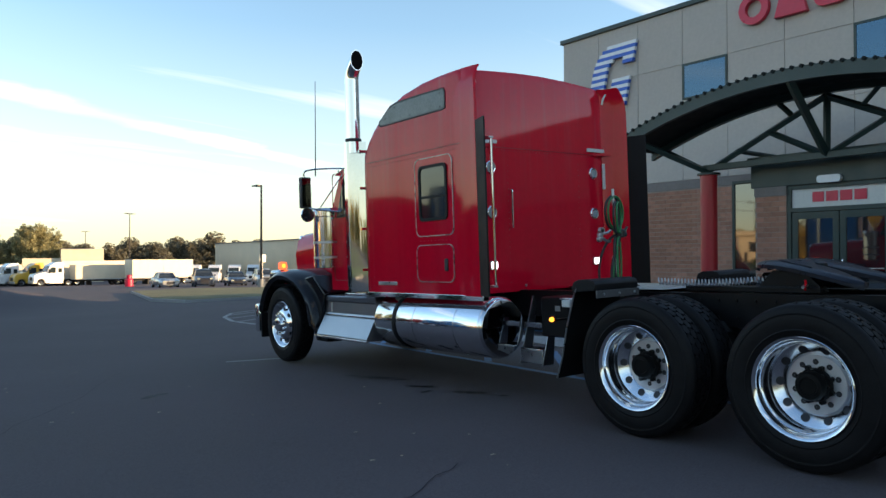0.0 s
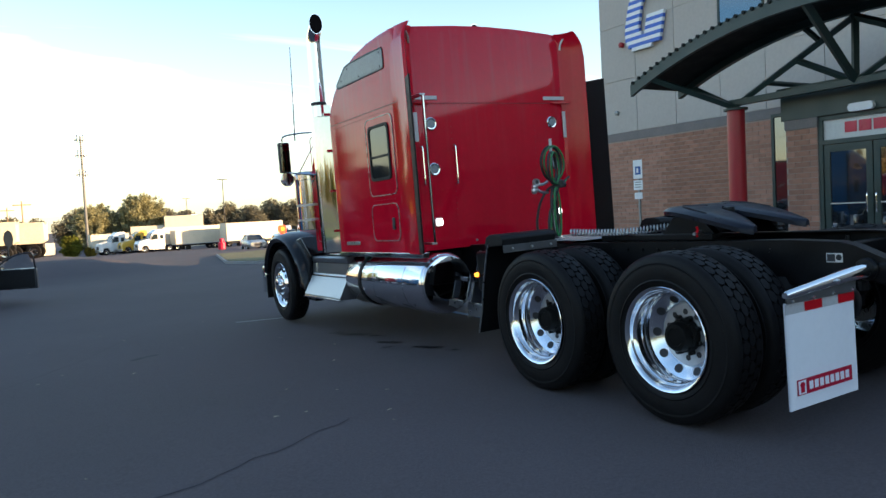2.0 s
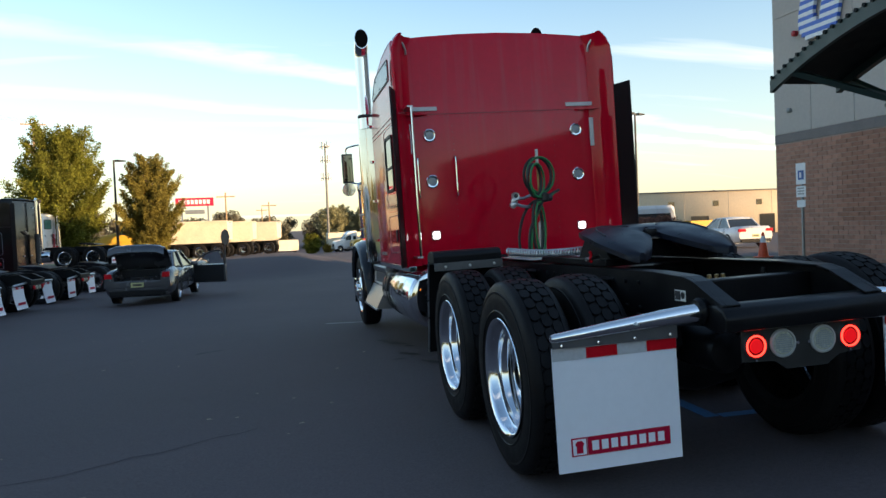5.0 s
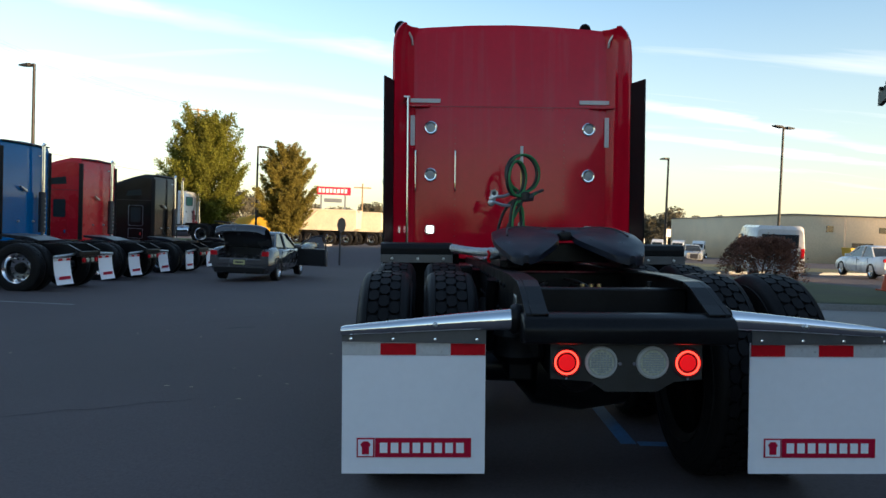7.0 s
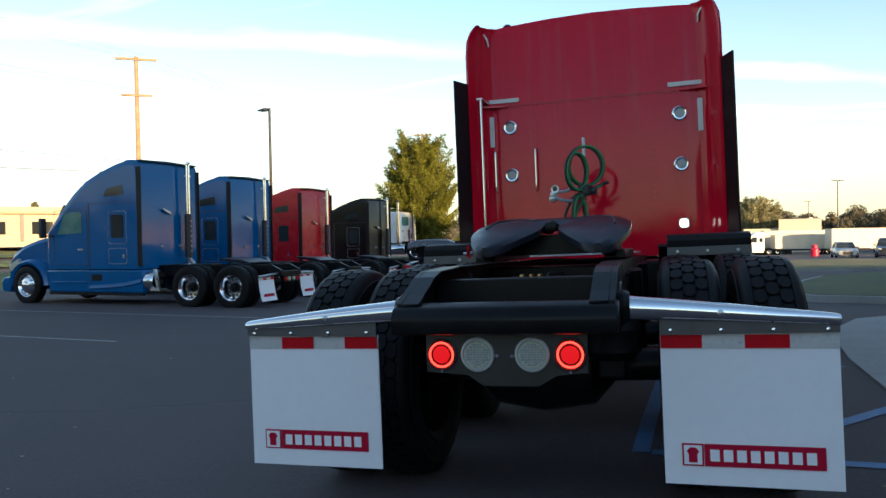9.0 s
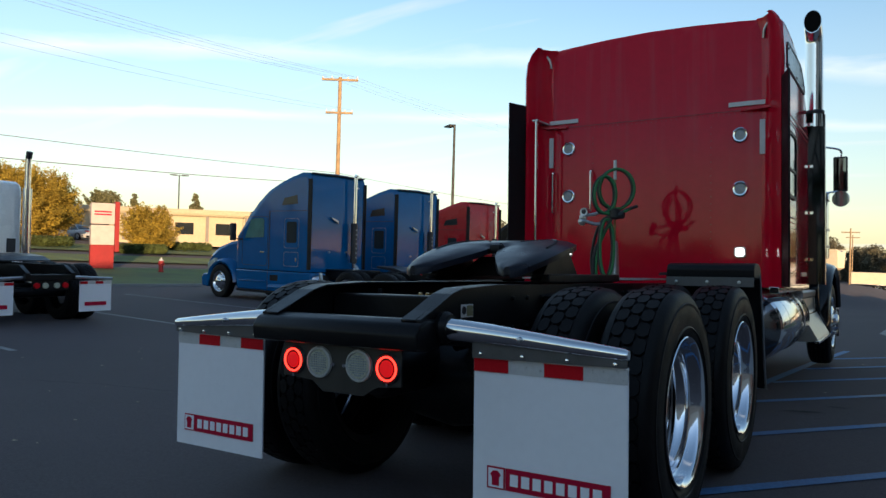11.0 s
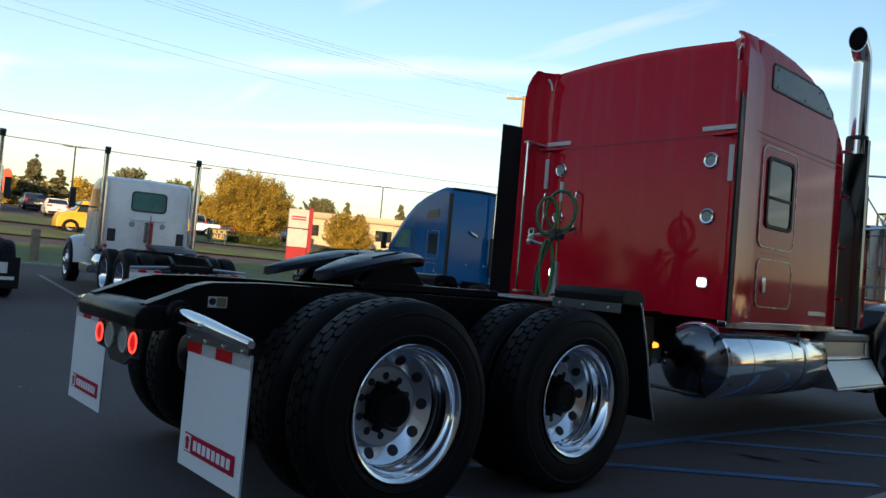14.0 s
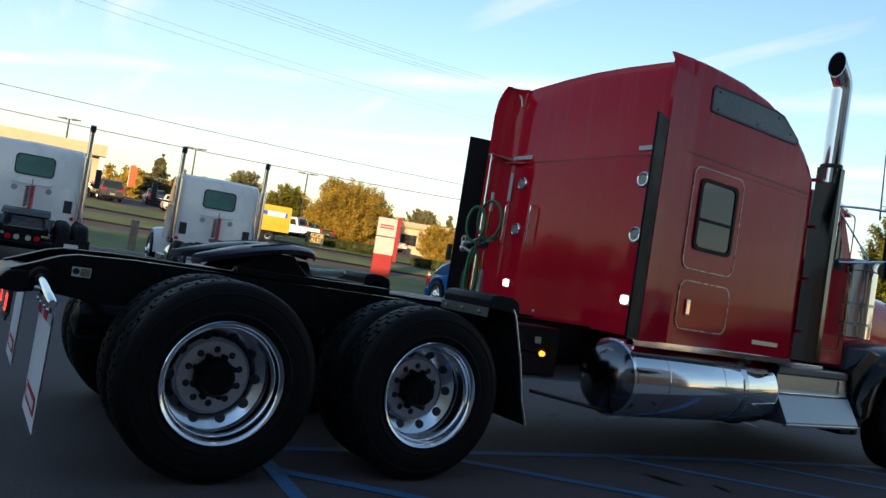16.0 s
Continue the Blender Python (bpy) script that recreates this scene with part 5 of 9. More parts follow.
def ring_pts(cx, cy_, cz_, rx, rz, turn, a0, a1, n=12):
    """Part of an upright ring of hose, its plane turned about the upright axis."""
    ca, sa = math.cos(math.radians(turn)), math.sin(math.radians(turn))
    out = []
    for k in range(n + 1):
        t = math.radians(a0 + (a1 - a0) * k / n)
        out.append((cx + rx * math.cos(t) * ca, cy_ + rx * math.cos(t) * sa, cz_ + rz * math.sin(t)))
    return out


TIE = (0.02, 3.36, 1.575)
for dx, dy, r, mat, lab in ((0.0, 0.0, 0.011, GREENHOSE, "green air hose"), (-0.022, 0.018, 0.013, BLACKHOSE, "black air hose")):
    big = ring_pts(0.02 + dx, 3.42 + dy, 1.78, 0.140, 0.165, 8, -100, 250)
    small = ring_pts(-0.045 + dx, 3.33 + dy, 1.73, 0.085, 0.15, 25, -80, 262)
    hang = ring_pts(-0.035 + dx, 3.35 + dy, 1.30, 0.055, 0.235, 20, 75, 435)
    part("air_line", tube(curve_pts([(-0.13 + dx, 3.36, 1.07), (-0.11 + dx, 3.35, 1.30), TIE, *big, TIE, *small[::-1], TIE], 3), r, 8), mat, pole, lab)
    part("air_line", tube(curve_pts([TIE, *hang, TIE, (0.09 + dx, 3.37, 1.585), (0.15, 3.40, 1.62), (0.19, 3.42, 1.635)], 3), r, 8), mat, pole, lab)
part("air_line", tube(curve_pts([(-0.02, 3.38, 1.56), (-0.10, 3.40, 1.52), (-0.17, 3.44, 1.40), (-0.21, 3.46, 1.22), (-0.20, 3.46, 1.07)], 5), 0.013, 8), BLACKHOSE, pole, "black air hose")
part("hose_wrap", lathe([(1.53, 0.030), (1.545, 0.048), (1.60, 0.050), (1.615, 0.030)], 12, "z", Matrix.Translation((0.02, 3.37, 0))), BLACKHOSE, pole)
part("hose_wrap", lathe([(-0.03, 0.02), (-0.02, 0.032), (0.02, 0.032), (0.03, 0.02)], 10, "x", Matrix.Translation((0.07, 3.37, 1.565))), BLACKHOSE, pole)
part("pole_sleeve", lathe([(1.86, 0.014), (2.02, 0.014)], 10, "z", Matrix.Translation((0, 3.43, 0))), STICKER, pole, "pale sleeve at the pole's tip")
for x, z, lean in ((-0.20, 1.505, 8), (-0.19, 1.57, -16)):
    g = part("glad_hand", tube(curve_pts([(-0.075, 0, 0.0), (-0.04, -0.008, 0.012), (0.03, 0, 0.0), (0.10, 0.01, 0.004)], 4), 0.014, 8), SATIN, pole, "metal coupling head")
    g.matrix_basis = pose(x, 3.39, z, 0, lean, 0)
    part("coupling_face", lathe([(-0.018, 0.001), (-0.016, 0.014), (-0.012, 0.030), (0.012, 0.032), (0.016, 0.02)], 14, "y", Matrix.Translation((-0.07, 0, 0.005))), SATIN, g)
part("coupling", lathe([(3.372, 0.001), (3.374, 0.016), (3.37, 0.018), (3.368, 0.034), (3.40, 0.036), (3.41, 0.02)], 18, "y", Matrix.Translation((-0.245, 0, 1.60))), SATIN, pole, "round metal coupling")
part("coupling_seal", lathe([(3.364, 0.001), (3.366, 0.019), (3.374, 0.020)], 14, "y", Matrix.Translation((-0.245, 0, 1.60))), DARK, pole)
coil = []
for k in range(241):
    f = k / 240
    c, q = math.cos(k * 0.82), math.sin(k * 0.82)
    coil.append((-0.64 + 0.36 * f + 0.026 * c * 0.9, 2.46 - 0.76 * f + 0.026 * c * 0.42, 1.135 - 0.02 * math.sin(math.pi * f) + 0.026 * q))
part("coiled_cable", tube(coil, 0.006, 6), SATIN, T, "coiled grey cable beside the fifth wheel")

# fuel tanks, straps, steps
STEPALU = pbr("brushed_step_aluminium", (0.34, 0.35, 0.37), 0.32, 1.0, 0.025, 9, rvar=0.03)
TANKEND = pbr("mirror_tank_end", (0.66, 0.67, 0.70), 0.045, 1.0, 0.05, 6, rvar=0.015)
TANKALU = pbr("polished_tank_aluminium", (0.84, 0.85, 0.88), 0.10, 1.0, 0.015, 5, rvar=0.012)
# Dome metal darkened: reflected tyres and underside are put into the colour.
DOMEREFLECT = pbr("dark_reflection_dome", (0.20, 0.205, 0.215), 0.17, 1.0, 0.06, 5, rvar=0.04)
for s in (-1, 1):
    cxt, czt, r = s * 0.845, 0.655, 0.315
    tk = part("fuel_tank", lathe([(4.225, 0.296), (4.235, r - 0.006), (4.25, r), (6.12, r), (6.16, 0.30), (6.18, 0.24), (6.18, 0.02)], 56, "y", Matrix.Translation((cxt, 0, czt))), TANKALU, T, "polished aluminium fuel tank", 40)
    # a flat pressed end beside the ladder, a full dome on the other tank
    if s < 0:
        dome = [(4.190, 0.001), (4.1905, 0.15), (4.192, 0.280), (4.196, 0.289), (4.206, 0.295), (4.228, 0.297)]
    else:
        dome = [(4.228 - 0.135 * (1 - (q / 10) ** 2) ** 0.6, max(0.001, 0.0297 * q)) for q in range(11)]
    part("tank_end", lathe(dome, 56, "y", Matrix.Translation((cxt, 0, czt)), False), TANKEND if s < 0 else DOMEREFLECT, tk, "mirror-bright tank end" if s < 0 else "domed tank end, dark reflections put into its colour", 60)
    for yy in (4.62, 5.35):
        part("tank_seam", lathe([(yy, r + 0.0015), (yy + 0.008, r + 0.0035), (yy + 0.016, r + 0.0015)], 56, "y", Matrix.Translation((cxt, 0, czt)), False), ALU, tk)
    for yy in (5.70,) if s < 0 else (5.62,):
        part("tank_strap", lathe([(yy, r + 0.002), (yy, r + 0.008), (yy + 0.055, r + 0.008), (yy + 0.055, r + 0.002)], 56, "y", Matrix.Translation((cxt, 0, czt)), False), BLACKPL if s < 0 else ALU, tk)
    part("tank_cap", lathe([(0.0, 0.055), (0.03, 0.058), (0.04, 0.045), (0.042, 0.001)], 20, "z", Matrix.Translation((cxt + s * 0.12, 5.9, czt + r - 0.025))), SATIN, tk)
    part("tank_bracket", box(s * 0.42, s * 0.80, 4.55, 4.65, 0.66, 0.97, 0.01), BLACK, tk)
    part("tank_bracket", box(s * 0.42, s * 0.80, 5.70, 5.80, 0.66, 0.97, 0.01), BLACK, tk)
    # step box: stepped and splayed out at its foot
    so = [(s * 0.62, 0.925), (s * 1.075, 0.925), (s * 1.09, 0.91), (s * 1.085, 0.86), (s * 1.072, 0.85), (s * 1.078, 0.70), (s * 1.10, 0.655), (s * 1.225, 0.425), (s * 1.225, 0.40), (s * 0.62, 0.38)]
    stp = part("step_box", prism(so, "y", 6.22, 7.48), STEPALU, T, "brushed aluminium step and battery box", 20)
    part("step_lip", box(s * 1.19, s * 1.245, 6.21, 7.49, 0.385, 0.41, 0.004), ALU, stp)
    part("lower_tread", box(s * 1.06, s * 1.112, 6.23, 7.47, 0.668, 0.684, 0.003), ALU, stp)
    part("box_hinge", tube([(s * 1.084, 7.30, 0.71), (s * 1.080, 7.30, 0.835)], 0.010, 8), SATIN, stp)
    part("step_tread", box(s * 0.80, s * 1.06, 6.34, 7.00, 0.925, 0.965, 0.006), ALU, stp)
    part("side_seam", box(s * 1.074, s * 1.080, 6.24, 7.46, 0.842, 0.850), DARK, stp)
    part("gearbox_cover", box(s * 0.50, s * 1.10, 7.4, 7.75, 0.30, 0.42, 0.02), BLACK, stp)
    part("chassis_box", box(s * 0.45, s * 0.80, 3.05, 3.70, 0.60, 0.98, 0.02), BLACK, T)
    part("reflector_plate", box(s * 0.801, s * 0.81, 3.44, 3.50, 0.85, 0.90), SATIN, T)
    part("marker_bracket", box(s * 0.80, s * 1.046, 3.29, 3.33, 0.785, 0.80, 0.003), BLACK, T)
    part("marker_plate", box(s * 1.035, s * 1.045, 3.275, 3.345, 0.77, 0.84, 0.004), BLACK, T)
    part("side_marker", lathe([(s * 1.075, 0.001), (s * 1.07, 0.017), (s * 1.045, 0.022)], 16, "x", Matrix.Translation((0, 3.31, 0.80))), AMBER, T, "lit amber side marker")
# rear boarding steps, on the near side only
lad = part("boarding_step", box(-0.650, -0.640, 3.852, 4.155, 0.30, 0.425, 0.003), SATIN, T, "brushed boarding ladder beside the tank")
for yy, zt in ((3.84, 0.73), (4.155, 0.96)):
    xt = -0.655 + (zt - 0.28) * 0.30
    part("step_side", prism([(-0.66, 0.28), (-0.50, 0.28), (xt + 0.07, zt), (xt, zt)], "y", yy, yy + 0.012, 0.003), STEPALU, lad)
part("step_tread", box(-0.650, -0.49, 3.852, 4.155, 0.425, 0.44, 0.003), ALU, lad)
part("step_tread", box(-0.560, -0.43, 3.852, 4.155, 0.675, 0.69, 0.003), ALU, lad)
part("step_face", box(-0.566, -0.557, 3.852, 4.155, 0.645, 0.695, 0.003), ALU, lad)
part("plate_lamp", box(-0.89, -0.83, 3.24, 3.34, 0.90, 0.965, 0.008), STICKER, lad, "small white lamp box")
part("lamp_bracket", box(-0.85, -0.44, 3.20, 3.40, 0.965, 0.98, 0.004), SATIN, lad)
part("stay_rod", tube([(1.0, 3.30, 0.52), (0.95, 4.25, 0.38)], 0.014, 8), BLACK, T)

# stacks with heat shields
MOUTHBLACK = pbr("mouth_black", (0.006, 0.005, 0.005), 0.9, 0.0, 0.2, 12, spec=0.1)
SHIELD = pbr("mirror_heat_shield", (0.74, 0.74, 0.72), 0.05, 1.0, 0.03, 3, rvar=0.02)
# Right shield: the dark surroundings it mirrors are put into its colour.
SHIELDREFLECT = pbr("dark_reflection_shield", (0.16, 0.165, 0.17), 0.09, 1.0, 0.08, 3, rvar=0.03)
for s in (-1, 1):
    X, Y = s * 1.17, 6.47
    R0, z0, bend, flat_y = 0.089, 3.60, 0.20, Y - 0.142
    def pipe_rings(r, from_z):
        out = [[(X + r * math.cos(a), Y + r * math.sin(a), from_z) for a in ANG]]
        for k in range(6):
            t = math.radians(9 * k)
            cy_, cz_ = Y - bend * (1 - math.cos(t)), z0 + bend * math.sin(t)
            out.append([(X + r * math.cos(a), cy_ + r * math.sin(a) * math.cos(t), cz_ + r * math.sin(a) * math.sin(t)) for a in ANG])
        # the mouth is cut off upright, facing back
        out.append([(x, flat_y, z + (y - flat_y)) for x, y, z in out[-1]])
        return out
    ANG = [2 * math.pi * k / 28 for k in range(28)]
    outer, inner = pipe_rings(R0, 2.70), pipe_rings(R0 - 0.006, z0 - 0.05)
    ex = part("exhaust_pipe", loft(outer + [inner[-1]], False), CHROME, T, "tall chrome exhaust stack with a cut-back tip")
    # A flat black cap closes the pipe and paints the dark of its hollow.
    part("pipe_mouth", loft(inner), MOUTHBLACK, ex, "black disc in the mouth for the dark of the hollow")
    inn = 0.105 if s < 0 else 0.062
    face = [(X - s * inn, Y - 0.125), (X + s * 0.085, Y - 0.030), (X + s * 0.105, Y - 0.005), (X + s * 0.108, Y + 0.05), (X + s * 0.085, Y + 0.10), (X - s * 0.06, Y + 0.11), (X - s * 0.11, Y + 0.06)]
    part("heat_shield", prism(face, "z", 1.0, 2.84), SHIELD if s < 0 else SHIELDREFLECT, ex, "flat-faced chrome heat shield" if s < 0 else "flat heat shield, its dark reflection put into the colour", 25)
    part("stack_clamp", lathe([(2.84, 0.097), (2.86, 0.102), (2.88, 0.097)], 24, "z", Matrix.Translation((X, Y, 0))), DARK, ex)
    for zz in (1.25, 1.75, 2.25, 2.7):
        part("stack_bracket", box(min(X, s * 1.0), max(X, s * 1.0), Y - 0.13, Y - 0.10, zz, zz + 0.03), CHROME, ex)

# Mirror metal is darkened; the dark things it reflects are in its colour.
MIRRORGLASS = pbr("dark_reflection_mirror", (0.20, 0.20, 0.17), 0.03, 1.0, 0.03, 5, rvar=0.01)
# cab, hood, fenders, air cleaners, mirrors
cabp = [(6.30, 1.0), (6.30, 2.62), (6.45, 2.70), (6.90, 2.68), (7.05, 2.62), (7.38, 1.98), (7.38, 1.0)]
cab = part("cab", loft([[(x, y, z - (0.05 if abs(x) > 0.95 and z > 2.3 else 0)) for y, z in cabp] for x in (-1.02, -0.98, -0.5, 0, 0.5, 0.98, 1.02)]), RED, T, "red driver's cab", 40)
part("windscreen", prism([(7.075, 2.58), (7.385, 2.02), (7.395, 2.02), (7.09, 2.58)], "x", -0.9, 0.9), DARKGLASS, cab)
part("sun_visor", prism([(7.02, 2.66), (7.30, 2.55), (7.30, 2.52), (7.02, 2.61)], "x", -0.98, 0.98, 0.003), CHROME, cab, "chrome drop visor")
hoodp = [(x, z) for x, z in ((-0.62, 1.10), (-0.66, 1.60), (-0.60, 1.82), (-0.45, 1.92), (0, 1.97), (0.45, 1.92), (0.60, 1.82), (0.66, 1.60), (0.62, 1.10))]
hood = part("hood", loft([[(x * (1 - 0.12 * t), 7.38 + 1.95 * t, z - 0.10 * t * (z > 1.4)) for x, z in hoodp] for t in (0, 0.3, 0.6, 0.95, 1.0)]), RED, T, "long red hood", 45)
part("grille", box(-0.50, 0.50, 9.31, 9.36, 0.85, 1.80, 0.02), CHROME, hood)
part("bumper", box(-1.18, 1.18, 9.45, 9.60, 0.32, 0.75, 0.03), CHROME, T, "chrome front bumper")
for s in (-1, 1):
    fa = bmesh.new()
    rings = []
    for k in range(15):
        a = math.radians(12 + 168 * k / 14)
        c, sn = math.cos(a), math.sin(a)
        yo, zo = 8.62 + 0.78 * c * (1.0 if c > 0 else 1.35), 0.52 + 0.74 * sn
        if c < -0.95:
            zo -= 0.02
        yi, zi = 8.62 + 0.66 * c * (1.0 if c > 0 else 1.30), 0.52 + 0.62 * sn
        rings.append([(s * 0.62, yo, zo + 0.03), (s * 1.05, yo, zo + 0.02), (s * 1.19, yo - 0.02 * c, zo - 0.02), (s * 1.225, (yo + yi) / 2, (zo + zi) / 2), (s * 1.19, yi, zi), (s * 0.62, yi, zi)])
    fd = part("front_fender", loft(rings), BLACKP, T, "glossy black front fender", 50)
    part("fender_skirt", prism([(7.62, 0.30), (7.42, 0.95), (7.75, 1.20), (8.05, 1.15), (7.95, 0.55)], "x", s * 0.70, s * 1.12, 0.02), BLACKP, fd)
    part("splash_flap", box(s * 0.85, s * 1.2, 9.30, 9.33, 0.25, 0.62, 0.004), BLACKPL, fd)
    tl = part("turn_lamp", prism(rounded(s * 0.985 - 0.058, s * 0.985 + 0.058, 1.275, 1.39, 0.03), "y", 8.93, 8.99, 0.006), MARKRED, fd, "lit red-orange turn lamp")
    part("lamp_centre", prism(rounded(s * 0.985 - 0.026, s * 0.985 + 0.026, 1.305, 1.36, 0.02), "y", 8.922, 8.932, 0.002), AMBER, tl)
    part("headlamp_pod", prism(rounded(s * 0.985 - 0.10, s * 0.985 + 0.10, 1.06, 1.27, 0.05), "y", 8.93, 9.20, 0.02), CHROME, fd, "chrome headlamp pod")
    acx, acy = s * 1.04, 7.42
    ac = part("air_cleaner", lathe([(1.29, 0.12), (1.30, 0.195), (1.97, 0.195), (1.98, 0.205), (2.05, 0.205), (2.09, 0.18), (2.10, 0.02)], 40, "z", Matrix.Translation((acx, acy, 0))), CHROME, T, "chrome canister air cleaner", 30)
    for zz in (1.42, 1.62):
        part("cleaner_band", lathe([(zz, 0.196), (zz, 0.200), (zz + 0.03, 0.200), (zz + 0.03, 0.196)], 40, "z", Matrix.Translation((acx, acy, 0)), False), SATIN, ac)
    part("intake_pipe", tube(curve_pts([(s * 0.95, 7.38, 1.5), (s * 0.80, 7.34, 1.55), (s * 0.62, 7.5, 1.5)], 4), 0.07, 12), BLACKPL, ac)
    mr = part("mirror", box(s * 1.28, s * 1.43, 7.40, 7.47, 2.09, 2.50, 0.012), DARK, T, "dark side mirror")
    part("mirror_glass", box(s * 1.295, s * 1.415, 7.392, 7.399, 2.11, 2.48), MIRRORGLASS, mr)
    part("mirror_arm", tube(curve_pts([(s * 1.36, 7.44, 2.50), (s * 1.35, 7.42, 2.58), (s * 1.20, 7.25, 2.60), (s * 0.99, 6.95, 2.58)], 5), 0.012, 8), CHROME, mr)
    part("mirror_arm", tube([(s * 1.36, 7.44, 2.10), (s * 1.15, 7.25, 2.05), (s * 0.99, 7.05, 2.02)], 0.012, 8), CHROME, mr)
    part("mirror_stay", tube([(s * 1.0, 7.0, 2.55), (s * 1.18, 7.35, 2.10)], 0.008, 6), CHROME, mr)
    part("round_mirror", lathe([(7.36, 0.09), (7.38, 0.095), (7.44, 0.07), (7.47, 0.03)], 24, "y", Matrix.Translation((s * 1.36, 0, 2.0))), CHROME, mr, "round convex mirror")
    part("antenna", tube([(s * 1.16, 7.50, 2.53), (s * 1.12, 7.54, 3.1), (s * 1.09, 7.556, 3.83)], 0.007, 6, [0.009, 0.006, 0.004]), DARK, T, "thin whip antenna")
    part("cab_grip", tube([(s * 1.03, 6.55, 1.25), (s * 1.07, 6.55, 1.3), (s * 1.07, 6.55, 1.95), (s * 1.03, 6.55, 2.0)], 0.013, 8), CHROME, cab)
    part("cab_window", prism([(6.50, 1.95), (7.20, 1.95), (6.98, 2.48), (6.50, 2.48)], "x", s * 1.015, s * 1.03), DARKGLASS, cab)
    part("door_seam", rim_of(rounded(6.42, 7.30, 1.12, 2.54, 0.06), "x", s * 1.018, s * 1.026, 0.01), RED_TRIM, cab)


# ---- kerbs, grass, road ----
def patch_sheet(name, xs, ys, lift, material, label, category, kind="structure"):
    return thing(name, grid_sheet(xs, ys, lambda x, y: ground_z(x, y) + lift), material, label, category, kind=kind)


def island(name, outline, label, lift=0.13, turf=GRASS):
    """A grassed island inside a concrete kerb."""
    cx, cy_ = sum(p[0] for p in outline) / len(outline), sum(p[1] for p in outline) / len(outline)
    k = root(name, Matrix(), label, "kerb", kind="structure")
    bm = bmesh.new()
    o = [Vector(p) for p in outline]
    inn = [p + (Vector((cx, cy_)) - p).normalized() * 0.16 for p in o]
    ring_lo = [bm.verts.new((p.x, p.y, ground_z(p.x, p.y) - 0.05)) for p in o]
    ring_hi = [bm.verts.new((p.x, p.y, ground_z(p.x, p.y) + lift)) for p in o]
    ring_in = [bm.verts.new((p.x, p.y, ground_z(p.x, p.y) + lift)) for p in inn]
    for a, b in ((ring_lo, ring_hi), (ring_hi, ring_in)):
        for i in range(len(o)):
            j = (i + 1) % len(o)
            bm.faces.new((a[i], a[j], b[j], b[i]))
    part("kerb_stone", bm, CONCRETE, k, "pale concrete kerb")
    bm = bmesh.new()
    top = [bm.verts.new((p.x, p.y, ground_z(p.x, p.y) + lift + 0.01)) for p in inn]
    c = bm.verts.new((cx, cy_, ground_z(cx, cy_) + lift + 0.05))
    for i in range(len(top)):
        bm.faces.new((top[i], top[(i + 1) % len(top)], c))
    part("turf", bm, turf, k, "worn turf")
    return k


island("kerb_island", [(2.9, 13.6), (3.3, 12.7), (4.25, 11.95), (6.4, 10.5), (8.2, 9.9), (9.9, 9.7), (9.92, 13.52), (11.3, 14.4), (11.5, 16.2), (10.8, 20.2), (9.4, 22.8), (7.0, 24.0), (5.2, 22.2), (4.2, 19.5), (3.4, 16.8)], "kerbed grass island beside the entrance", turf=WORNTURF)
island("kerb_island", [(4.5, 30.0), (12, 29.2), (26, 38), (27, 44), (12, 52), (7.5, 50), (4.2, 34)], "kerbed dry-grass island in the car park", turf=DRYGRASS)
island("kerb_island", [(-19.5, 38.2), (-10.0, 38.6), (-7.4, 40.8), (-7.0, 46), (-9, 49), (-20, 50), (-22, 43)], "kerbed grass island with two trees")
gore = [(3.9, 21.5), (2.9, 20.9), (2.1, 19.45), (1.62, 17.6), (1.56, 16.0), (1.9, 14.6), (2.8, 13.4)]
for p, q in zip(gore, gore[1:]):
    stripe("gore_line", p, q, 0.12, WHITELINE, "worn white painted line round a hatched patch")
for a, b in (((1.95, 14.9), (3.0, 15.6)), ((1.62, 16.0), (3.25, 17.0)), ((1.68, 17.3), (3.6, 18.4)), ((2.0, 18.7), (3.9, 19.8)), ((2.5, 20.1), (4.1, 20.9))):
    stripe("gore_line", a, b, 0.10, WHITELINE, "worn white painted hatching on the asphalt")
YS = [-60, -30, -15, 0, 10, 20, 30, 45, 60, 90]
patch_sheet("verge", [-35.3, -34, -30, -27, -23.6], YS, 0.10, GRASS, "mown grass verge beside the road", "grass")
patch_sheet("far_bank", [-57, -52, -48.6], [-60, -30, -15, 0, 8, 16, 20, 27, 31, 33, 35, 37, 40, 45, 52, 60, 90], 0.10, GRASS, "grass slope below the far car park", "grass")
patch_sheet("far_verge", [-44.8, -42, -39.3], YS, 0.10, GRASS, "mown grass strip on the other side of the road", "grass")
patch_sheet("kerb", [-23.6, -23.4], [-30, -15, 0, 10, 20, 30, 45, 60, 90], 0.105, CONCRETE, "low concrete kerb along the verge", "kerb")
bm = bmesh.new()
for a, b in zip([-30, -15, 0, 10, 20, 30, 45, 60], [-15, 0, 10, 20, 30, 45, 60, 90]):
    bm.faces.new([bm.verts.new(p) for p in ((-23.4, a, ground_z(-23.4, a) + 0.105), (-23.4, b, ground_z(-23.4, b) + 0.105), (-23.4, b, ground_z(-23.4, b) - 0.05), (-23.4, a, ground_z(-23.4, a) - 0.05))])
thing("kerb_face", bm, CONCRETE, "low concrete kerb along the verge", "kerb", kind="structure")
patch_sheet("bank", [-400, -200, -110, -90, -80, -76], [-200, -90, -60, -30, -15, 0, 10, 20, 30, 45, 60, 90, 146, 300], 0.10, GRASS, "grass bank on the other side of the road", "grass")


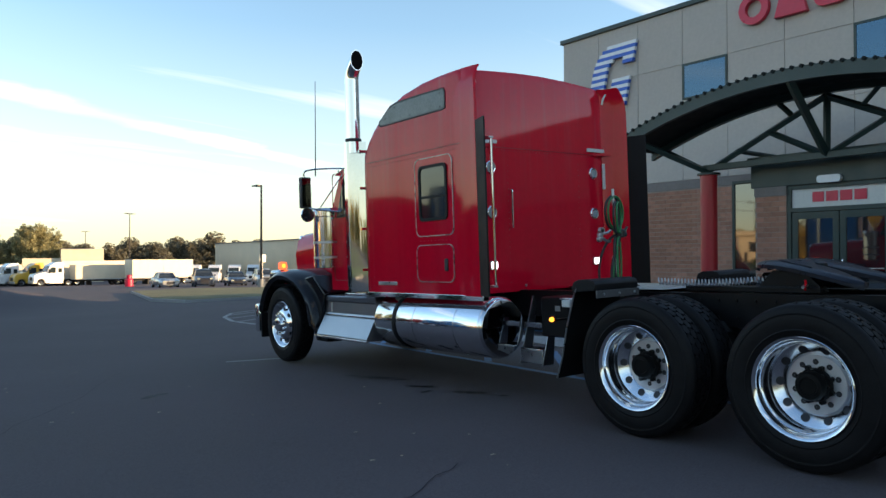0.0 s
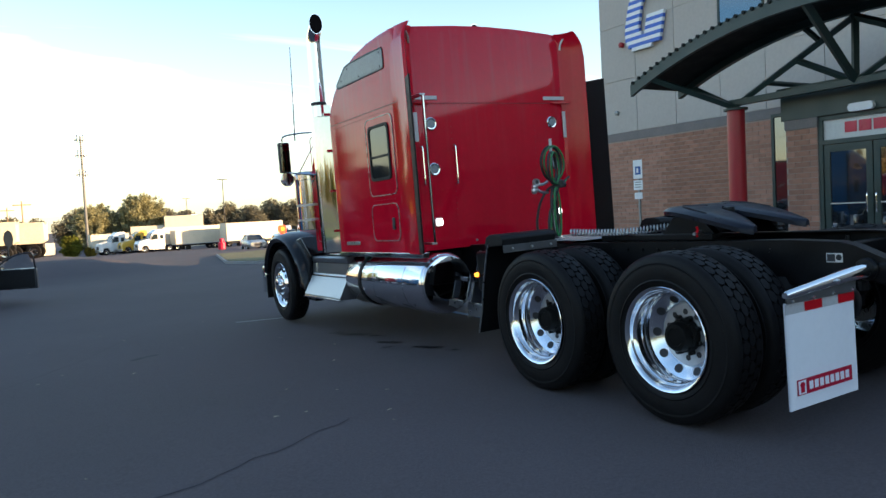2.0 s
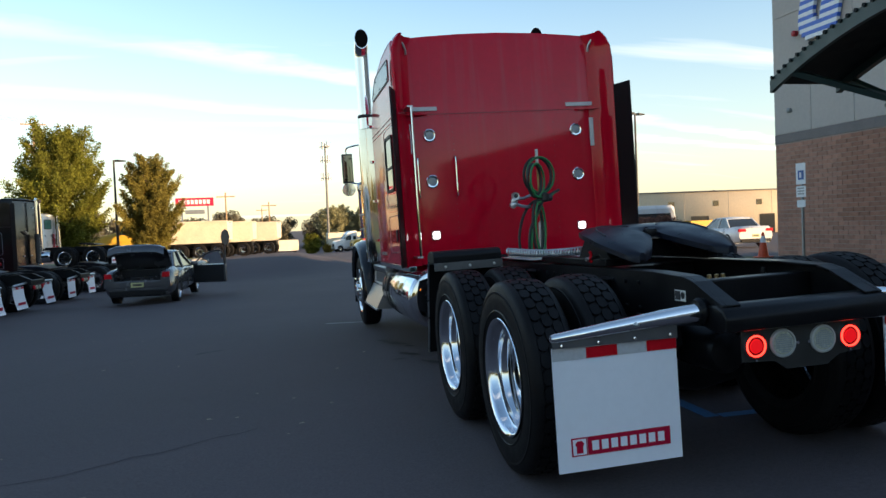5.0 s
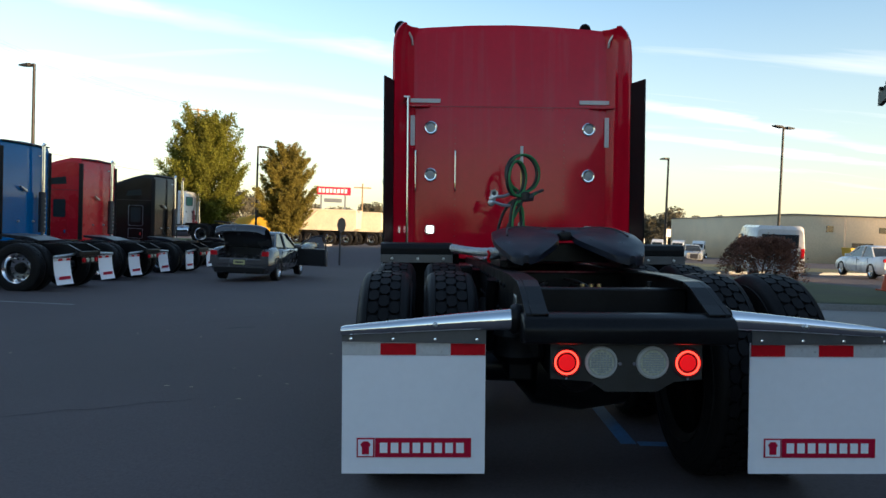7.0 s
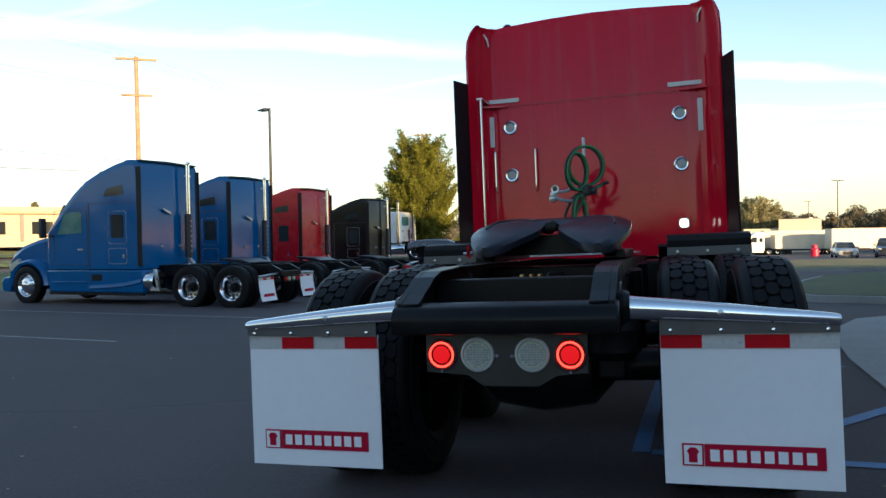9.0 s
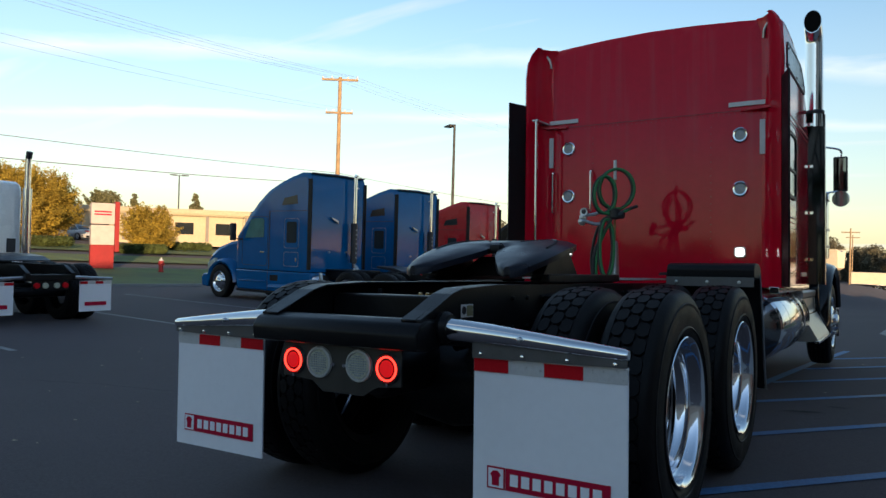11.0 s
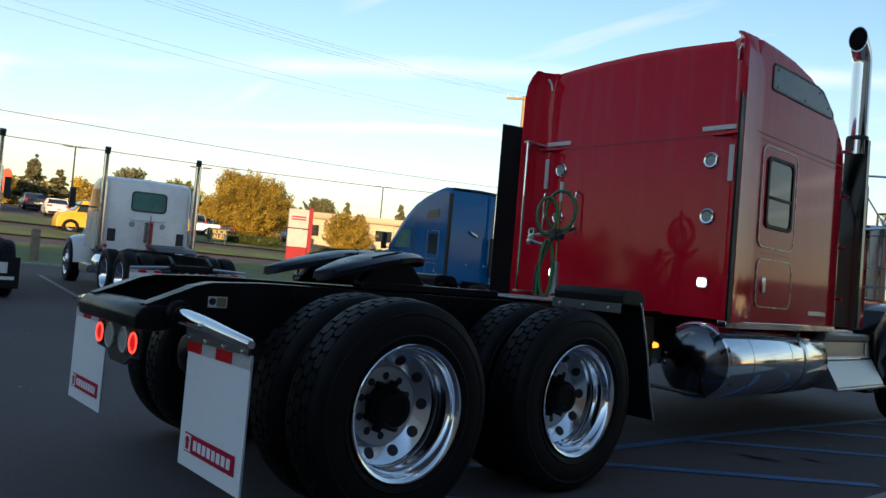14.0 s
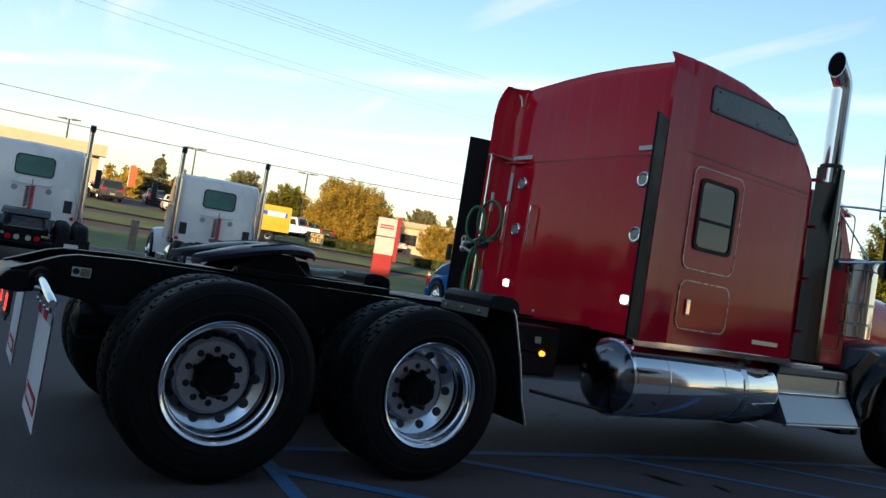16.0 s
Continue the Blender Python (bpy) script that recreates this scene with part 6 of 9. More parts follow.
# ---- row of aerodynamic sleeper tractors ----
CABGLASS = pbr("cab_glass", (0.02, 0.03, 0.035), 0.05, 0.0, 0.1, 3, spec=0.3, rvar=0.02)


# Light seen through the cab is put into this pane colour; cabs are solid.
TEALGLASS = pbr("teal_see_through_pane", (0.08, 0.20, 0.18), 0.06, 0.0, 0.15, 3, spec=0.9, rvar=0.02)


def chassis(T, length=8.7, steer=8.25, far=True, flaps=True, tilt=0.0):
    for s in (-1, 1):
        part("frame_rail", prism([(0.0, 0.80), (0.0, 0.92), (0.30, 1.06), (length, 1.0), (length, 0.74), (0.3, 0.78)], "x", s * 0.36, s * 0.43), BLACK, T)
        for yy in (1.0, 2.33):
            wheel(T, s * 1.05, yy, 0.52, s, "far")
            wheel(T, s * 0.71, yy, 0.52, s, "far_inner")
        wheel(T, s * 1.02, steer, 0.52, s, "far_steer")
        if flaps:
            f = mud_flap(T, s, False, bend=-0.10 * tilt)
            part("print_bar", box(s * 0.68, s * 1.10, 0.118 - 0.07 * tilt, 0.122 - 0.07 * tilt, 0.30, 0.37), BRANDRED, f)
            part("flap_hanger", tube([(s * 0.44, 0.12, 0.84), (s * 1.2, 0.12, 0.80)], 0.03, 8), SATIN, f)
        part("tail_lamp", lathe([(-0.02, 0.05), (0.01, 0.055)], 14, "y", Matrix.Translation((s * 0.25, 0, 0.70))), REDTAPE, T)
        part("reverse_lamp", lathe([(-0.02, 0.05), (0.01, 0.055)], 14, "y", Matrix.Translation((s * 0.10, 0, 0.70))), LENS, T)
    part("rear_crossmember", box(-0.44, 0.44, 0.0, 0.12, 0.78, 0.90, 0.02), BLACK, T)
    part("lamp_panel", box(-0.32, 0.32, 0.012, 0.03, 0.62, 0.78), BLACK, T)
    for yy in (1.0, 2.33):
        part("drive_axle", tube([(-1.0, yy, 0.52), (1.0, yy, 0.52)], 0.10, 10), BLACK, T)
    part("fifth_wheel", prism([(0.95, 1.12), (1.25, 1.20), (1.9, 1.24), (1.9, 1.18), (1.2, 1.10)], "x", -0.45, 0.45, 0.01), GREASE, T)
    part("deck", box(-0.45, 0.45, 2.6, 4.2, 1.03, 1.07), BLACK, T)


def profile_body(stations, prof, mid_y, mid_z):
    rings = []
    for x, inset, drop in stations:
        ring = []
        for y, z in prof:
            yy = y + (inset if y < mid_y else -inset) * min(1, abs(y - mid_y) / 0.6)
            zz = z - (inset if z > mid_z else 0) - drop * max(0.0, (z - mid_z) / 1.6)
            ring.append((x, yy, zz))
        rings.append(ring)
    return loft(rings)


ROWTRIM = pbr("thin_bright_trim", (0.20, 0.24, 0.30), 0.3, 0.5, 0.1, 12)


def aero_tractor(paint, m, label, tilt=0.0):
    T = root("truck_tractor", m, label, "truck", "parked row of sleeper tractors")
    chassis(T, tilt=tilt)
    prof = [(3.98, 0.98), (3.98, 2.2), (3.98, 3.75), (4.04, 3.88), (4.35, 3.90), (4.85, 3.78), (5.4, 3.60), (5.9, 3.38), (6.35, 3.06), (6.7, 2.74), (6.98, 2.45), (7.40, 2.0), (7.42, 1.5), (7.42, 0.98)]
    st = [(-1.13, 0.10, 0.05), (-1.12, 0.05, 0.02), (-1.09, 0.0, 0.0), (-0.6, 0, -0.03), (0, 0, -0.05), (0.6, 0, -0.03), (1.09, 0, 0), (1.12, 0.05, 0.02), (1.13, 0.10, 0.05)]
    body = part("sleeper_cab", profile_body(st, prof, 5.6, 2.3), paint, T, "", 40)
    hp = [(7.38, 1.05), (7.38, 1.95), (8.1, 1.86), (8.75, 1.68), (9.18, 1.43), (9.34, 1.15), (9.38, 0.75), (9.1, 0.72)]
    part("hood", profile_body([(-0.86, 0.10, 0.1), (-0.80, 0.03, 0.03), (-0.4, 0, -0.02), (0.4, 0, -0.02), (0.80, 0.03, 0.03), (0.86, 0.10, 0.1)], hp, 8.0, 1.2), paint, T, "", 45)
    part("bumper", prism([(9.05, 0.30), (9.42, 0.32), (9.46, 0.62), (9.35, 0.74), (9.05, 0.74)], "x", -1.02, 1.02, 0.05), paint, T)
    part("grille", prism([(9.32, 0.78), (9.39, 0.78), (9.29, 1.38), (9.24, 1.38)], "x", -0.42, 0.42, 0.01), CHROME, T)
    for s in (-1, 1):
        rings = []
        for k in range(11):
            a = math.radians(-4 + 184 * k / 10)
            c, sn = math.cos(a), math.sin(a)
            yo, zo, yi, zi = 8.25 + 0.82 * c, 0.52 + 0.74 * sn, 8.25 + 0.62 * c, 0.52 + 0.60 * sn
            rings.append([(s * 0.70, yo, zo + 0.08), (s * 1.05, yo, zo), (s * 1.14, (yo + yi) / 2, (zo + zi) / 2), (s * 1.10, yi, zi), (s * 0.70, yi, zi)])
        part("fender", loft(rings), paint, T, "", 50)
        part("headlamp", prism([(8.75, 1.02), (9.18, 0.88), (9.16, 1.10), (8.8, 1.28)], "x", s * 0.80, s * 0.98, 0.03), LENS, T)
        part("side_skirt", prism([(3.9, 0.34), (7.35, 0.34), (7.45, 0.96), (3.9, 0.96)], "x", s * 0.80, s * 1.12, 0.04), paint, T)
        part("skirt_edge", box(s * 1.05, s * 1.13, 3.9, 7.35, 0.27, 0.34), BLACKPL, T)
        part("step_recess", prism(rounded(5.35, 5.72, 0.66, 0.84, 0.03), "x", s * 1.118, s * 1.124), BLACKPL, T)
        part("step_ledge", box(s * 1.05, s * 1.15, 5.9, 7.2, 0.60, 0.64, 0.01), paint, T)
        part("skirt_swage", loft([[(s * 1.10, y, z0), (s * 1.155, y, z0 + 0.02), (s * 1.16, y, z0 + 0.05), (s * 1.10, y, z0 + 0.16)] for y, z0 in ((3.95, 0.60), (4.5, 0.50), (5.2, 0.44), (5.8, 0.42))]), paint, T, "", 50)
        part("skirt_gap", box(s * 1.116, s * 1.123, 5.83, 5.85, 0.36, 0.94), DARK, T)
        part("tank_end", lathe([(3.62, 0.02), (3.64, 0.26), (3.72, 0.31), (3.95, 0.31)], 24, "y", Matrix.Translation((s * 0.80, 0, 0.65))), ALU, T)
        part("side_extender", prism([(s * 1.04, 4.075), (s * 1.125, 4.075), (s * 1.135, 3.91), (s * 1.11, 3.90)], "z", 1.05, 3.70), BLACKPL, body, "black side extender")
        part("door_window", prism([(6.04, 1.98), (6.98, 1.94), (6.70, 2.50), (6.50, 2.56), (6.10, 2.56), (6.04, 2.50)], "x", s * 1.128, s * 1.137), TEALGLASS, body)
        part("sleeper_window", prism(rounded(4.52, 4.97, 1.82, 2.45, 0.06), "x", s * 1.131, s * 1.139), CABGLASS, body)
        part("window_trim", rim_of(rounded(4.42, 5.08, 1.66, 2.55, 0.08), "x", s * 1.13, s * 1.138, 0.014), ROWTRIM if paint is not REDROW else paint, body)
        part("upper_window", prism([(4.50, 2.98), (5.22, 2.94), (5.10, 3.16), (4.53, 3.24)], "x", s * 1.128, s * 1.137), CABGLASS, body)
        part("luggage_door", rim_of(rounded(4.42, 5.08, 1.12, 1.55, 0.06), "x", s * 1.131, s * 1.138, 0.015), ROWTRIM if paint is not REDROW else paint, body)
        part("door_gap", rim_of(rounded(5.85, 7.1, 1.1, 2.62, 0.1), "x", s * 1.131, s * 1.136, 0.012), DARK, body)
        part("latch", box(s * 1.136, s * 1.146, 4.50, 4.56, 1.27, 1.38), CHROME, body)
        part("roof_seam", box(s * 1.130, s * 1.136, 4.08, 5.78, 2.765, 2.78), DARK, body)
        part("cab_seam", box(s * 1.130, s * 1.137, 5.76, 5.80, 1.0, 2.78), DARK, body)
        part("door_handle", box(s * 1.135, s * 1.15, 6.0, 6.2, 1.50, 1.54, 0.004), CHROME, body)
        mr = part("mirror", box(s * 1.32, s * 1.50, 7.15, 7.27, 1.85, 2.40, 0.03), DARK, T)
        part("mirror_arm", tube([(s * 1.12, 7.1, 1.9), (s * 1.36, 7.2, 1.92)], 0.02, 6), DARK, mr)
        part("rear_rib", box(s * 1.06, s * 1.12, 3.95, 3.99, 1.1, 3.68), DARK, body)
        part("cab_fitting", lathe([(3.93, 0.03), (3.98, 0.035)], 10, "y", Matrix.Translation((s * 0.35, 0, 1.58))), LAMPGREY, body)
        part("step_bracket", prism([(3.42, 0.46), (3.50, 0.46), (3.60, 0.98), (3.54, 0.98)], "x", s * 0.98, s * 1.06, 0.006), SATIN, T, "pale metal step bracket")
        part("cab_step", box(s * 0.80, s * 1.08, 3.38, 3.70, 0.40, 0.46, 0.006), SATIN, T)
    part("windscreen", prism([(6.90, 2.75), (7.39, 2.04), (7.42, 2.06), (6.93, 2.78)], "x", -0.95, 0.95), CABGLASS, body)
    part("grab_handle", prism([(-0.35, 2.62), (-0.05, 2.52), (-0.05, 2.44), (-0.30, 2.55)], "y", 3.88, 3.95, 0.01), SATIN, body, "metal handle on the rear wall")
    stx = part("exhaust_pipe", tube([(0.50, 3.78, 1.10), (0.50, 3.78, 2.5), (0.50, 3.78, 3.85), (0.52, 3.74, 3.95)], 0.065, 14), CHROME, T, "chrome stack behind the cab")
    part("heat_guard", lathe([(1.25, 0.085), (1.27, 0.10), (2.45, 0.10), (2.47, 0.085)], 18, "z", Matrix.Translation((0.50, 3.78, 0))), DARK, stx)
    for k in range(7):
        part("guard_slot", box(0.475, 0.525, 3.672, 3.682, 1.40 + 0.14 * k, 1.45 + 0.14 * k), LAMPGREY, stx)
    part("elbow", tube(curve_pts([(0.50, 3.78, 1.20), (0.58, 3.7, 1.08), (0.40, 3.63, 1.02), (0.25, 3.58, 1.0)], 4), 0.06, 10), SATIN, stx)
    for k in range(7):
        part("ladder_rung", box(0.80, 0.97, 3.9, 3.93, 1.35 + 0.32 * k, 1.385 + 0.32 * k), paint, body)
    part("rear_reflector", box(0.60, 0.85, 3.965, 3.978, 3.55, 3.59), WHITESIGN, body)
    part("roof_lip", box(-1.05, 1.05, 3.92, 4.04, 3.85, 3.89, 0.01), DARK, body)
    return T


BLUEROW = pbr("blue_paint", (0.003, 0.096, 0.270), 0.08, 0.0, 0.05, 2, coat=0.2, spec=0.28)
REDROW = pbr("bright_red_paint", (0.46, 0.008, 0.018), 0.28, 0.0, 0.05, 2, coat=0.2, spec=0.25)
BLACKROW = pbr("black_row_paint", (0.008, 0.008, 0.009), 0.16, 0.0, 0.05, 2, spec=0.24)
WHITEROW = pbr("white_paint", (0.72, 0.72, 0.72), 0.3, 0.0, 0.03, 2, coat=0.6)


def on_ground(x, y, turn, dz=0.0):
    return pose(x, y, ground_z(x, y) + dz, 0, 0, turn)


aero_tractor(BLUEROW, on_ground(-8.64, 14.3, 84), "glossy blue aerodynamic sleeper tractor parked at the end of the row", 1.0)
aero_tractor(BLUEROW, on_ground(-8.82, 18.8, 84), "glossy blue aerodynamic sleeper tractor parked in the row", 1.0)
aero_tractor(REDROW, on_ground(-8.78, 23.6, 84), "bright red aerodynamic sleeper tractor parked in the row", 0.2)
aero_tractor(BLACKROW, on_ground(-8.55, 29.8, 84), "black aerodynamic sleeper tractor parked in the row", 0.1)


# ---- white day-cab tractors ----
def day_cab(m, label, dark_flaps=False):
    T = root("day_cab_tractor", m, label, "truck", "white day-cab tractors")
    chassis(T, length=6.9, steer=6.55, flaps=not dark_flaps)
    chassis_parts = set(T.children)
    if dark_flaps:
        for s in (-1, 1):
            f = part("mud_flap", box(s * 0.58, s * 1.2, 0.12, 0.13, 0.2, 0.78), BLACKPL, T, "black mud flap")
            part("pale_mark", box(s * 0.74, s * 1.0, 0.112, 0.118, 0.48, 0.68), STICKER, f)
            part("text_bar", box(s * 0.66, s * 1.12, 0.112, 0.118, 0.36, 0.42), STICKER, f)
    prof = [(4.95, 1.0), (4.95, 2.55), (5.0, 2.70), (5.15, 2.76), (5.9, 2.74), (6.2, 2.66), (6.35, 2.5), (6.75, 1.9), (6.76, 1.0)]
    st = [(-1.02, 0.10, 0.03), (-1.01, 0.04, 0.0), (-0.96, 0, 0), (0, 0, -0.04), (0.96, 0, 0), (1.01, 0.04, 0), (1.02, 0.10, 0.03)]
    cab_ = part("cab", profile_body(st, prof, 5.7, 1.8), WHITEROW, T, "", 40)
    part("hood", profile_body([(-0.72, 0.1, 0.1), (-0.66, 0.03, 0.03), (0, 0, -0.05), (0.66, 0.03, 0.03), (0.72, 0.1, 0.1)], [(6.7, 1.0), (6.7, 1.85), (7.6, 1.72), (8.5, 1.5), (8.7, 1.2), (8.7, 0.6)], 7.5, 1.1), WHITEROW, T, "", 45)
    part("rear_window", prism(rounded(-0.40, 0.40, 2.0, 2.45, 0.09), "y", 4.935, 4.952), TEALGLASS, cab_, "green-tinted rear window, light through it put in its colour")
    part("window_seal", rim_of(rounded(-0.42, 0.42, 1.98, 2.47, 0.1), "y", 4.928, 4.95, 0.03), DARK, cab_)
    part("grab_rail", tube([(-0.42, 4.93, 1.82), (-0.40, 4.88, 1.78), (0.40, 4.88, 1.78), (0.42, 4.93, 1.82)], 0.014, 8), WHITEROW, cab_)
    for s in (-1, 1):
        part("vent", box(s * 0.72, s * 0.90, 4.935, 4.952, 1.22, 1.52, 0.004), DARK, cab_)
        part("rear_lamp", lathe([(4.93, 0.06), (4.95, 0.065)], 16, "y", Matrix.Translation((s * 0.36, 0, 1.66))), LAMPGREY, cab_)
        part("reflector", lathe([(4.90, 0.04), (4.95, 0.045)], 12, "y", Matrix.Translation((s * 0.93, 0, 1.10))), REDTAPE, cab_)
        stx = part("exhaust_pipe", tube([(s * 1.08, 4.86, 0.95), (s * 1.08, 4.86, 2.4), (s * 1.08, 4.86, 3.28), (s * 1.08, 4.82, 3.40)], 0.06, 12), CHROME, T, "tall chrome stack")
        part("stack_tip", lathe([(0, 0.066), (0.15, 0.066)], 12, "z", pose(s * 1.08, 4.85, 3.27, 18, 0, 0)), DARK, stx)
        part("stack_guard", lathe([(0.98, 0.09), (2.62, 0.09)], 14, "z", Matrix.Translation((s * 1.08, 4.86, 0))), ALU, stx)
        part("fuel_tank", lathe([(4.5, 0.02), (4.52, 0.26), (4.6, 0.3), (5.44, 0.3), (5.48, 0.2)], 24, "y", Matrix.Translation((s * 0.80, 0, 0.64))), CHROME, T)
        part("step", box(s * 0.7, s * 1.16, 5.5, 6.4, 0.40, 0.62, 0.03), SATIN, T)
        rings = []
        for k in range(11):
            a = math.radians(0 + 178 * k / 10)
            c, sn = math.cos(a), math.sin(a)
            yo, zo, yi, zi = 8.0 + 0.76 * c, 0.52 + 0.72 * sn, 8.0 + 0.62 * c, 0.52 + 0.60 * sn
            rings.append([(s * 0.62, yo, zo + 0.06), (s * 1.02, yo, zo), (s * 1.12, (yo + yi) / 2, (zo + zi) / 2), (s * 1.08, yi, zi), (s * 0.62, yi, zi)])
        part("fender", loft(rings), WHITEROW, T, "", 50)
        mr = part("mirror", box(s * 1.38, s * 1.52, 6.30, 6.42, 1.95, 2.45, 0.02), DARK, T)
        part("mirror_arm", tube([(s * 1.0, 6.3, 2.0), (s * 1.42, 6.36, 2.02)], 0.02, 6), DARK, mr)
        part("side_window", prism(rounded(5.45, 6.25, 1.9, 2.45, 0.08), "x", s * 1.018, s * 1.027), CABGLASS, cab_)
    part("windscreen", prism([(6.38, 2.48), (6.76, 1.92), (6.79, 1.94), (6.41, 2.50)], "x", -0.9, 0.9), CABGLASS, cab_)
    coil_ = [(0.02 + 0.05 * math.cos(k * 0.8), 4.70 + 0.05 * math.sin(k * 0.8), 1.75 - 0.007 * k) for k in range(100)]
    part("coiled_line", tube(coil_, 0.014, 6), REDTAPE, T, "coiled red air line")
    part("coiled_line", tube([(p[0] - 0.10, p[1], p[2] - 0.02) for p in coil_[:70]], 0.012, 6), BLACKHOSE, T)
    part("line_pole", tube([(0.0, 4.7, 1.05), (0.0, 4.7, 1.9)], 0.015, 6), STEELPOST, T)
    # the cab stands well back over a short wheelbase
    for ob in T.children:
        if ob not in chassis_parts and not ob.name.startswith("mud_flap"):
            ob.matrix_basis = Matrix.Translation((0, -1.45, 0)) @ ob.matrix_basis
    return T


day_cab(on_ground(-10.95, 5.02, 86), "white day-cab tractor with twin chrome stacks on the lot")
day_cab(on_ground(-11.4, 0.75, 86), "white day-cab tractor with black flaps on the lot", True)


# ---- cars ----
CARGLASS = pbr("car_glass", (0.02, 0.025, 0.028), 0.05, 0.0, 0.1, 3, spec=0.9, rvar=0.02)
CARTYRE = to_mesh("tyre", lathe([(-0.10, 0.21), (-0.11, 0.28), (-0.09, 0.325), (0.09, 0.325), (0.11, 0.28), (0.10, 0.21)], 28, "x", None, False), RUBBER)
CARRIM = bmesh.new()
add_lathe(CARRIM, [(0.09, 0.215), (0.10, 0.21), (0.06, 0.19), (0.05, 0.05), (0.075, 0.045), (0.078, 0.001)], 24)
CARRIM = to_mesh("rim", CARRIM, ALU)
CARSPOKE = to_mesh("spoke", box(0.055, 0.078, -0.02, 0.02, 0.04, 0.20, 0.006), SATIN)
GREYCAR = pbr("grey_metallic_paint", (0.085, 0.087, 0.098), 0.24, 0.5, 0.05, 3, coat=0.5)
WHITECAR = pbr("white_car_paint", (0.66, 0.66, 0.66), 0.3, 0.0, 0.03, 3, coat=0.5)
SILVERCAR = pbr("silver_car_paint", (0.38, 0.39, 0.40), 0.3, 0.5, 0.04, 3, coat=0.5)
DARKCAR = pbr("dark_blue_car_paint", (0.025, 0.035, 0.06), 0.3, 0.2, 0.05, 3, coat=0.5)
REDCAR = pbr("dark_red_car_paint", (0.22, 0.015, 0.02), 0.3, 0.2, 0.05, 3, coat=0.5)
DARKDOOR = pbr("dark_door_skin", (0.05, 0.055, 0.065), 0.3, 0.3, 0.05, 3, coat=0.4)
LINER = pbr("boot_lining", (0.012, 0.012, 0.013), 0.9, 0.0, 0.2, 20)
PLATEY = pbr("pale_yellow_plate", (0.48, 0.45, 0.20), 0.5, 0.0, 0.05, 20)

SEDAN = dict(L=4.9, W=0.93, belt=0.93, roof=1.46, boot=1.02, cab=(0.95, 1.55, 2.75, 3.55), wheels=(1.0, 3.85), nose=0.70)
SUV = dict(L=4.7, W=0.94, belt=1.10, roof=1.72, boot=1.12, cab=(0.12, 0.42, 2.75, 3.55), wheels=(0.95, 3.70), nose=0.92)


CLEARGLASS = glass("clear_door_glass", (0.85, 0.9, 0.9))
YELLOWPRINT = pbr("yellow_print", (0.62, 0.42, 0.06), 0.5, 0.0, 0.05, 20)
BARKPOST = pbr("grey_post_wood", (0.20, 0.16, 0.12), 0.9, 0.0, 0.2, 6, bump=0.3, bscale=20)


def pickup(m):
    P = root("pickup", m, "white crew-cab pickup parked on the bank", "pickup")
    rows = []
    for y, top, w in ((0, 0.98, 0.90), (0.1, 1.05, 0.93), (1.9, 1.05, 0.95), (1.95, 1.06, 0.95), (4.1, 1.10, 0.95), (5.2, 1.02, 0.93), (5.4, 0.8, 0.86)):
        rows.append([(-w, y, 0.42), (-w, y, top * 0.8), (-w * 0.95, y, top), (w * 0.95, y, top), (w, y, top * 0.8), (w, y, 0.42)])
    part("body", loft(rows), WHITECAR, P, "", 40)
    cabr = [[(-0.88, y0, 1.05), (-0.72, y1, 1.75), (0.72, y1, 1.75), (0.88, y0, 1.05)] for y0, y1 in ((1.95, 2.15), (4.3, 3.55))]
    part("cab", loft(cabr), WHITECAR, P, "", 30)
    for s in (-1, 1):
        part("side_window", prism([(2.15, 1.12), (4.0, 1.12), (3.5, 1.62), (2.3, 1.62)], "x", s * 0.80, s * 0.865), CARGLASS, P)
        for y in (1.0, 4.45):
            wh = new("wheel")
            wh.parent = P
            wh.matrix_basis = pose(s * 0.86, y, 0.36, 0, 0, 0 if s > 0 else 180)
            part("tyre", CARTYRE, None, wh)
            part("rim", CARRIM, None, wh)
    part("windscreen", prism([(4.30, 1.12), (3.62, 1.70), (3.66, 1.72), (4.34, 1.14)], "x", -0.70, 0.70), CARGLASS, P)
    return P


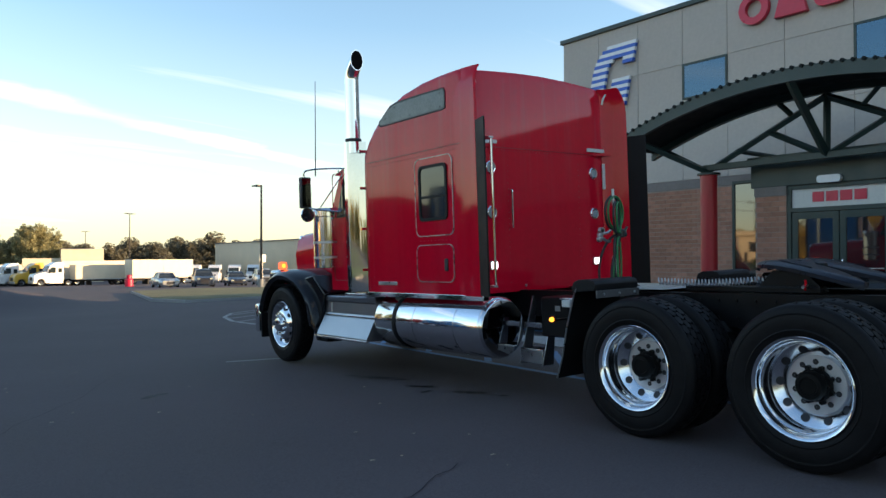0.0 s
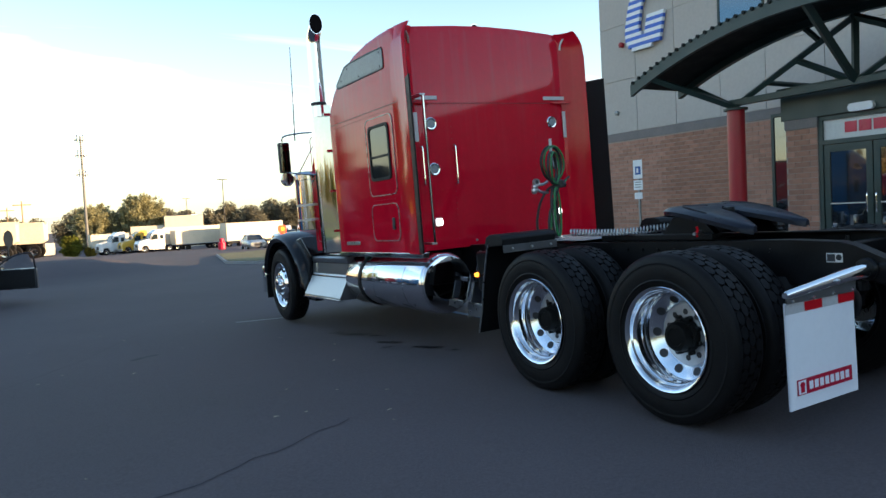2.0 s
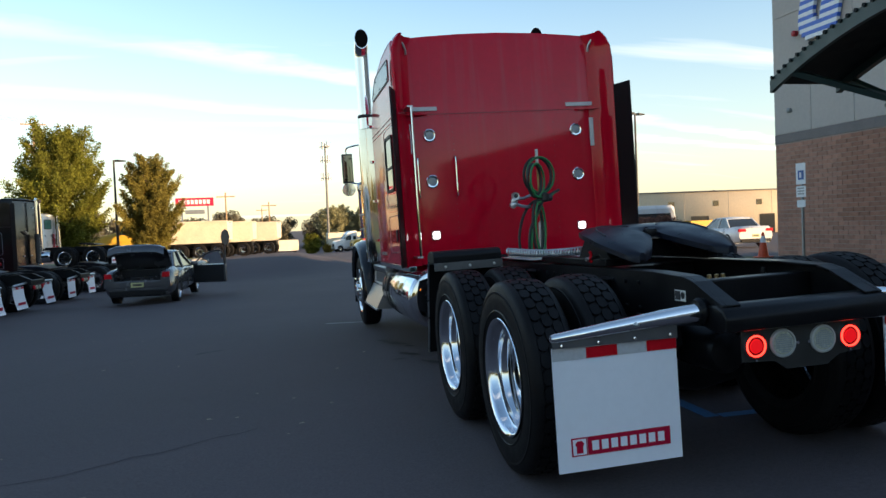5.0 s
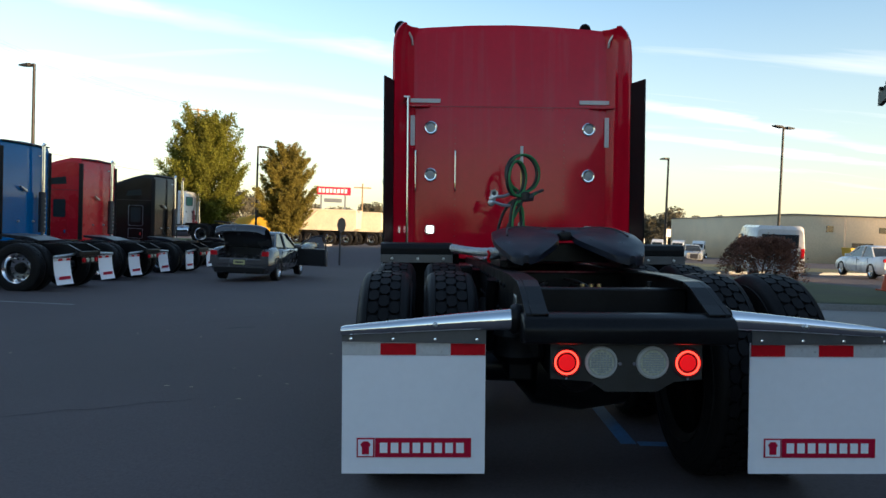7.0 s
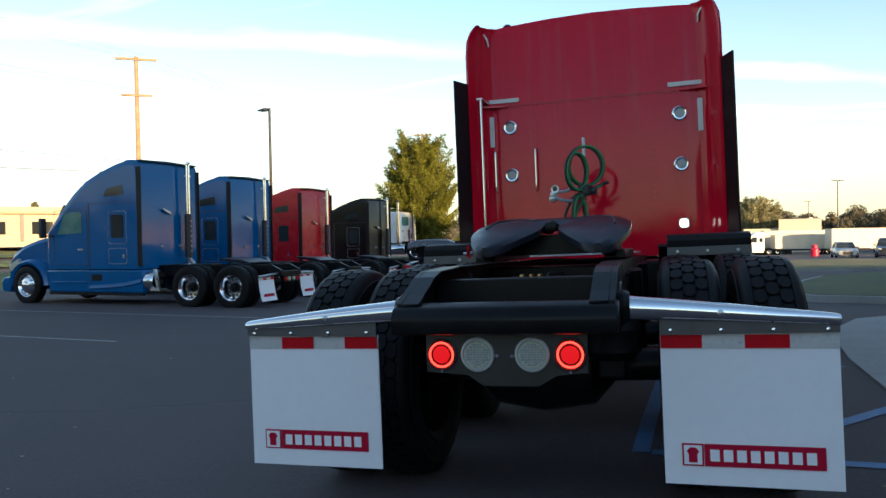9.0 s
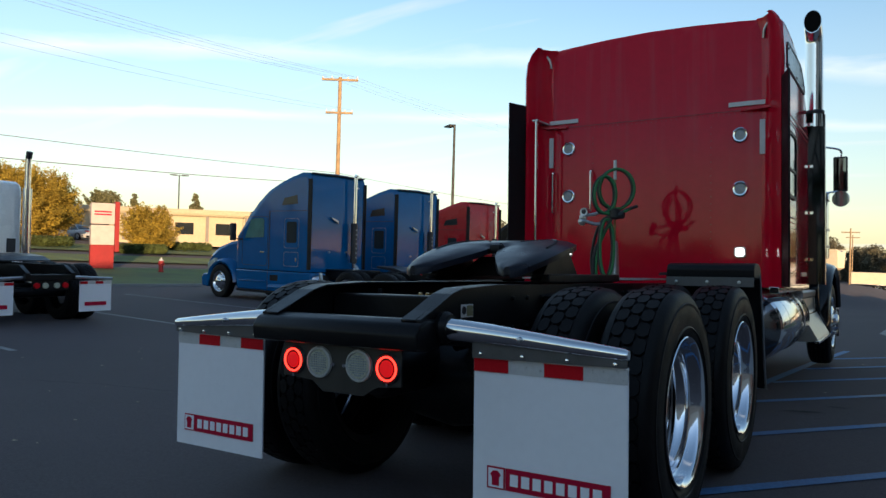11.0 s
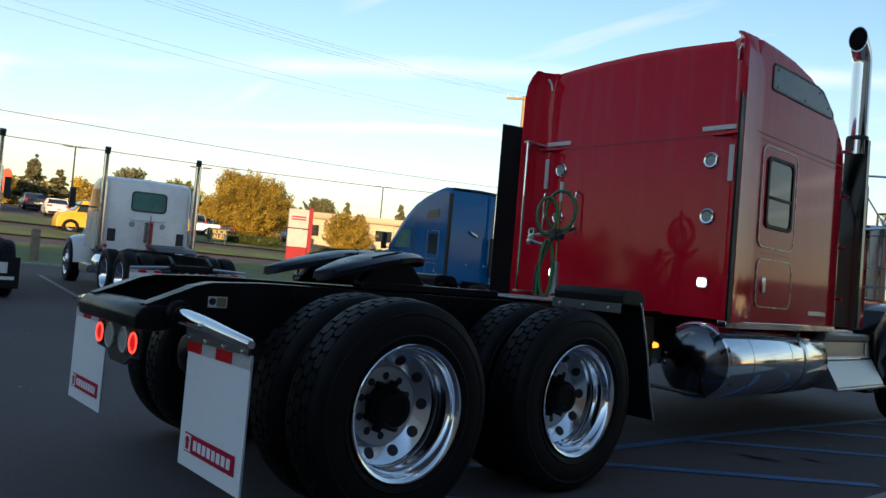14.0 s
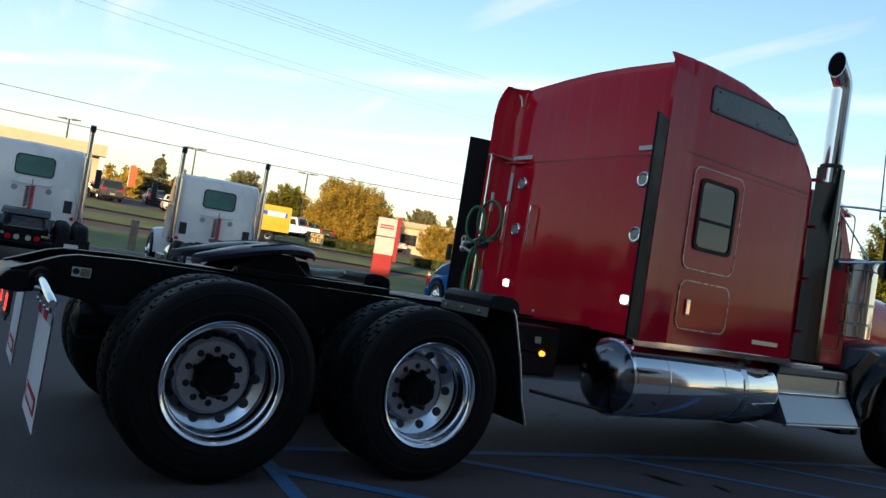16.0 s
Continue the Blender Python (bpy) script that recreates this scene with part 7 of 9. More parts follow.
def car(paint, m, label, shape=SEDAN, open_boot=False, open_door=False, group=""):
    """Rear at y = 0, nose along +y."""
    C = root("car", m, label, "car", group)
    L, W, belt, nose = shape["L"], shape["W"], shape["belt"], shape["nose"]
    cut = 0.0
    ys = [0.0, 0.05, 0.18, 0.6, 1.2, 2.0, 2.8, 3.5, 4.1, 4.5, L - 0.12, L - 0.03, L]
    rings = []
    for y in ys:
        end = 1 - 0.10 * max(0, (0.5 - y) / 0.5) ** 2 - 0.22 * max(0, (y - (L - 0.7)) / 0.7) ** 2
        w = W * end
        if y < 1.0:
            top = shape["boot"] - (0.10 if y < 0.1 else 0.0)
        elif y > shape["cab"][3] - 0.15:
            top = belt + 0.02 - (belt - nose) * ((y - shape["cab"][3] + 0.15) / (L - shape["cab"][3] + 0.15)) ** 1.6
        else:
            top = belt + 0.03
        low = 0.24 + (0.12 if y < 0.1 or y > L - 0.1 else 0)
        if open_boot and y < 0.9:
            top = 0.70 if y < 0.08 else 0.62
        rings.append([(-w * 0.86, y, low), (-w * 0.98, y, low + 0.14), (-w, y, 0.58), (-w * 0.95, y, top - 0.10), (-w * 0.84, y, top), (0, y, top + 0.02), (w * 0.84, y, top), (w * 0.95, y, top - 0.10), (w, y, 0.58), (w * 0.98, y, low + 0.14), (w * 0.86, y, low)])
    body = part("body", loft(rings), paint, C, "", 45)
    a, b, c, d = shape["cab"]
    r = shape["roof"]
    rings = []
    for y, z, w in ((a, belt - 0.02, 0.86), (a + 0.05, belt + 0.06, 0.85), (b, r - 0.07, 0.68), (b + 0.12, r - 0.025, 0.67), ((b + c) / 2, r, 0.68), (c - 0.1, r - 0.03, 0.67), (c, r - 0.08, 0.68), (d - 0.05, belt + 0.06, 0.85), (d, belt - 0.02, 0.86)):
        rings.append([(-0.86 * W, y, belt - 0.03), (-w * W, y, max(z, belt)), (0, y, max(z, belt) + 0.015), (w * W, y, max(z, belt)), (0.86 * W, y, belt - 0.03)])
    part("cabin_glass", loft(rings), CARGLASS, C, "dark glazed cabin", 45)
    roof = []
    for y, z in ((b - 0.02, r - 0.07), (b + 0.12, r - 0.012), ((b + c) / 2, r + 0.012), (c - 0.1, r - 0.016), (c + 0.02, r - 0.08)):
        roof.append([(-0.70 * W, y, z - 0.03), (-0.66 * W, y, z + 0.002), (0, y, z + 0.016), (0.66 * W, y, z + 0.002), (0.70 * W, y, z - 0.03), (0, y, z - 0.02)])
    part("roof", loft(roof), paint, C, "", 45)
    for s in (-1, 1):
        for p, q in (((a, belt), (b, r - 0.05)), ((d, belt), (c, r - 0.06)), (((a + d) / 2 - 0.1, belt), ((b + c) / 2 - 0.05, r - 0.02))):
            part("pillar", tube([(s * 0.86 * W, p[0], p[1]), (s * 0.695 * W, q[0], q[1])], 0.035, 6), paint, C)
        for wy in shape["wheels"]:
            wh = new("wheel")
            wh.parent = C
            wh.matrix_basis = pose(s * (W - 0.11), wy, 0.325, 0, 0, 0 if s > 0 else 180)
            part("tyre", CARTYRE, None, wh)
            part("rim", CARRIM, None, wh)
            for k in range(7):
                part("spoke", CARSPOKE, None, wh, m=pose(0, 0, 0, 360 * k / 7))
            arc = []
            for k in range(13):
                t = math.radians(-8 + 196 * k / 12)
                arc.append([(s * (W - 0.05), wy + 0.36 * math.cos(t), 0.325 + 0.36 * math.sin(t)), (s * (W + 0.006), wy + 0.36 * math.cos(t), 0.325 + 0.36 * math.sin(t)), (s * (W + 0.006), wy + 0.30 * math.cos(t), 0.325 + 0.30 * math.sin(t)), (s * (W - 0.05), wy + 0.30 * math.cos(t), 0.325 + 0.30 * math.sin(t))])
            part("wheel_arch", loft(arc), BLACKPL, C)
        x_in = 0.70 if open_boot else 0.52
        part("tail_lamp", prism([(s * x_in * W, shape["boot"] - 0.24), (s * 0.93 * W, shape["boot"] - 0.24), (s * 0.91 * W, shape["boot"] - 0.10), (s * (x_in + 0.03) * W, shape["boot"] - 0.11)], "y", -0.02, 0.10, 0.008), REDTAPE, C, "red tail lamp")
        part("headlamp", prism([(s * 0.45 * W, nose - 0.14), (s * 0.74 * W, nose - 0.12), (s * 0.74 * W, nose + 0.01), (s * 0.45 * W, nose - 0.02)], "y", L - 0.16, L + 0.012, 0.01), LENS, C, "clear headlamp")
        part("door_mirror", box(s * 0.95 * W, s * (W + 0.16), d - 0.5, d - 0.36, belt, belt + 0.13, 0.03), paint, C)
        part("door_handle", box(s * (W - 0.02), s * (W + 0.015), 2.05, 2.25, 0.80, 0.83, 0.004), CHROME, C)
        part("door_gap", box(s * (W - 0.012), s * (W + 0.003), 1.30, 1.31, 0.34, belt), DARK, C)
        part("door_gap", box(s * (W - 0.012), s * (W + 0.003), 2.32, 2.33, 0.34, belt), DARK, C)
    part("rear_plate", box(-0.17, 0.17, -0.018, 0.0, 0.52, 0.65), PLATEY, C, "pale plate with worn marks")
    part("plate_bar", box(-0.12, 0.12, -0.022, -0.019, 0.56, 0.61), DARK, C)
    part("rear_bumper", box(-0.80 * W, 0.80 * W, -0.03, 0.10, 0.28, 0.44, 0.02), BLACKPL, C)
    part("grille", box(-0.38, 0.38, L - 0.04, L + 0.012, 0.38, nose - 0.08, 0.01), DARK, C)
    if open_boot:
        part("boot_well", box(-0.66, 0.66, 0.06, 0.86, 0.645, 0.665), LINER, C, "dark empty boot")
        part("boot_shadow_wall", box(-0.70, 0.70, 0.86, 0.90, 0.66, belt + 0.04), LINER, C)
        part("rear_sill", box(-0.70, 0.70, -0.01, 0.09, 0.50, 0.70, 0.03), paint, C)
        for s in (-1, 1):
            q = [[(s * 0.62, y, 0.52), (s * 0.62, y, z - 0.02), (s * 0.70, y, z), (s * 0.80 * e, y, z - 0.01), (s * 0.905 * e, y, z - 0.12), (s * 0.925 * e, y, 0.52)] for y, z, e in ((-0.01, 0.90, 0.955), (0.10, 0.97, 0.98), (0.50, 1.02, 1.0), (1.0, 1.04, 1.0))]
            part("rear_wing", loft(q), paint, C, "", 45)
        top, low = [], []
        for y, z in ((0.95, 1.06), (0.84, 1.24), (0.66, 1.46), (0.44, 1.63), (0.22, 1.70), (0.08, 1.69), (0.0, 1.62), (-0.02, 1.50)):
            xs = [-0.74, -0.70, -0.55, -0.25, 0.25, 0.55, 0.70, 0.74]
            top.append([(x, y, z - 0.10 * abs(x / 0.74) ** 5) for x in xs])
            low.append([(x * 0.97, y + 0.045, z - 0.035 - 0.10 * abs(x / 0.74) ** 5) for x in xs])
        lid = part("boot_lid", loft([t + l[::-1] for t, l in zip(low, [[(p[0] * 0.96, p[1] + 0.02, p[2] - 0.02) for p in r_] for r_ in low])]), LINER, C, "raised boot lid, its dark lining showing")
        part("lid_skin", loft([t + l[::-1] for t, l in zip(top, low)]), paint, lid, "", 50)
    if open_door:
        dr = new("open_door")
        dr.parent = C
        dr.matrix_basis = pose(W - 0.03, 3.42, 0.0, 0, 0, 75)
        part("door_skin", prism([(-1.10, 0.36), (0.0, 0.36), (0.0, belt), (-1.10, belt)], "x", -0.06, 0.06, 0.02), DARKDOOR, dr)
        part("door_lining", prism([(-1.05, 0.40), (-0.05, 0.40), (-0.05, belt - 0.02), (-1.05, belt - 0.02)], "x", -0.085, -0.062), LINER, dr)
        fr = bmesh.new()
        add_tube(fr, curve_pts([(-0.02, 0.0, belt), (-0.09, -0.30, belt + 0.25), (-0.15, -0.62, r - 0.13), (-0.17, -0.90, r - 0.08), (-0.15, -1.05, r - 0.14), (-0.06, -1.08, belt)], 4), 0.026, 6)
        part("door_window_frame", fr, DARK, dr)
        dg = bmesh.new()
        dg.faces.new([dg.verts.new(p) for p in ((-0.025, -0.05, belt), (-0.045, -1.05, belt), (-0.165, -0.95, r - 0.11), (-0.155, -0.62, r - 0.12))])
        part("door_glass", dg, CLEARGLASS, dr)
    return C


car(GREYCAR, on_ground(-6.3, 18.75, -4), "grey saloon car with its boot and a front door open", SEDAN, True, True)
car(WHITECAR, on_ground(19.7, 28.0, -6), "white saloon car parked by the kerb", SEDAN)
car(DARKCAR, on_ground(19.6, 71.0, 165), "dark blue estate car parked across the car park", SUV, group="parked cars")
car(DARKCAR, on_ground(23.4, 72.5, 165), "dark saloon parked across the car park", SEDAN, group="parked cars")
car(SILVERCAR, on_ground(27.3, 74.5, 165), "silver estate car parked across the car park", SUV, group="parked cars")
car(SILVERCAR, on_ground(16.2, 73.0, 175), "silver saloon parked across the car park", SEDAN, group="parked cars")
pickup(on_ground(-56.6, 26.6, 152, 0.1))
for k, (pt, sh) in enumerate(((SILVERCAR, SEDAN), (DARKCAR, SEDAN), (WHITECAR, SUV), (REDCAR, SEDAN), (SILVERCAR, SUV), (WHITECAR, SEDAN), (DARKCAR, SUV))):
    x, y = -66 + 0.5 * k, 8 + 6.2 * k
    car(pt, on_ground(x, y, 70 + 15 * (k % 3), 0.1), "parked car in the lot behind the road", sh, group="cars behind the road")

for k, (pt, sh) in enumerate(((DARKCAR, SUV), (SILVERCAR, SEDAN), (GREYCAR, SUV), (WHITECAR, SEDAN), (REDCAR, SUV), (DARKCAR, SEDAN), (SILVERCAR, SUV), (GREYCAR, SEDAN))):
    car(pt, on_ground(-58.8 - 0.4 * (k % 2), 3.4 + 3.0 * k + 2.0 * (k // 3), 82 + 6 * (k % 3), 0.1), "parked car in the line along the grass slope", sh, group="cars behind the road")

# low board on the bank with its words
board = root("sale_board", on_ground(-49.1, 22.9, 68, 0.1), "dark sale board with yellow words on the bank", "sign")
part("panel", box(-0.72, 0.72, -0.03, 0.03, 0.25, 1.12, 0.01), DARK, board)
for s in (-1, 1):
    part("leg", box(s * 0.6 - 0.03, s * 0.6 + 0.03, -0.02, 0.02, -0.1, 0.25), DARK, board)
for word, z in (("TRUCK", 0.72), ("SALE!", 0.34)):
    cu = bpy.data.curves.new("words", "FONT")
    cu.body, cu.size, cu.extrude, cu.align_x = word, 0.42, 0.004, "CENTER"
    tmp = new("words_source", cu)
    bpy.context.view_layer.update()
    me = bpy.data.meshes.new_from_object(tmp.evaluated_get(bpy.context.evaluated_depsgraph_get()))
    bpy.data.objects.remove(tmp)
    me.materials.clear()
    me.materials.append(YELLOWPRINT)
    part("words", me, None, board, "yellow painted words", m=pose(0, -0.036, z, 90, 0, 0))
wpost = root("wooden_post", on_ground(-25.1, 5.25, 0, 0.1), "short weathered wooden post on the verge", "post")
part("post", box(-0.13, 0.13, -0.13, 0.13, -0.1, 1.12, 0.02), BARKPOST, wpost)

# white van behind the bush
van = root("van", on_ground(12.5, 24.4, -14) @ Matrix.Scale(0.93, 4), "white delivery van parked in the car park", "van")
vb = []
for y, top, w in ((0, 2.05, 0.92), (0.08, 2.2, 0.96), (3.4, 2.25, 0.96), (3.9, 2.1, 0.94), (4.5, 1.25, 0.92), (5.2, 1.0, 0.86), (5.35, 0.6, 0.8)):
    vb.append([(-w, y, 0.35), (-w, y, top * 0.6), (-w * 0.92, y, top - 0.1), (-w * 0.8, y, top), (w * 0.8, y, top), (w * 0.92, y, top - 0.1), (w, y, top * 0.6), (w, y, 0.35)])
part("body", loft(vb), WHITECAR, van, "", 40)
for s in (-1, 1):
    part("window", box(s * 0.90, s * 0.975, 3.1, 3.8, 1.35, 1.85, 0.02), CARGLASS, van)
    part("tail_lamp", box(s * 0.78, s * 0.93, -0.02, 0.05, 0.9, 1.3, 0.01), REDTAPE, van)
    for y in (1.1, 4.4):
        wh = new("wheel")
        wh.parent = van
        wh.matrix_basis = pose(s * 0.84, y, 0.325, 0, 0, 0 if s > 0 else 180)
        part("tyre", CARTYRE, None, wh)
        part("rim", CARRIM, None, wh)
part("rear_window", box(-0.7, 0.7, -0.02, 0.02, 1.3, 1.85, 0.01), CARGLASS, van)
part("windscreen", prism([(3.95, 2.03), (4.50, 1.30), (4.54, 1.33), (3.99, 2.06)], "x", -0.8, 0.8), CARGLASS, van)

# traffic cone, hydrant
ORANGE = pbr("orange_plastic", (0.60, 0.07, 0.015), 0.5, 0.0, 0.06, 9)
cone = root("traffic_cone", on_ground(10.87, 15.3, 10, 0.14), "orange traffic cone on the kerb island", "cone")
part("base", box(-0.19, 0.19, -0.19, 0.19, 0, 0.03, 0.01), ORANGE, cone)
part("cone_body", lathe([(0.03, 0.15), (0.25, 0.11), (0.70, 0.03), (0.71, 0.02)], 20, "z"), ORANGE, cone)
part("white_collar", lathe([(0.42, 0.081), (0.422, 0.085), (0.600, 0.054), (0.602, 0.049)], 20, "z", None, False), WHITESIGN, cone, "white reflective collar")
HYD = pbr("hydrant_red", (0.45, 0.02, 0.02), 0.45, 0.0, 0.1, 9)
hyd = root("fire_hydrant", on_ground(-33.0, 23.8, 0, 0.1), "red fire hydrant with a pale cap on the verge", "hydrant")
part("barrel", lathe([(0, 0.16), (0.06, 0.16), (0.07, 0.12), (0.52, 0.12), (0.54, 0.15), (0.60, 0.15), (0.62, 0.12), (0.70, 0.07)], 20, "z"), HYD, hyd)
part("cap", lathe([(0.62, 0.121), (0.70, 0.08), (0.74, 0.03), (0.80, 0.03), (0.80, 0.001)], 16, "z"), STICKER, hyd)
for s in (-1, 1):
    part("outlet", lathe([(s * 0.10, 0.06), (s * 0.20, 0.06), (s * 0.21, 0.04)], 12, "x", Matrix.Translation((0, 0, 0.42))), HYD, hyd)

# pylon sign on the verge
# White and red are darkened: shade on the sign is put into both.
PYLONFACE = pbr("shaded_sign_face", (0.40, 0.34, 0.33), 0.45, 0.0, 0.08, 3)
PYLONRED = pbr("shaded_red_sign", (0.25, 0.022, 0.025), 0.55, 0.0, 0.08, 3, spec=0.15)
pyl = root("pylon_sign", on_ground(-34.7, 21.5, 66), "red and dull white roadside pylon sign", "sign")
part("base", box(-0.75, 0.42, -0.2, 0.2, -0.3, 1.35, 0.02), PYLONRED, pyl)
part("white_box", box(-0.75, 0.42, -0.24, 0.24, 1.35, 2.42, 0.03), PYLONFACE, pyl)
part("white_box", box(-0.75, 0.42, -0.24, 0.24, 2.47, 3.60, 0.03), PYLONFACE, pyl)
part("red_fin", box(0.43, 0.66, -0.26, 0.26, 1.0, 3.70, 0.02), PYLONRED, pyl)
for z in (2.95, 3.10):
    part("text_bar", box(-0.6, 0.25, -0.246, -0.243, z, z + 0.08), BRANDRED, pyl)


# ---- trees ----
def leaf_mat(name, col, var=0.3):
    m = pbr(name, col, 0.75, 0.0, var, 0.45, fine=3.0, spec=0.2)
    by_island(m, 0.30)
    # thin leaves let some light through
    n, l = m.node_tree.nodes, m.node_tree.links
    thin, mix = n.new("ShaderNodeBsdfTranslucent"), n.new("ShaderNodeMixShader")
    l.new(n["Principled BSDF"].inputs["Base Color"].links[0].from_socket, thin.inputs["Color"])
    mix.inputs["Fac"].default_value = 0.38
    l.new(n["Principled BSDF"].outputs[0], mix.inputs[1])
    l.new(thin.outputs[0], mix.inputs[2])
    l.new(mix.outputs[0], n["Material Output"].inputs["Surface"])
    return m


BARK = pbr("bark", (0.09, 0.065, 0.05), 0.9, 0.0, 0.2, 6, bump=0.6, bscale=25)
LEAF_GREEN = leaf_mat("turning_leaves", (0.145, 0.150, 0.020))
LEAF_GOLD = leaf_mat("golden_leaves", (0.33, 0.235, 0.038))
LEAF_TURN = leaf_mat("rust_yellow_leaves", (0.185, 0.155, 0.032))
# Distance haze is put into these three leaf colours, paler and greyer.
LEAF_DARK = leaf_mat("hazed_dark_leaves", (0.17, 0.165, 0.085))
LEAF_HAZE = leaf_mat("hazed_olive_leaves", (0.135, 0.125, 0.088), 0.15)
LEAF_HAZE_PALE = leaf_mat("hazed_pale_leaves", (0.30, 0.28, 0.15), 0.15)
LEAF_HEDGE = leaf_mat("hedge_leaves", (0.075, 0.095, 0.03))
LEAF_RUST = leaf_mat("rust_red_leaves", (0.21, 0.100, 0.072))


def unit_rows(a):
    return a / np.linalg.norm(a, axis=1)[:, None]


BALL = bmesh.new()
bmesh.ops.create_icosphere(BALL, subdivisions=2, radius=1.0)
BALL_V = np.array([v.co[:] for v in BALL.verts])
BALL_F = np.array([[v.index for v in f.verts] for f in BALL.faces])
BALL.free()


def leaf_quads(p, size, rng):
    """A small pointed quad, turned at random, at each row of p."""
    a = unit_rows(rng.normal(size=p.shape))
    b = rng.normal(size=p.shape)
    b = unit_rows(b - a * (a * b).sum(axis=1)[:, None])
    s = (size * (0.6 + 0.8 * rng.random(len(p))))[:, None]
    verts = np.stack((p - a * s, p + b * s * 0.55, p + a * s, p - b * s * 0.55), axis=1).reshape(-1, 3)
    return verts.tolist(), np.arange(len(p) * 4).reshape(-1, 4).tolist()


def crown_mesh(height, low, spread, count, leaf, rng, material, conifer=False):
    """Leaves along many slender rising branches that end at an uneven crown outline."""
    nb = 110 if conifer else 300
    s, az = rng.random(nb) ** (1.0 if not conifer else 1.25), 2 * math.pi * rng.random(nb)
    ph = 6.3 * rng.random(3)
    if conifer:
        rho = spread * (0.06 + 0.94 * (1 - s) ** 0.85) * (0.6 + 0.4 * rng.random(nb))
    else:
        env = np.sin(math.pi * (0.07 + 0.86 * s ** 0.82)) ** 0.62
        lump = 1 + 0.13 * np.sin(2 * az + ph[0] + 3 * s) + 0.10 * np.sin(5 * az + ph[1] - 7 * s)
        rho = spread * env * lump * (0.30 + 0.68 * np.sqrt(rng.random(nb)))
    z = height * (low + (0.965 - low) * s) + spread * 0.05 * rng.normal(size=nb)
    tip = np.stack((rho * np.cos(az), rho * np.sin(az), z), axis=1)
    drop = 0.12 * rho if conifer else -(1.05 * rho + 0.22 * spread)
    foot = np.stack((0 * z, 0 * z, np.clip(z + drop, height * low * 0.85, height)), axis=1)
    long = np.linalg.norm(tip - foot, axis=1) + 0.05 * spread
    pick = rng.choice(nb, count, p=long / long.sum())
    u = 0.28 + 0.74 * rng.random(count) ** 0.75
    loose = spread * (0.075 if not conifer else 0.05) * (1.30 - 0.85 * u)
    p = foot[pick] + (tip - foot)[pick] * u[:, None] + rng.normal(size=(count, 3)) * loose[:, None] * np.array((1, 1, 0.8))
    verts, faces = leaf_quads(p, leaf, rng)
    me = bpy.data.meshes.new("crown")
    me.from_pydata(verts, [], faces)
    me.materials.append(material)
    return me


def leaves_mesh(name, blobs, count, size, rng, material, core=0.0, shell=0.35):
    """Many small leaf quads scattered through lumpy clumps; core adds a ragged dense heart to each clump."""
    B = np.array(blobs)
    w = B[:, 3] ** 2
    pick = B[rng.choice(len(B), count, p=w / w.sum())]
    v = unit_rows(rng.normal(size=(count, 3)))
    rad = pick[:, 3] * (shell + (1.07 - shell) * rng.random(count) ** 0.5)
    squash = np.stack((np.ones(count), np.ones(count), pick[:, 4]), axis=1)
    p = pick[:, :3] + v * rad[:, None] * squash
    verts, faces = leaf_quads(p, size, rng)
    if core:
        for x, y, z, r, flat in blobs:
            n = len(verts)
            q = BALL_V * (r * core * (1 + 0.28 * rng.normal(size=(len(BALL_V), 1)))) * np.array((1, 1, flat)) + np.array((x, y, z))
            verts += q.tolist()
            faces += (BALL_F + n).tolist()
    me = bpy.data.meshes.new(name)
    me.from_pydata(verts, [], faces)
    me.materials.append(material)
    return me


def tree(m, label, height, spread, material, seed, count=7000, leaf=0.13, low=0.22, conifer=False):
    rng = np.random.default_rng(seed)
    T = root("tree", m, label, "tree")
    tr = bmesh.new()
    lean = rng.normal(0, 0.15, 2)
    line = [(0, 0, -0.1), (lean[0] * 0.2, lean[1] * 0.2, height * 0.25), (lean[0] * 0.6, lean[1] * 0.5, height * 0.55), (lean[0], lean[1], height * 0.9)]
    r0 = 0.022 * height + 0.03
    add_tube(tr, curve_pts(line, 4), r0, 10, [r0 * (1.25 if k == 0 else 1 - 0.075 * k) for k in range(13)])
    part("trunk", tr, BARK, T)
    n_limb = 16
    for k in range(n_limb):
        a = 2 * math.pi * (k * 0.382 + rng.random() * 0.1)
        t = (k + 0.5) / n_limb
        z = height * (low + 0.02 + (0.93 - low) * t)
        if conifer:
            out = spread * (1.0 - 0.9 * t)
        else:
            out = spread * 0.70 * math.sin(math.pi * (0.14 + 0.84 * t ** 1.05)) ** 0.75 * (0.8 + 0.4 * rng.random())
        p = (out * math.cos(a), out * math.sin(a), z)
        start = (lean[0] * t * 0.6, lean[1] * t * 0.6, max(height * 0.15, z - height * 0.16))
        lb = bmesh.new()
        add_tube(lb, curve_pts([start, (p[0] * 0.5, p[1] * 0.5, (start[2] + z) / 2), p], 3), 0.05, 6, [r0 * 0.32 * (1 - 0.13 * i) for i in range(7)])
        part("limb", lb, BARK, T)
    crown = new("crown", crown_mesh(height, low, spread, count, leaf, rng, material, conifer))
    crown.parent = T
    return T


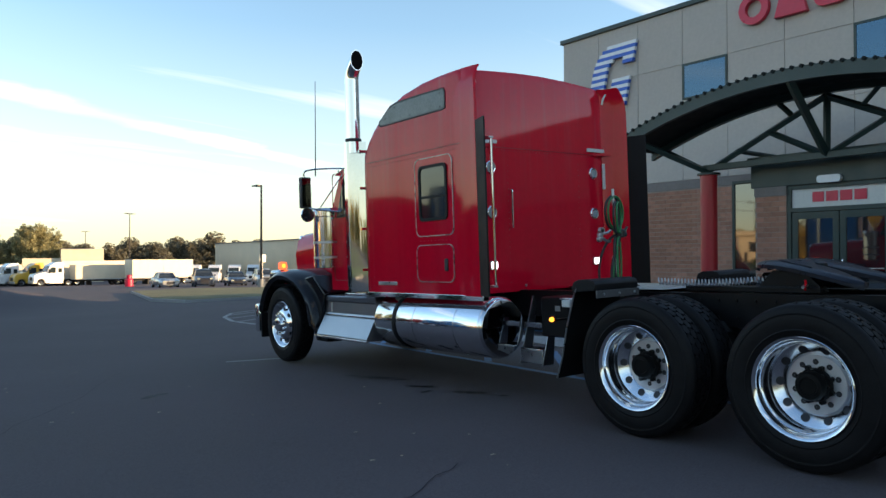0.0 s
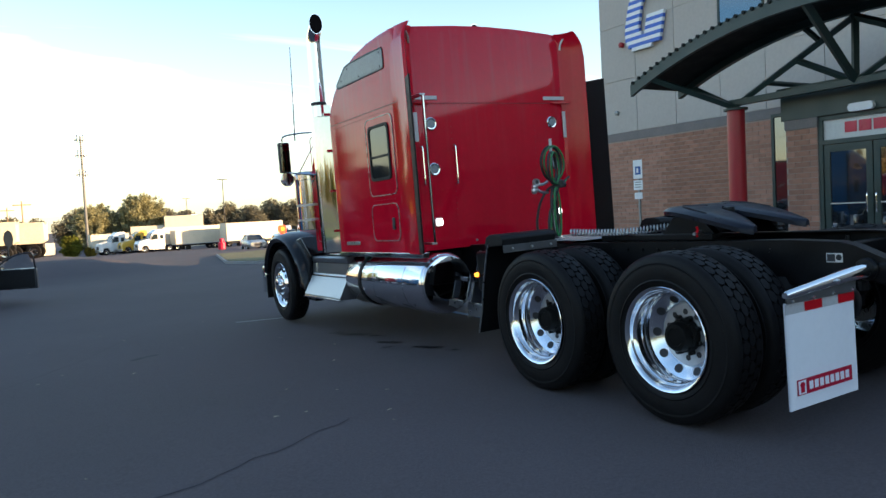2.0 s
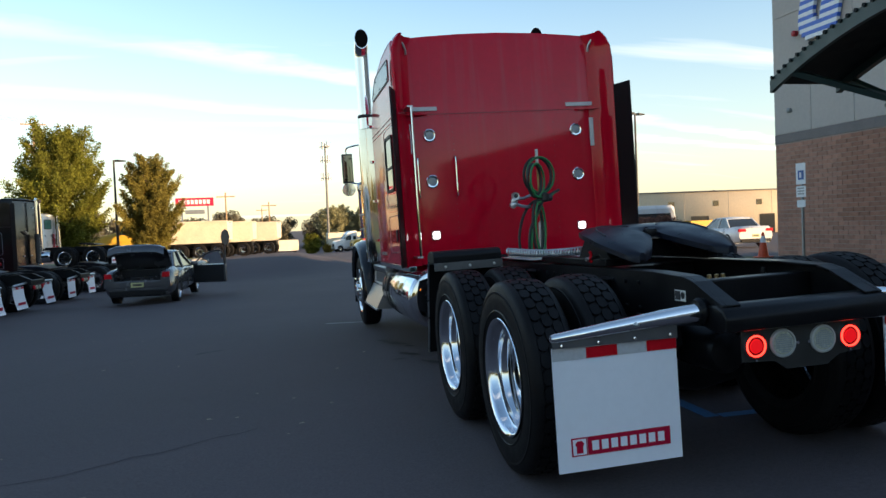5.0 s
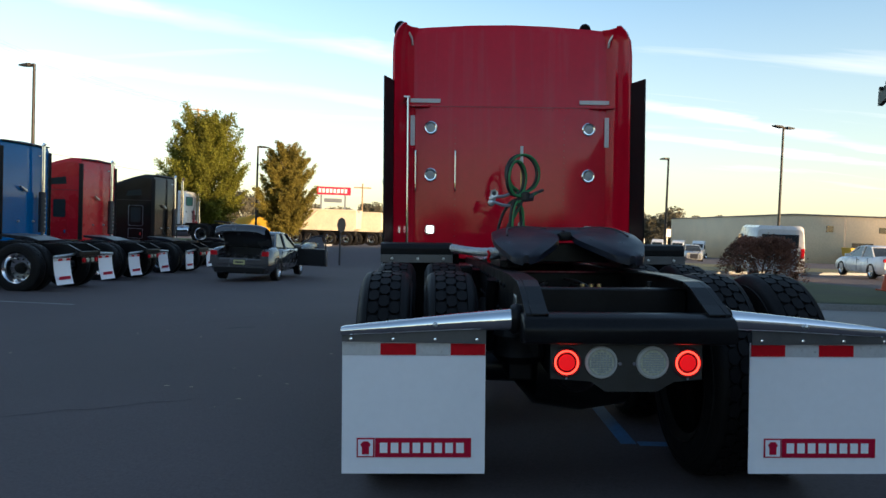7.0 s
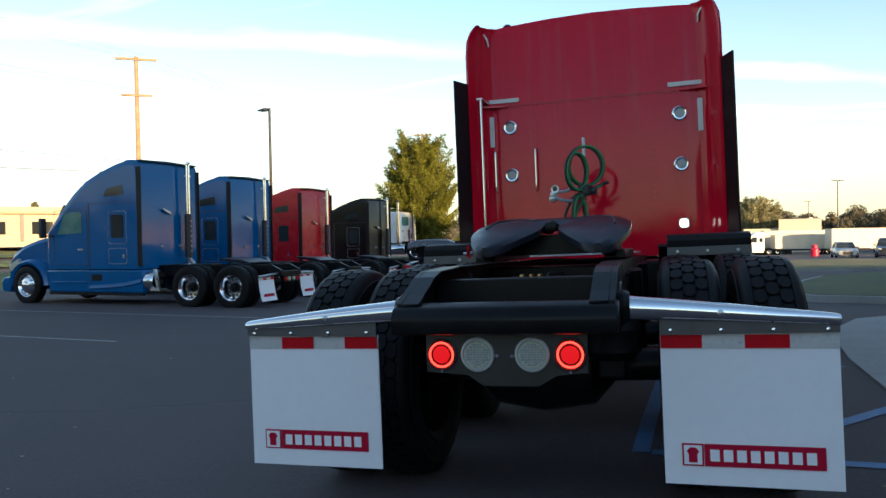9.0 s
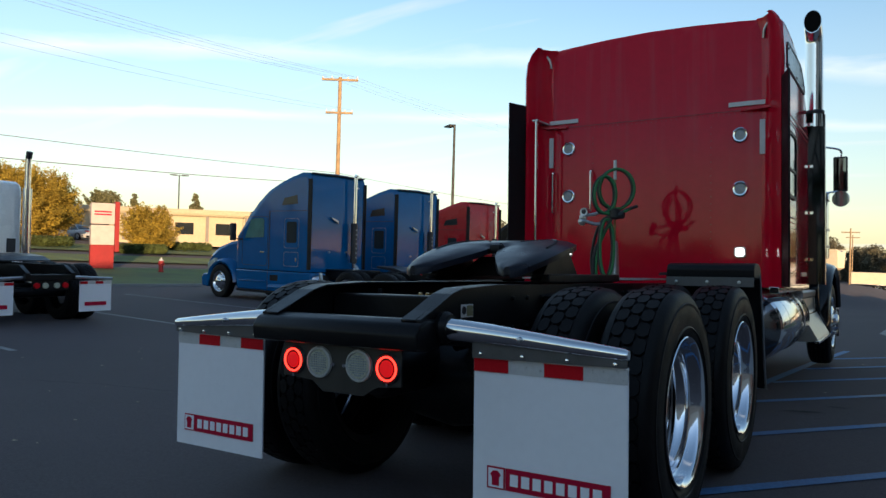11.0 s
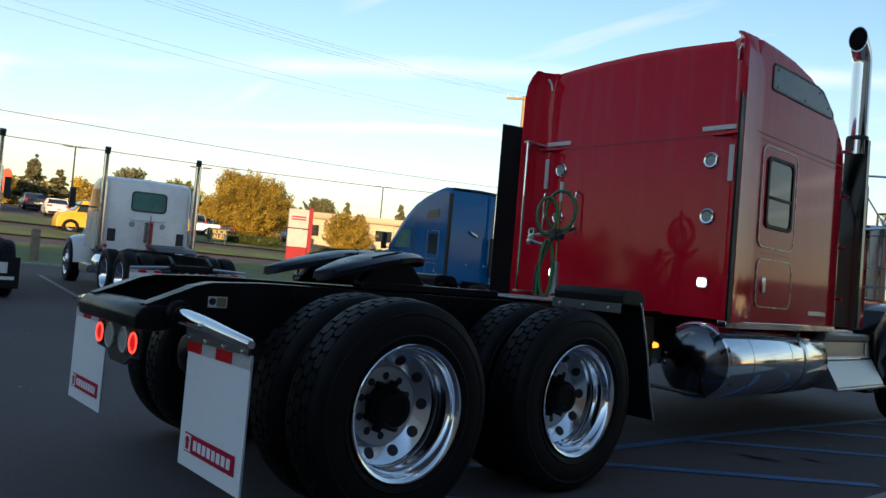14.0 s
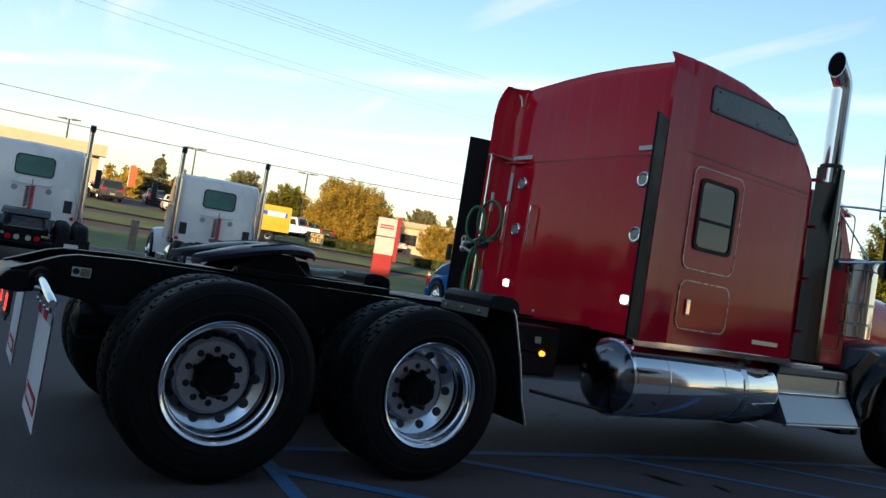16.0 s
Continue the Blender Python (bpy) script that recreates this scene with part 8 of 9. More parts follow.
tree(on_ground(-13.8, 40.2, 0, 0.1), "broad tree turning yellow-green on the kerbed island", 7.9, 2.85, LEAF_GREEN, 3, 120000, 0.055, 0.13)
tree(on_ground(-10.36, 47.6, 30, 0.1), "narrow tree turning rust-yellow on the kerbed island", 7.1, 2.1, LEAF_TURN, 8, 90000, 0.055, 0.10)
tree(on_ground(-60.9, 31.0, 0), "broad golden autumn tree beside the far lot", 6.3, 5.3, LEAF_GOLD, 5, 120000, 0.08, 0.10)
tree(on_ground(-51.0, 36.0, 0), "small golden tree behind the road", 4.0, 2.6, LEAF_GOLD, 9, 26000, 0.08, 0.08)
tree(on_ground(-90, 57.0, 0), "tall dark tree behind the low building", 7.0, 3.2, LEAF_DARK, 12, 16000, 0.15, 0.1)
for x, y, h, k in ((-91, 73.0, 8.0, 14), (-96, 66.0, 7.2, 15), (-86, 82.0, 6.6, 16)):
    tree(on_ground(x, y, 0), "dark conifer behind the low building", h, 3.0, LEAF_DARK, k, 14000, 0.15, 0.05, True)
tree(on_ground(-80, 16.9, 0), "dark pine beside the far lot", 5.6, 2.2, LEAF_DARK, 24, 14000, 0.13, 0.12, True)
tree(on_ground(-81, 19.6, 0), "green pine beside the far lot", 4.6, 2.0, LEAF_DARK, 25, 12000, 0.13, 0.08, True)
tree(on_ground(-80, 26.4, 0), "tall olive-green tree beside the far lot", 6.0, 2.6, LEAF_DARK, 17, 20000, 0.12, 0.1)
tree(on_ground(-79, 31.6, 0), "yellow-green tree beside the far lot", 5.2, 3.2, LEAF_GREEN, 18, 24000, 0.12, 0.05)
tree(on_ground(-75, 41.0, 0), "golden tree beside the far lot", 4.6, 3.2, LEAF_GOLD, 19, 22000, 0.12, 0.1)
tree(on_ground(19.5, 166, 0), "large broad tree behind the lorry park", 11.8, 6.0, LEAF_HAZE_PALE, 21, 60000, 0.16, 0.06)
tree(on_ground(11.0, 168, 0), "broad tree behind the lorry park", 9.8, 5.6, LEAF_HAZE_PALE, 22, 56000, 0.16, 0.06)

# the weeping bush on the island
rng = np.random.default_rng(77)
bush = root("bush", on_ground(8.4, 17.0, 0, 0.14), "rust-brown weeping bush on the kerb island", "bush")
# slender twigs arch over and hang down to the turf
nb = 240
az, far_r, hang = 2 * math.pi * rng.random(nb), 0.45 + 0.78 * np.sqrt(rng.random(nb)), 0.12 + 0.45 * rng.random(nb)
top = 1.30 + 0.45 * rng.random(nb)
side = np.stack((np.cos(az), np.sin(az), 0 * az), axis=1)
lift = np.array((0, 0, 1.0))
A, B, C = 0.12 * side + 0.75 * lift, side * (0.55 * far_r)[:, None] + lift * top[:, None] * 1.12, side * far_r[:, None] + lift * hang[:, None]
pick, u = rng.choice(nb, 34000), rng.random(34000)[:, None]
p = (1 - u) ** 2 * A[pick] + 2 * u * (1 - u) * B[pick] + u ** 2 * C[pick] + rng.normal(0, 0.040, (34000, 3))
me = bpy.data.meshes.new("crown")
verts, faces = leaf_quads(p, 0.024, rng)
me.from_pydata(verts, [], faces)
me.materials.append(LEAF_RUST)
crown = new("crown", me)
crown.parent = bush
for k in range(7):
    a = 2 * math.pi * k / 7
    part("stem", tube(curve_pts([(0, 0, 0), (0.3 * math.cos(a), 0.3 * math.sin(a), 0.6), (0.9 * math.cos(a), 0.9 * math.sin(a), 0.8)], 4), 0.025, 6), BARK, bush)


# loose bushes at the edge of the far yard
for x, y, h, w, mat, label in ((2.66, 118, 3.4, 1.8, LEAF_GREEN, "tall loose green bush at the edge of the far yard"), (5.28, 118, 1.4, 1.0, LEAF_GOLD, "low yellow-green bush at the edge of the far yard")):
    shrub = root("bush", on_ground(x, y, 0), label, "bush")
    crown = new("crown", crown_mesh(h, 0.04, w, 16000, 0.09, rng, mat))
    crown.parent = shrub
    part("stem", tube([(0, 0, -0.1), (0.05, 0, h * 0.3), (0, 0.08, h * 0.6)], 0.06, 6), BARK, shrub)


# clipped hedges below the far car park
for hx, hy, turn, L in ((-53.5, 40.5, 40, 5.5), (-51.5, 27.0, 62, 4.0), (-47.5, 33.0, 55, 2.6)):
    hedge = root("hedge", on_ground(hx, hy, turn, 0.1), "low clipped green hedge on the slope", "hedge", "hedges")
    bl = [(L * (k / 9 - 0.5), 0.12 * math.sin(k * 1.9), 0.38, 0.50, 0.75) for k in range(10)]
    crown = new("crown", leaves_mesh("crown", bl, 9000, 0.045, rng, LEAF_HEDGE, 0.8, 0.7))
    crown.parent = hedge


# far woods along the horizon, one uneven belt
def woods(name, line, height, seed, count, leaf, material, label):
    r = np.random.default_rng(seed)
    blobs = []
    for (x0, y0), (x1, y1) in zip(line, line[1:]):
        n = max(3, int(math.hypot(x1 - x0, y1 - y0) / 1.7))
        for k in range(n):
            t = (k + r.random()) / n
            x, y = x0 + (x1 - x0) * t + r.normal(0, 3), y0 + (y1 - y0) * t + r.normal(0, 3)
            h = height * (0.74 + 0.20 * r.random() + 0.12 * math.sin(0.13 * x + 0.7) * math.sin(0.051 * y + 0.31 * x))
            g = ground_z(x, y)
            for j in range(4):
                w = h * (0.20 + 0.14 * r.random())
                blobs.append((x + r.normal(0, h * 0.16), y + r.normal(0, h * 0.16), g + h * (0.2 + 0.22 * j), w * (1.15 - 0.13 * j), 0.9))
    ob = new(name, leaves_mesh(name, blobs, count, leaf, r, material, 0.6, 0.6))
    return tagged(ob, label, "woods", kind="stuff")


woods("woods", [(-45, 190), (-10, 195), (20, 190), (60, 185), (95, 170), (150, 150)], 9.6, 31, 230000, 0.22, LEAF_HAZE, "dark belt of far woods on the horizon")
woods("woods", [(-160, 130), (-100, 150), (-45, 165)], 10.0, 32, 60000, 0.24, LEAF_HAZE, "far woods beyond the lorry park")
woods("woods", [(-130, -60), (-125, 0), (-120, 50), (-125, 110)], 6.5, 33, 70000, 0.22, LEAF_GOLD, "golden far trees behind the low buildings")
# Unseen woods, added for the left heat shield to reflect.
woods("woods", [(-120, -50), (-70, -90), (-10, -110), (50, -105)], 8.0, 35, 24000, 0.36, LEAF_GOLD, "golden far trees added out of view to the south")
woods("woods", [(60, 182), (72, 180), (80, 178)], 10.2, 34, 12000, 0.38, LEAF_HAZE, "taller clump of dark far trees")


# ---- poles and wires ----
POLEDARK = pbr("dark_bronze_pole", (0.03, 0.028, 0.026), 0.5, 0.4, 0.1, 5)
WOODPOLE = pbr("weathered_wood_pole", (0.30, 0.20, 0.11), 0.85, 0.0, 0.2, 4, bump=0.3, bscale=20)
WIRE = pbr("wire", (0.16, 0.16, 0.17), 0.6, 0.0, 0.1, 5)


def lamp_pole(x, y, top, heads, turn, label="dark car-park lamp pole"):
    gz = ground_z(x, y)
    h = top - gz
    P = root("lamp_pole", pose(x, y, gz, 0, 0, turn), label, "lamp", "car-park lamps")
    part("pole", lathe([(-0.1, 0.10), (h, 0.065)], 12, "z"), POLEDARK, P)
    part("footing", lathe([(-0.1, 0.28), (0.7, 0.28), (0.72, 0.22)], 16, "z"), CONCRETE, P)
    for s in ((-1, 1) if heads == 2 else (1,)):
        part("lamp_arm", box(min(0, s * 0.35), max(0, s * 0.35), -0.03, 0.03, h - 0.10, h - 0.04), POLEDARK, P)
        part("lamp_head", prism([(s * 0.25, h - 0.12), (s * 1.0, h - 0.06), (s * 1.0, h + 0.02), (s * 0.25, h + 0.04)], "y", -0.17, 0.17, 0.015), POLEDARK, P)
    return P


lamp_pole(-19.9, 33.1, 8.3, 1, 150)
lamp_pole(21.8, 43.8, 8.35, 2, 30)
lamp_pole(16.1, 48.7, 6.6, 1, 100)
lamp_pole(25.5, 119.6, 8.4, 2, 30)
lamp_pole(32.5, 184.0, 7.7, 2, 30)
lamp_pole(-13.1, 50.6, 6.5, 1, 60)
lamp_pole(-68.2, 17.5, 7.95, 2, 60)
lamp_pole(-64.8, 27.8, 7.5, 2, 60)
lamp_pole(-66.0, 50.5, 8.6, 2, 60)
lamp_pole(-69.6, 6.5, 8.3, 2, 60)

# parking sign on a post in the far island
fs = root("post_sign", on_ground(16.4, 49.2, 20), "pale sign plate on a post", "sign")
part("post", box(-0.03, 0.03, -0.03, 0.03, 0, 2.5), STEELPOST, fs)
part("plate", box(-0.30, 0.30, -0.05, -0.03, 1.95, 2.5), STICKER, fs)
rb = root("red_bollard", on_ground(15.5, 81.3, 0), "red round barrel by the far kerb", "bollard")
part("barrel", lathe([(0, 0.42), (0.75, 0.42), (0.85, 0.26), (1.18, 0.26), (1.24, 0.18)], 20, "z"), REDSIGN, rb)
rb2 = root("stop_sign", on_ground(-4.85, 31.8, 62), "back of a road sign on a post", "sign")
part("post", box(-0.03, 0.03, -0.03, 0.03, 0, 2.2), DARK, rb2)
part("plate", lathe([(-0.06, 0.36), (-0.04, 0.36)], 8, "y", Matrix.Translation((0, 0, 1.95))), DARK, rb2)


def utility_pole(x, y, top, turn):
    gz = ground_z(x, y)
    h = top - gz
    P = root("utility_pole", pose(x, y, gz, 0, 0, turn), "wooden utility pole with two crossarms", "pole", "utility poles")
    part("pole", lathe([(-0.2, 0.17), (h, 0.11)], 14, "z"), WOODPOLE, P)
    for zz, w in ((h - 0.25, 1.15), (h - 2.35, 0.85)):
        arm = part("crossarm", box(-w, w, -0.16, -0.05, zz, zz + 0.13), WOODPOLE, P)
        for k in (-1, -0.45, 0.45, 1):
            part("insulator", lathe([(zz + 0.13, 0.04), (zz + 0.2, 0.05), (zz + 0.28, 0.03)], 8, "z", Matrix.Translation((k * w * 0.95, -0.1, 0))), STICKER, arm)
    return P


PX, PY, PZ = -28.9, 33.65, 12.0
utility_pole(PX, PY, PZ, 35)
utility_pole(PX - 1.5, -9.0, 12.6, 0)
utility_pole(PX + 3, 78.0, 13.0, 20)


def wire(a, b, sag, r=0.007):
    a, b = Vector(a), Vector(b)
    pts = []
    for k in range(17):
        t = k / 16
        p = a.lerp(b, t)
        p.z -= sag * 4 * t * (1 - t)
        pts.append(p)
    return thing("wire", tube(pts, r, 5), WIRE, "thin overhead power line", "wire", group="overhead wires")


for dx in (-1.0, -0.45, 0.45, 1.0):
    wire((PX + dx * 0.8, PY + dx * 0.5, PZ + 0.05), (PX - 1.5 + dx, -9.0, 12.7), 0.9)
    wire((PX + dx * 0.8, PY + dx * 0.5, PZ + 0.05), (PX + 3 + dx, 78.0, 13.1), 0.9, 0.006)
for dx in (-0.8, 0.8):
    wire((PX + dx * 0.8, PY + dx * 0.5, PZ - 2.05), (PX - 1.5 + dx, -9.0, 10.6), 0.9)
wire((PX, PY, 5.9), (PX - 1.5, -9.0, 5.6), 0.35, 0.018)
wire((PX, PY, 5.2), (PX - 1.5, -9.0, 4.6), 0.45, 0.022)
wire((PX, PY, 5.9), (PX + 3, 78.0, 5.4), 0.35, 0.016)

# cell tower
MASTGREY = pbr("dull_mast_grey", (0.13, 0.13, 0.125), 0.6, 0.0, 0.1, 2)
ct = root("cell_tower", on_ground(7.3, 147, 0), "tall cell tower with three rings of aerials", "tower")
part("mast", lathe([(-0.2, 0.30), (21.5, 0.15)], 12, "z"), MASTGREY, ct)
for zz in (14.5, 18.0, 20.8):
    part("platform", lathe([(zz, 0.9), (zz + 0.12, 0.9)], 12, "z"), STEELPOST, ct)
    for k in range(6):
        a = 2 * math.pi * k / 6
        part("aerial", box(-0.12, 0.12, -0.06, 0.06, zz - 0.4, zz + 1.1), STICKER, ct, m=pose(0.95 * math.cos(a), 0.95 * math.sin(a), 0, 0, 0, math.degrees(a)))
# distant street poles
for x, y, h in ((-7.5, 74, 6.5), (-3.5, 90, 7.0), (-5, 120, 8.0)):
    P = root("utility_pole", on_ground(x, y, 0), "thin far utility pole", "pole", "utility poles")
    part("pole", lathe([(0, 0.10), (h, 0.07)], 8, "z"), WOODPOLE, P)
    part("crossarm", box(-0.9, 0.9, -0.05, 0.05, h - 0.5, h - 0.38), WOODPOLE, P)

# ---- lorries in the far yard ----
BOXWHITE = pbr("trailer_white", (0.64, 0.56, 0.42), 0.5, 0.0, 0.06, 0.8)
TUBSTEEL = pbr("dump_body_paint", (0.62, 0.55, 0.43), 0.55, 0.0, 0.1, 0.9)
YELLOW = pbr("yellow_paint", (0.58, 0.34, 0.025), 0.4, 0.0, 0.05, 3, coat=0.4)


def far_wheels(T, ys, half=1.05):
    for s in (-1, 1):
        for y in ys:
            wheel(T, s * half, y, 0.52, s, "far")


def trailer(m, label, L=12.0, H=2.75, base=1.15, cabin=None):
    T = root("box_trailer", m, label, "trailer", "trailers in the far yard")
    part("box", box(-1.27, 1.27, 0, L, base, base + H, 0.03), BOXWHITE, T)
    part("corner_rail", box(-1.29, 1.29, -0.03, 0.05, base, base + H + 0.02), SATIN, T)
    part("bottom_rail", box(-1.29, 1.29, 0.05, L, base - 0.10, base), SATIN, T)
    for k in range(1, int(L / 1.2)):
        for s in (-1, 1):
            part("side_post", box(s * 1.268, s * 1.282, 1.2 * k, 1.2 * k + 0.04, base + 0.1, base + H - 0.1), BOXWHITE, T)
    part("underframe", box(-0.5, 0.5, 0.3, L - 0.5, base - 0.35, base - 0.1), BLACK, T)
    far_wheels(T, (1.2, 2.5))
    part("landing_leg", box(-0.9, 0.9, L * 0.72, L * 0.74, 0.1, base - 0.1), BLACK, T)
    return T


def road_tractor(m, label, paint=WHITEROW):
    T = root("far_tractor", m, label, "truck", "lorries in the far yard")
    prof = [(2.6, 0.8), (2.6, 3.35), (2.75, 3.5), (3.7, 3.45), (4.45, 2.95), (4.85, 2.15), (5.6, 1.98), (6.35, 1.78), (6.6, 1.4), (6.6, 0.5), (6.3, 0.5), (6.2, 0.9), (5.95, 1.12), (5.45, 1.12), (5.2, 0.9), (5.1, 0.5), (4.6, 0.5), (4.4, 0.8)]
    part("cab", profile_body([(-1.15, 0.1, 0.05), (-1.1, 0, 0), (1.1, 0, 0), (1.15, 0.1, 0.05)], prof, 4.2, 1.6), paint, T, "", 40)
    part("frame", box(-0.45, 0.45, 0, 2.8, 0.75, 1.0), BLACK, T)
    for s in (-1, 1):
        part("window", prism([(3.7, 1.95), (4.72, 1.95), (4.35, 2.75), (3.7, 2.75)], "x", s * 1.15, s * 1.165), CABGLASS, T)
        part("sleeper_window", box(s * 1.15, s * 1.165, 2.85, 3.35, 2.0, 2.6), CABGLASS, T)
    part("windscreen", prism([(4.48, 2.90), (4.84, 2.18), (4.90, 2.20), (4.54, 2.93)], "x", -0.95, 0.95), CABGLASS, T)
    part("bumper", box(-1.12, 1.12, 6.56, 6.68, 0.42, 0.78, 0.02), SATIN, T)
    part("grille", box(-0.5, 0.5, 6.58, 6.63, 0.85, 1.35, 0.01), BLACK, T)
    for s in (-1, 1):
        part("side_skirt", box(s * 0.9, s * 1.12, 2.7, 4.5, 0.42, 0.78, 0.02), SATIN, T)
        part("mirror", box(s * 1.28, s * 1.42, 4.62, 4.72, 1.9, 2.5, 0.01), BLACK, T)
    far_wheels(T, (0.7, 1.9, 5.7), 1.02)
    return T


road_tractor(on_ground(15.8, 107.1, 100) @ Matrix.Scale(0.9, 4), "white sleeper lorry in the far yard")
trailer(on_ground(22.4, 106.9, 98) @ Matrix.Scale(0.9, 4), "white box trailer in the far yard", 8.6, 2.1, 1.0)
road_tractor(on_ground(14.1, 110.7, 100) @ Matrix.Scale(0.9, 4), "yellow-cabbed lorry in the far yard", YELLOW)
trailer(on_ground(24.6, 111.6, 98) @ Matrix.Scale(0.9, 4), "white box trailer in the far yard", 12.0, 2.7, 1.1)
road_tractor(on_ground(11.5, 113.7, 102) @ Matrix.Scale(0.9, 4), "small white lorry in the far yard")
trailer(on_ground(29.2, 103.1, 100) @ Matrix.Scale(0.9, 4), "cream-white box trailer in the far yard", 9.6, 2.75, 1.0)
trailer(on_ground(10.6, 119.2, 95) @ Matrix.Scale(0.9, 4), "grey-white box trailer in the far yard", 6.0, 2.4, 1.0)
trailer(on_ground(0.4, 116.0, 95) @ Matrix.Scale(0.85, 4), "low white trailer in the far yard", 6.2, 1.9, 0.9)
for k in range(4):
    road_tractor(on_ground(31.5 + 3.3 * k, 106 + 0.8 * k, 150) @ Matrix.Scale(0.76, 4), "white lorry in a line of the far yard")


def dump_trailer(m, label):
    T = root("dump_trailer", m, label, "trailer", "dump trailers in the far yard")
    tub = [[(-1.2 * w, y, z0), (-1.25, y, 2.75), (-1.15, y, 2.75), (0, y, 2.6), (1.15, y, 2.75), (1.25, y, 2.75), (1.2 * w, y, z0)] for y, z0, w in ((0, 1.35, 0.8), (0.3, 1.15, 0.8), (4.7, 1.15, 0.8), (5.4, 1.6, 0.9))]
    t = part("tub", loft(tub), TUBSTEEL, T, "", 30)
    part("rim_rail", box(-1.3, -1.2, 0, 5.4, 2.70, 2.82), TUBSTEEL, t)
    part("rim_rail", box(1.2, 1.3, 0, 5.4, 2.70, 2.82), TUBSTEEL, t)
    for s in (-1, 1):
        part("side_brace", tube([(s * 1.27, 3.0, 2.7), (s * 1.22, 4.5, 1.3)], 0.06, 6), TUBSTEEL, t)
    part("underframe", box(-0.5, 0.5, 0.2, 6.0, 0.8, 1.15), BLACK, T)
    far_wheels(T, (0.8, 2.1, 3.4))
    return T


dump_trailer(on_ground(-5.9, 53.0, 84) @ Matrix.Scale(0.95, 4), "pale steel dump trailer lit by low sun")
dump_trailer(on_ground(-4.3, 57.3, 84) @ Matrix.Scale(0.95, 4), "pale steel dump trailer lit by low sun")
dump_trailer(on_ground(-2.4, 61.8, 80) @ Matrix.Scale(0.95, 4), "pale steel dump trailer lit by low sun")
road_tractor(on_ground(-8.6, 53.3, 84), "yellow dump lorry cab in the far yard", YELLOW)

# red name board on a frame: red field with pale marks
nb = root("name_board", on_ground(-10.2, 71.4, 0), "red roadside name board with pale marks", "sign")
part("board", box(-1.75, 1.75, -0.12, 0.12, 4.95, 5.75, 0.02), REDSIGN, nb)
for k in range(8):
    part("print_mark", box(-1.45 + 0.37 * k, -1.19 + 0.37 * k, -0.135, -0.121, 5.15, 5.55), WHITESIGN, nb)
part("under_board", box(-0.9, 0.9, -0.1, 0.1, 4.2, 4.6, 0.02), STEELPOST, nb)
for s in (-1, 1):
    part("leg", box(s * 1.2 - 0.08, s * 1.2 + 0.08, -0.08, 0.08, 0, 4.95), STEELPOST, nb)

# white tractor without a trailer at the end of the row
day_cab(on_ground(-10.2, 36.9, 84), "white day-cab tractor standing beyond the row")

# yellow box lorry on the road
yl = root("box_lorry", on_ground(-46.2, 19.3, 174, 0.02) @ Matrix.Scale(0.9, 4), "yellow rental box lorry with a blue stripe on the road", "truck")
part("box", box(-1.2, 1.2, 0, 6.6, 0.95, 2.98, 0.04), YELLOW, yl)
for s in (-1, 1):
    part("blue_stripe", prism([(0.3, 2.12), (5.8, 2.32), (5.8, 2.52), (0.3, 2.48)], "x", s * 1.201, s * 1.206), BLUESTRIPE, yl)
    part("white_panel", box(s * 1.207, s * 1.212, 0.5, 1.9, 2.12, 2.52), WHITESIGN, yl)
    part("window", prism([(7.1, 1.6), (7.9, 1.6), (7.7, 2.15), (7.1, 2.15)], "x", s * 1.06, s * 1.07), CABGLASS, yl)
part("cab", profile_body([(-1.06, 0.08, 0.05), (-1.0, 0, 0), (1.0, 0, 0), (1.06, 0.08, 0.05)], [(6.65, 0.6), (6.65, 2.4), (7.5, 2.4), (8.0, 1.65), (8.9, 1.45), (9.1, 1.0), (9.1, 0.5)], 7.6, 1.4), YELLOW, yl, "", 40)
part("windscreen", prism([(7.55, 2.35), (8.0, 1.7), (8.03, 1.72), (7.58, 2.38)], "x", -0.9, 0.9), CABGLASS, yl)
part("frame", box(-0.5, 0.5, 0.1, 8.5, 0.7, 1.0), BLACK, yl)
far_wheels(yl, (1.6, 8.2), 0.98)

# ---- far buildings ----
TILTUP = pbr("pale_cream_concrete_wall", (0.64, 0.51, 0.35), 0.85, 0.0, 0.06, 0.3)
SHOPWALL = pbr("cream_shop_wall", (0.43, 0.36, 0.25), 0.85, 0.0, 0.06, 0.3)
gz0 = ground_z(55, 100)
wh_ = root("warehouse", pose(48.5, 95.0, gz0, 0, 0, -3), "long pale flat-roofed warehouse", "building")
part("wall", box(0, 55, 0, 58, -1.0, 6.5), TILTUP, wh_)
part("roof_edge", box(-0.1, 55.1, -0.1, 58.1, 6.5, 6.68), BAND, wh_)
for k in range(7):
    win = part("window", box(4.5 + 7 * k, 5.4 + 7 * k, -0.06, 0.02, 4.4, 5.2), DARKGLASS, wh_)
for k, w in ((8, 2.8), (19, 2.4), (30, 2.8)):
    part("loading_door", box(k, k + w, -0.08, 0.02, 0.0, 3.0), DARKGLASS, wh_)
for k in range(1, 8):
    part("panel_joint", box(7 * k - 0.03, 7 * k + 0.03, -0.012, 0.01, 0.0, 6.45), BAND, wh_)
yd = root("waste_container", pose(54.0, 91.0, gz0, 0, 0, -3), "dull yellow waste container beside the warehouse", "container")
part("body", prism([(0, 0.2), (6.0, 0.2), (6.4, 2.4), (-0.4, 2.4)], "y", -1.2, 1.2, 0.05), YELLOW, yd)
hs = root("far_office", pose(22.4, 156.0, ground_z(25, 156), 0, 0, -8), "small cream flat-roofed building on the horizon", "building")
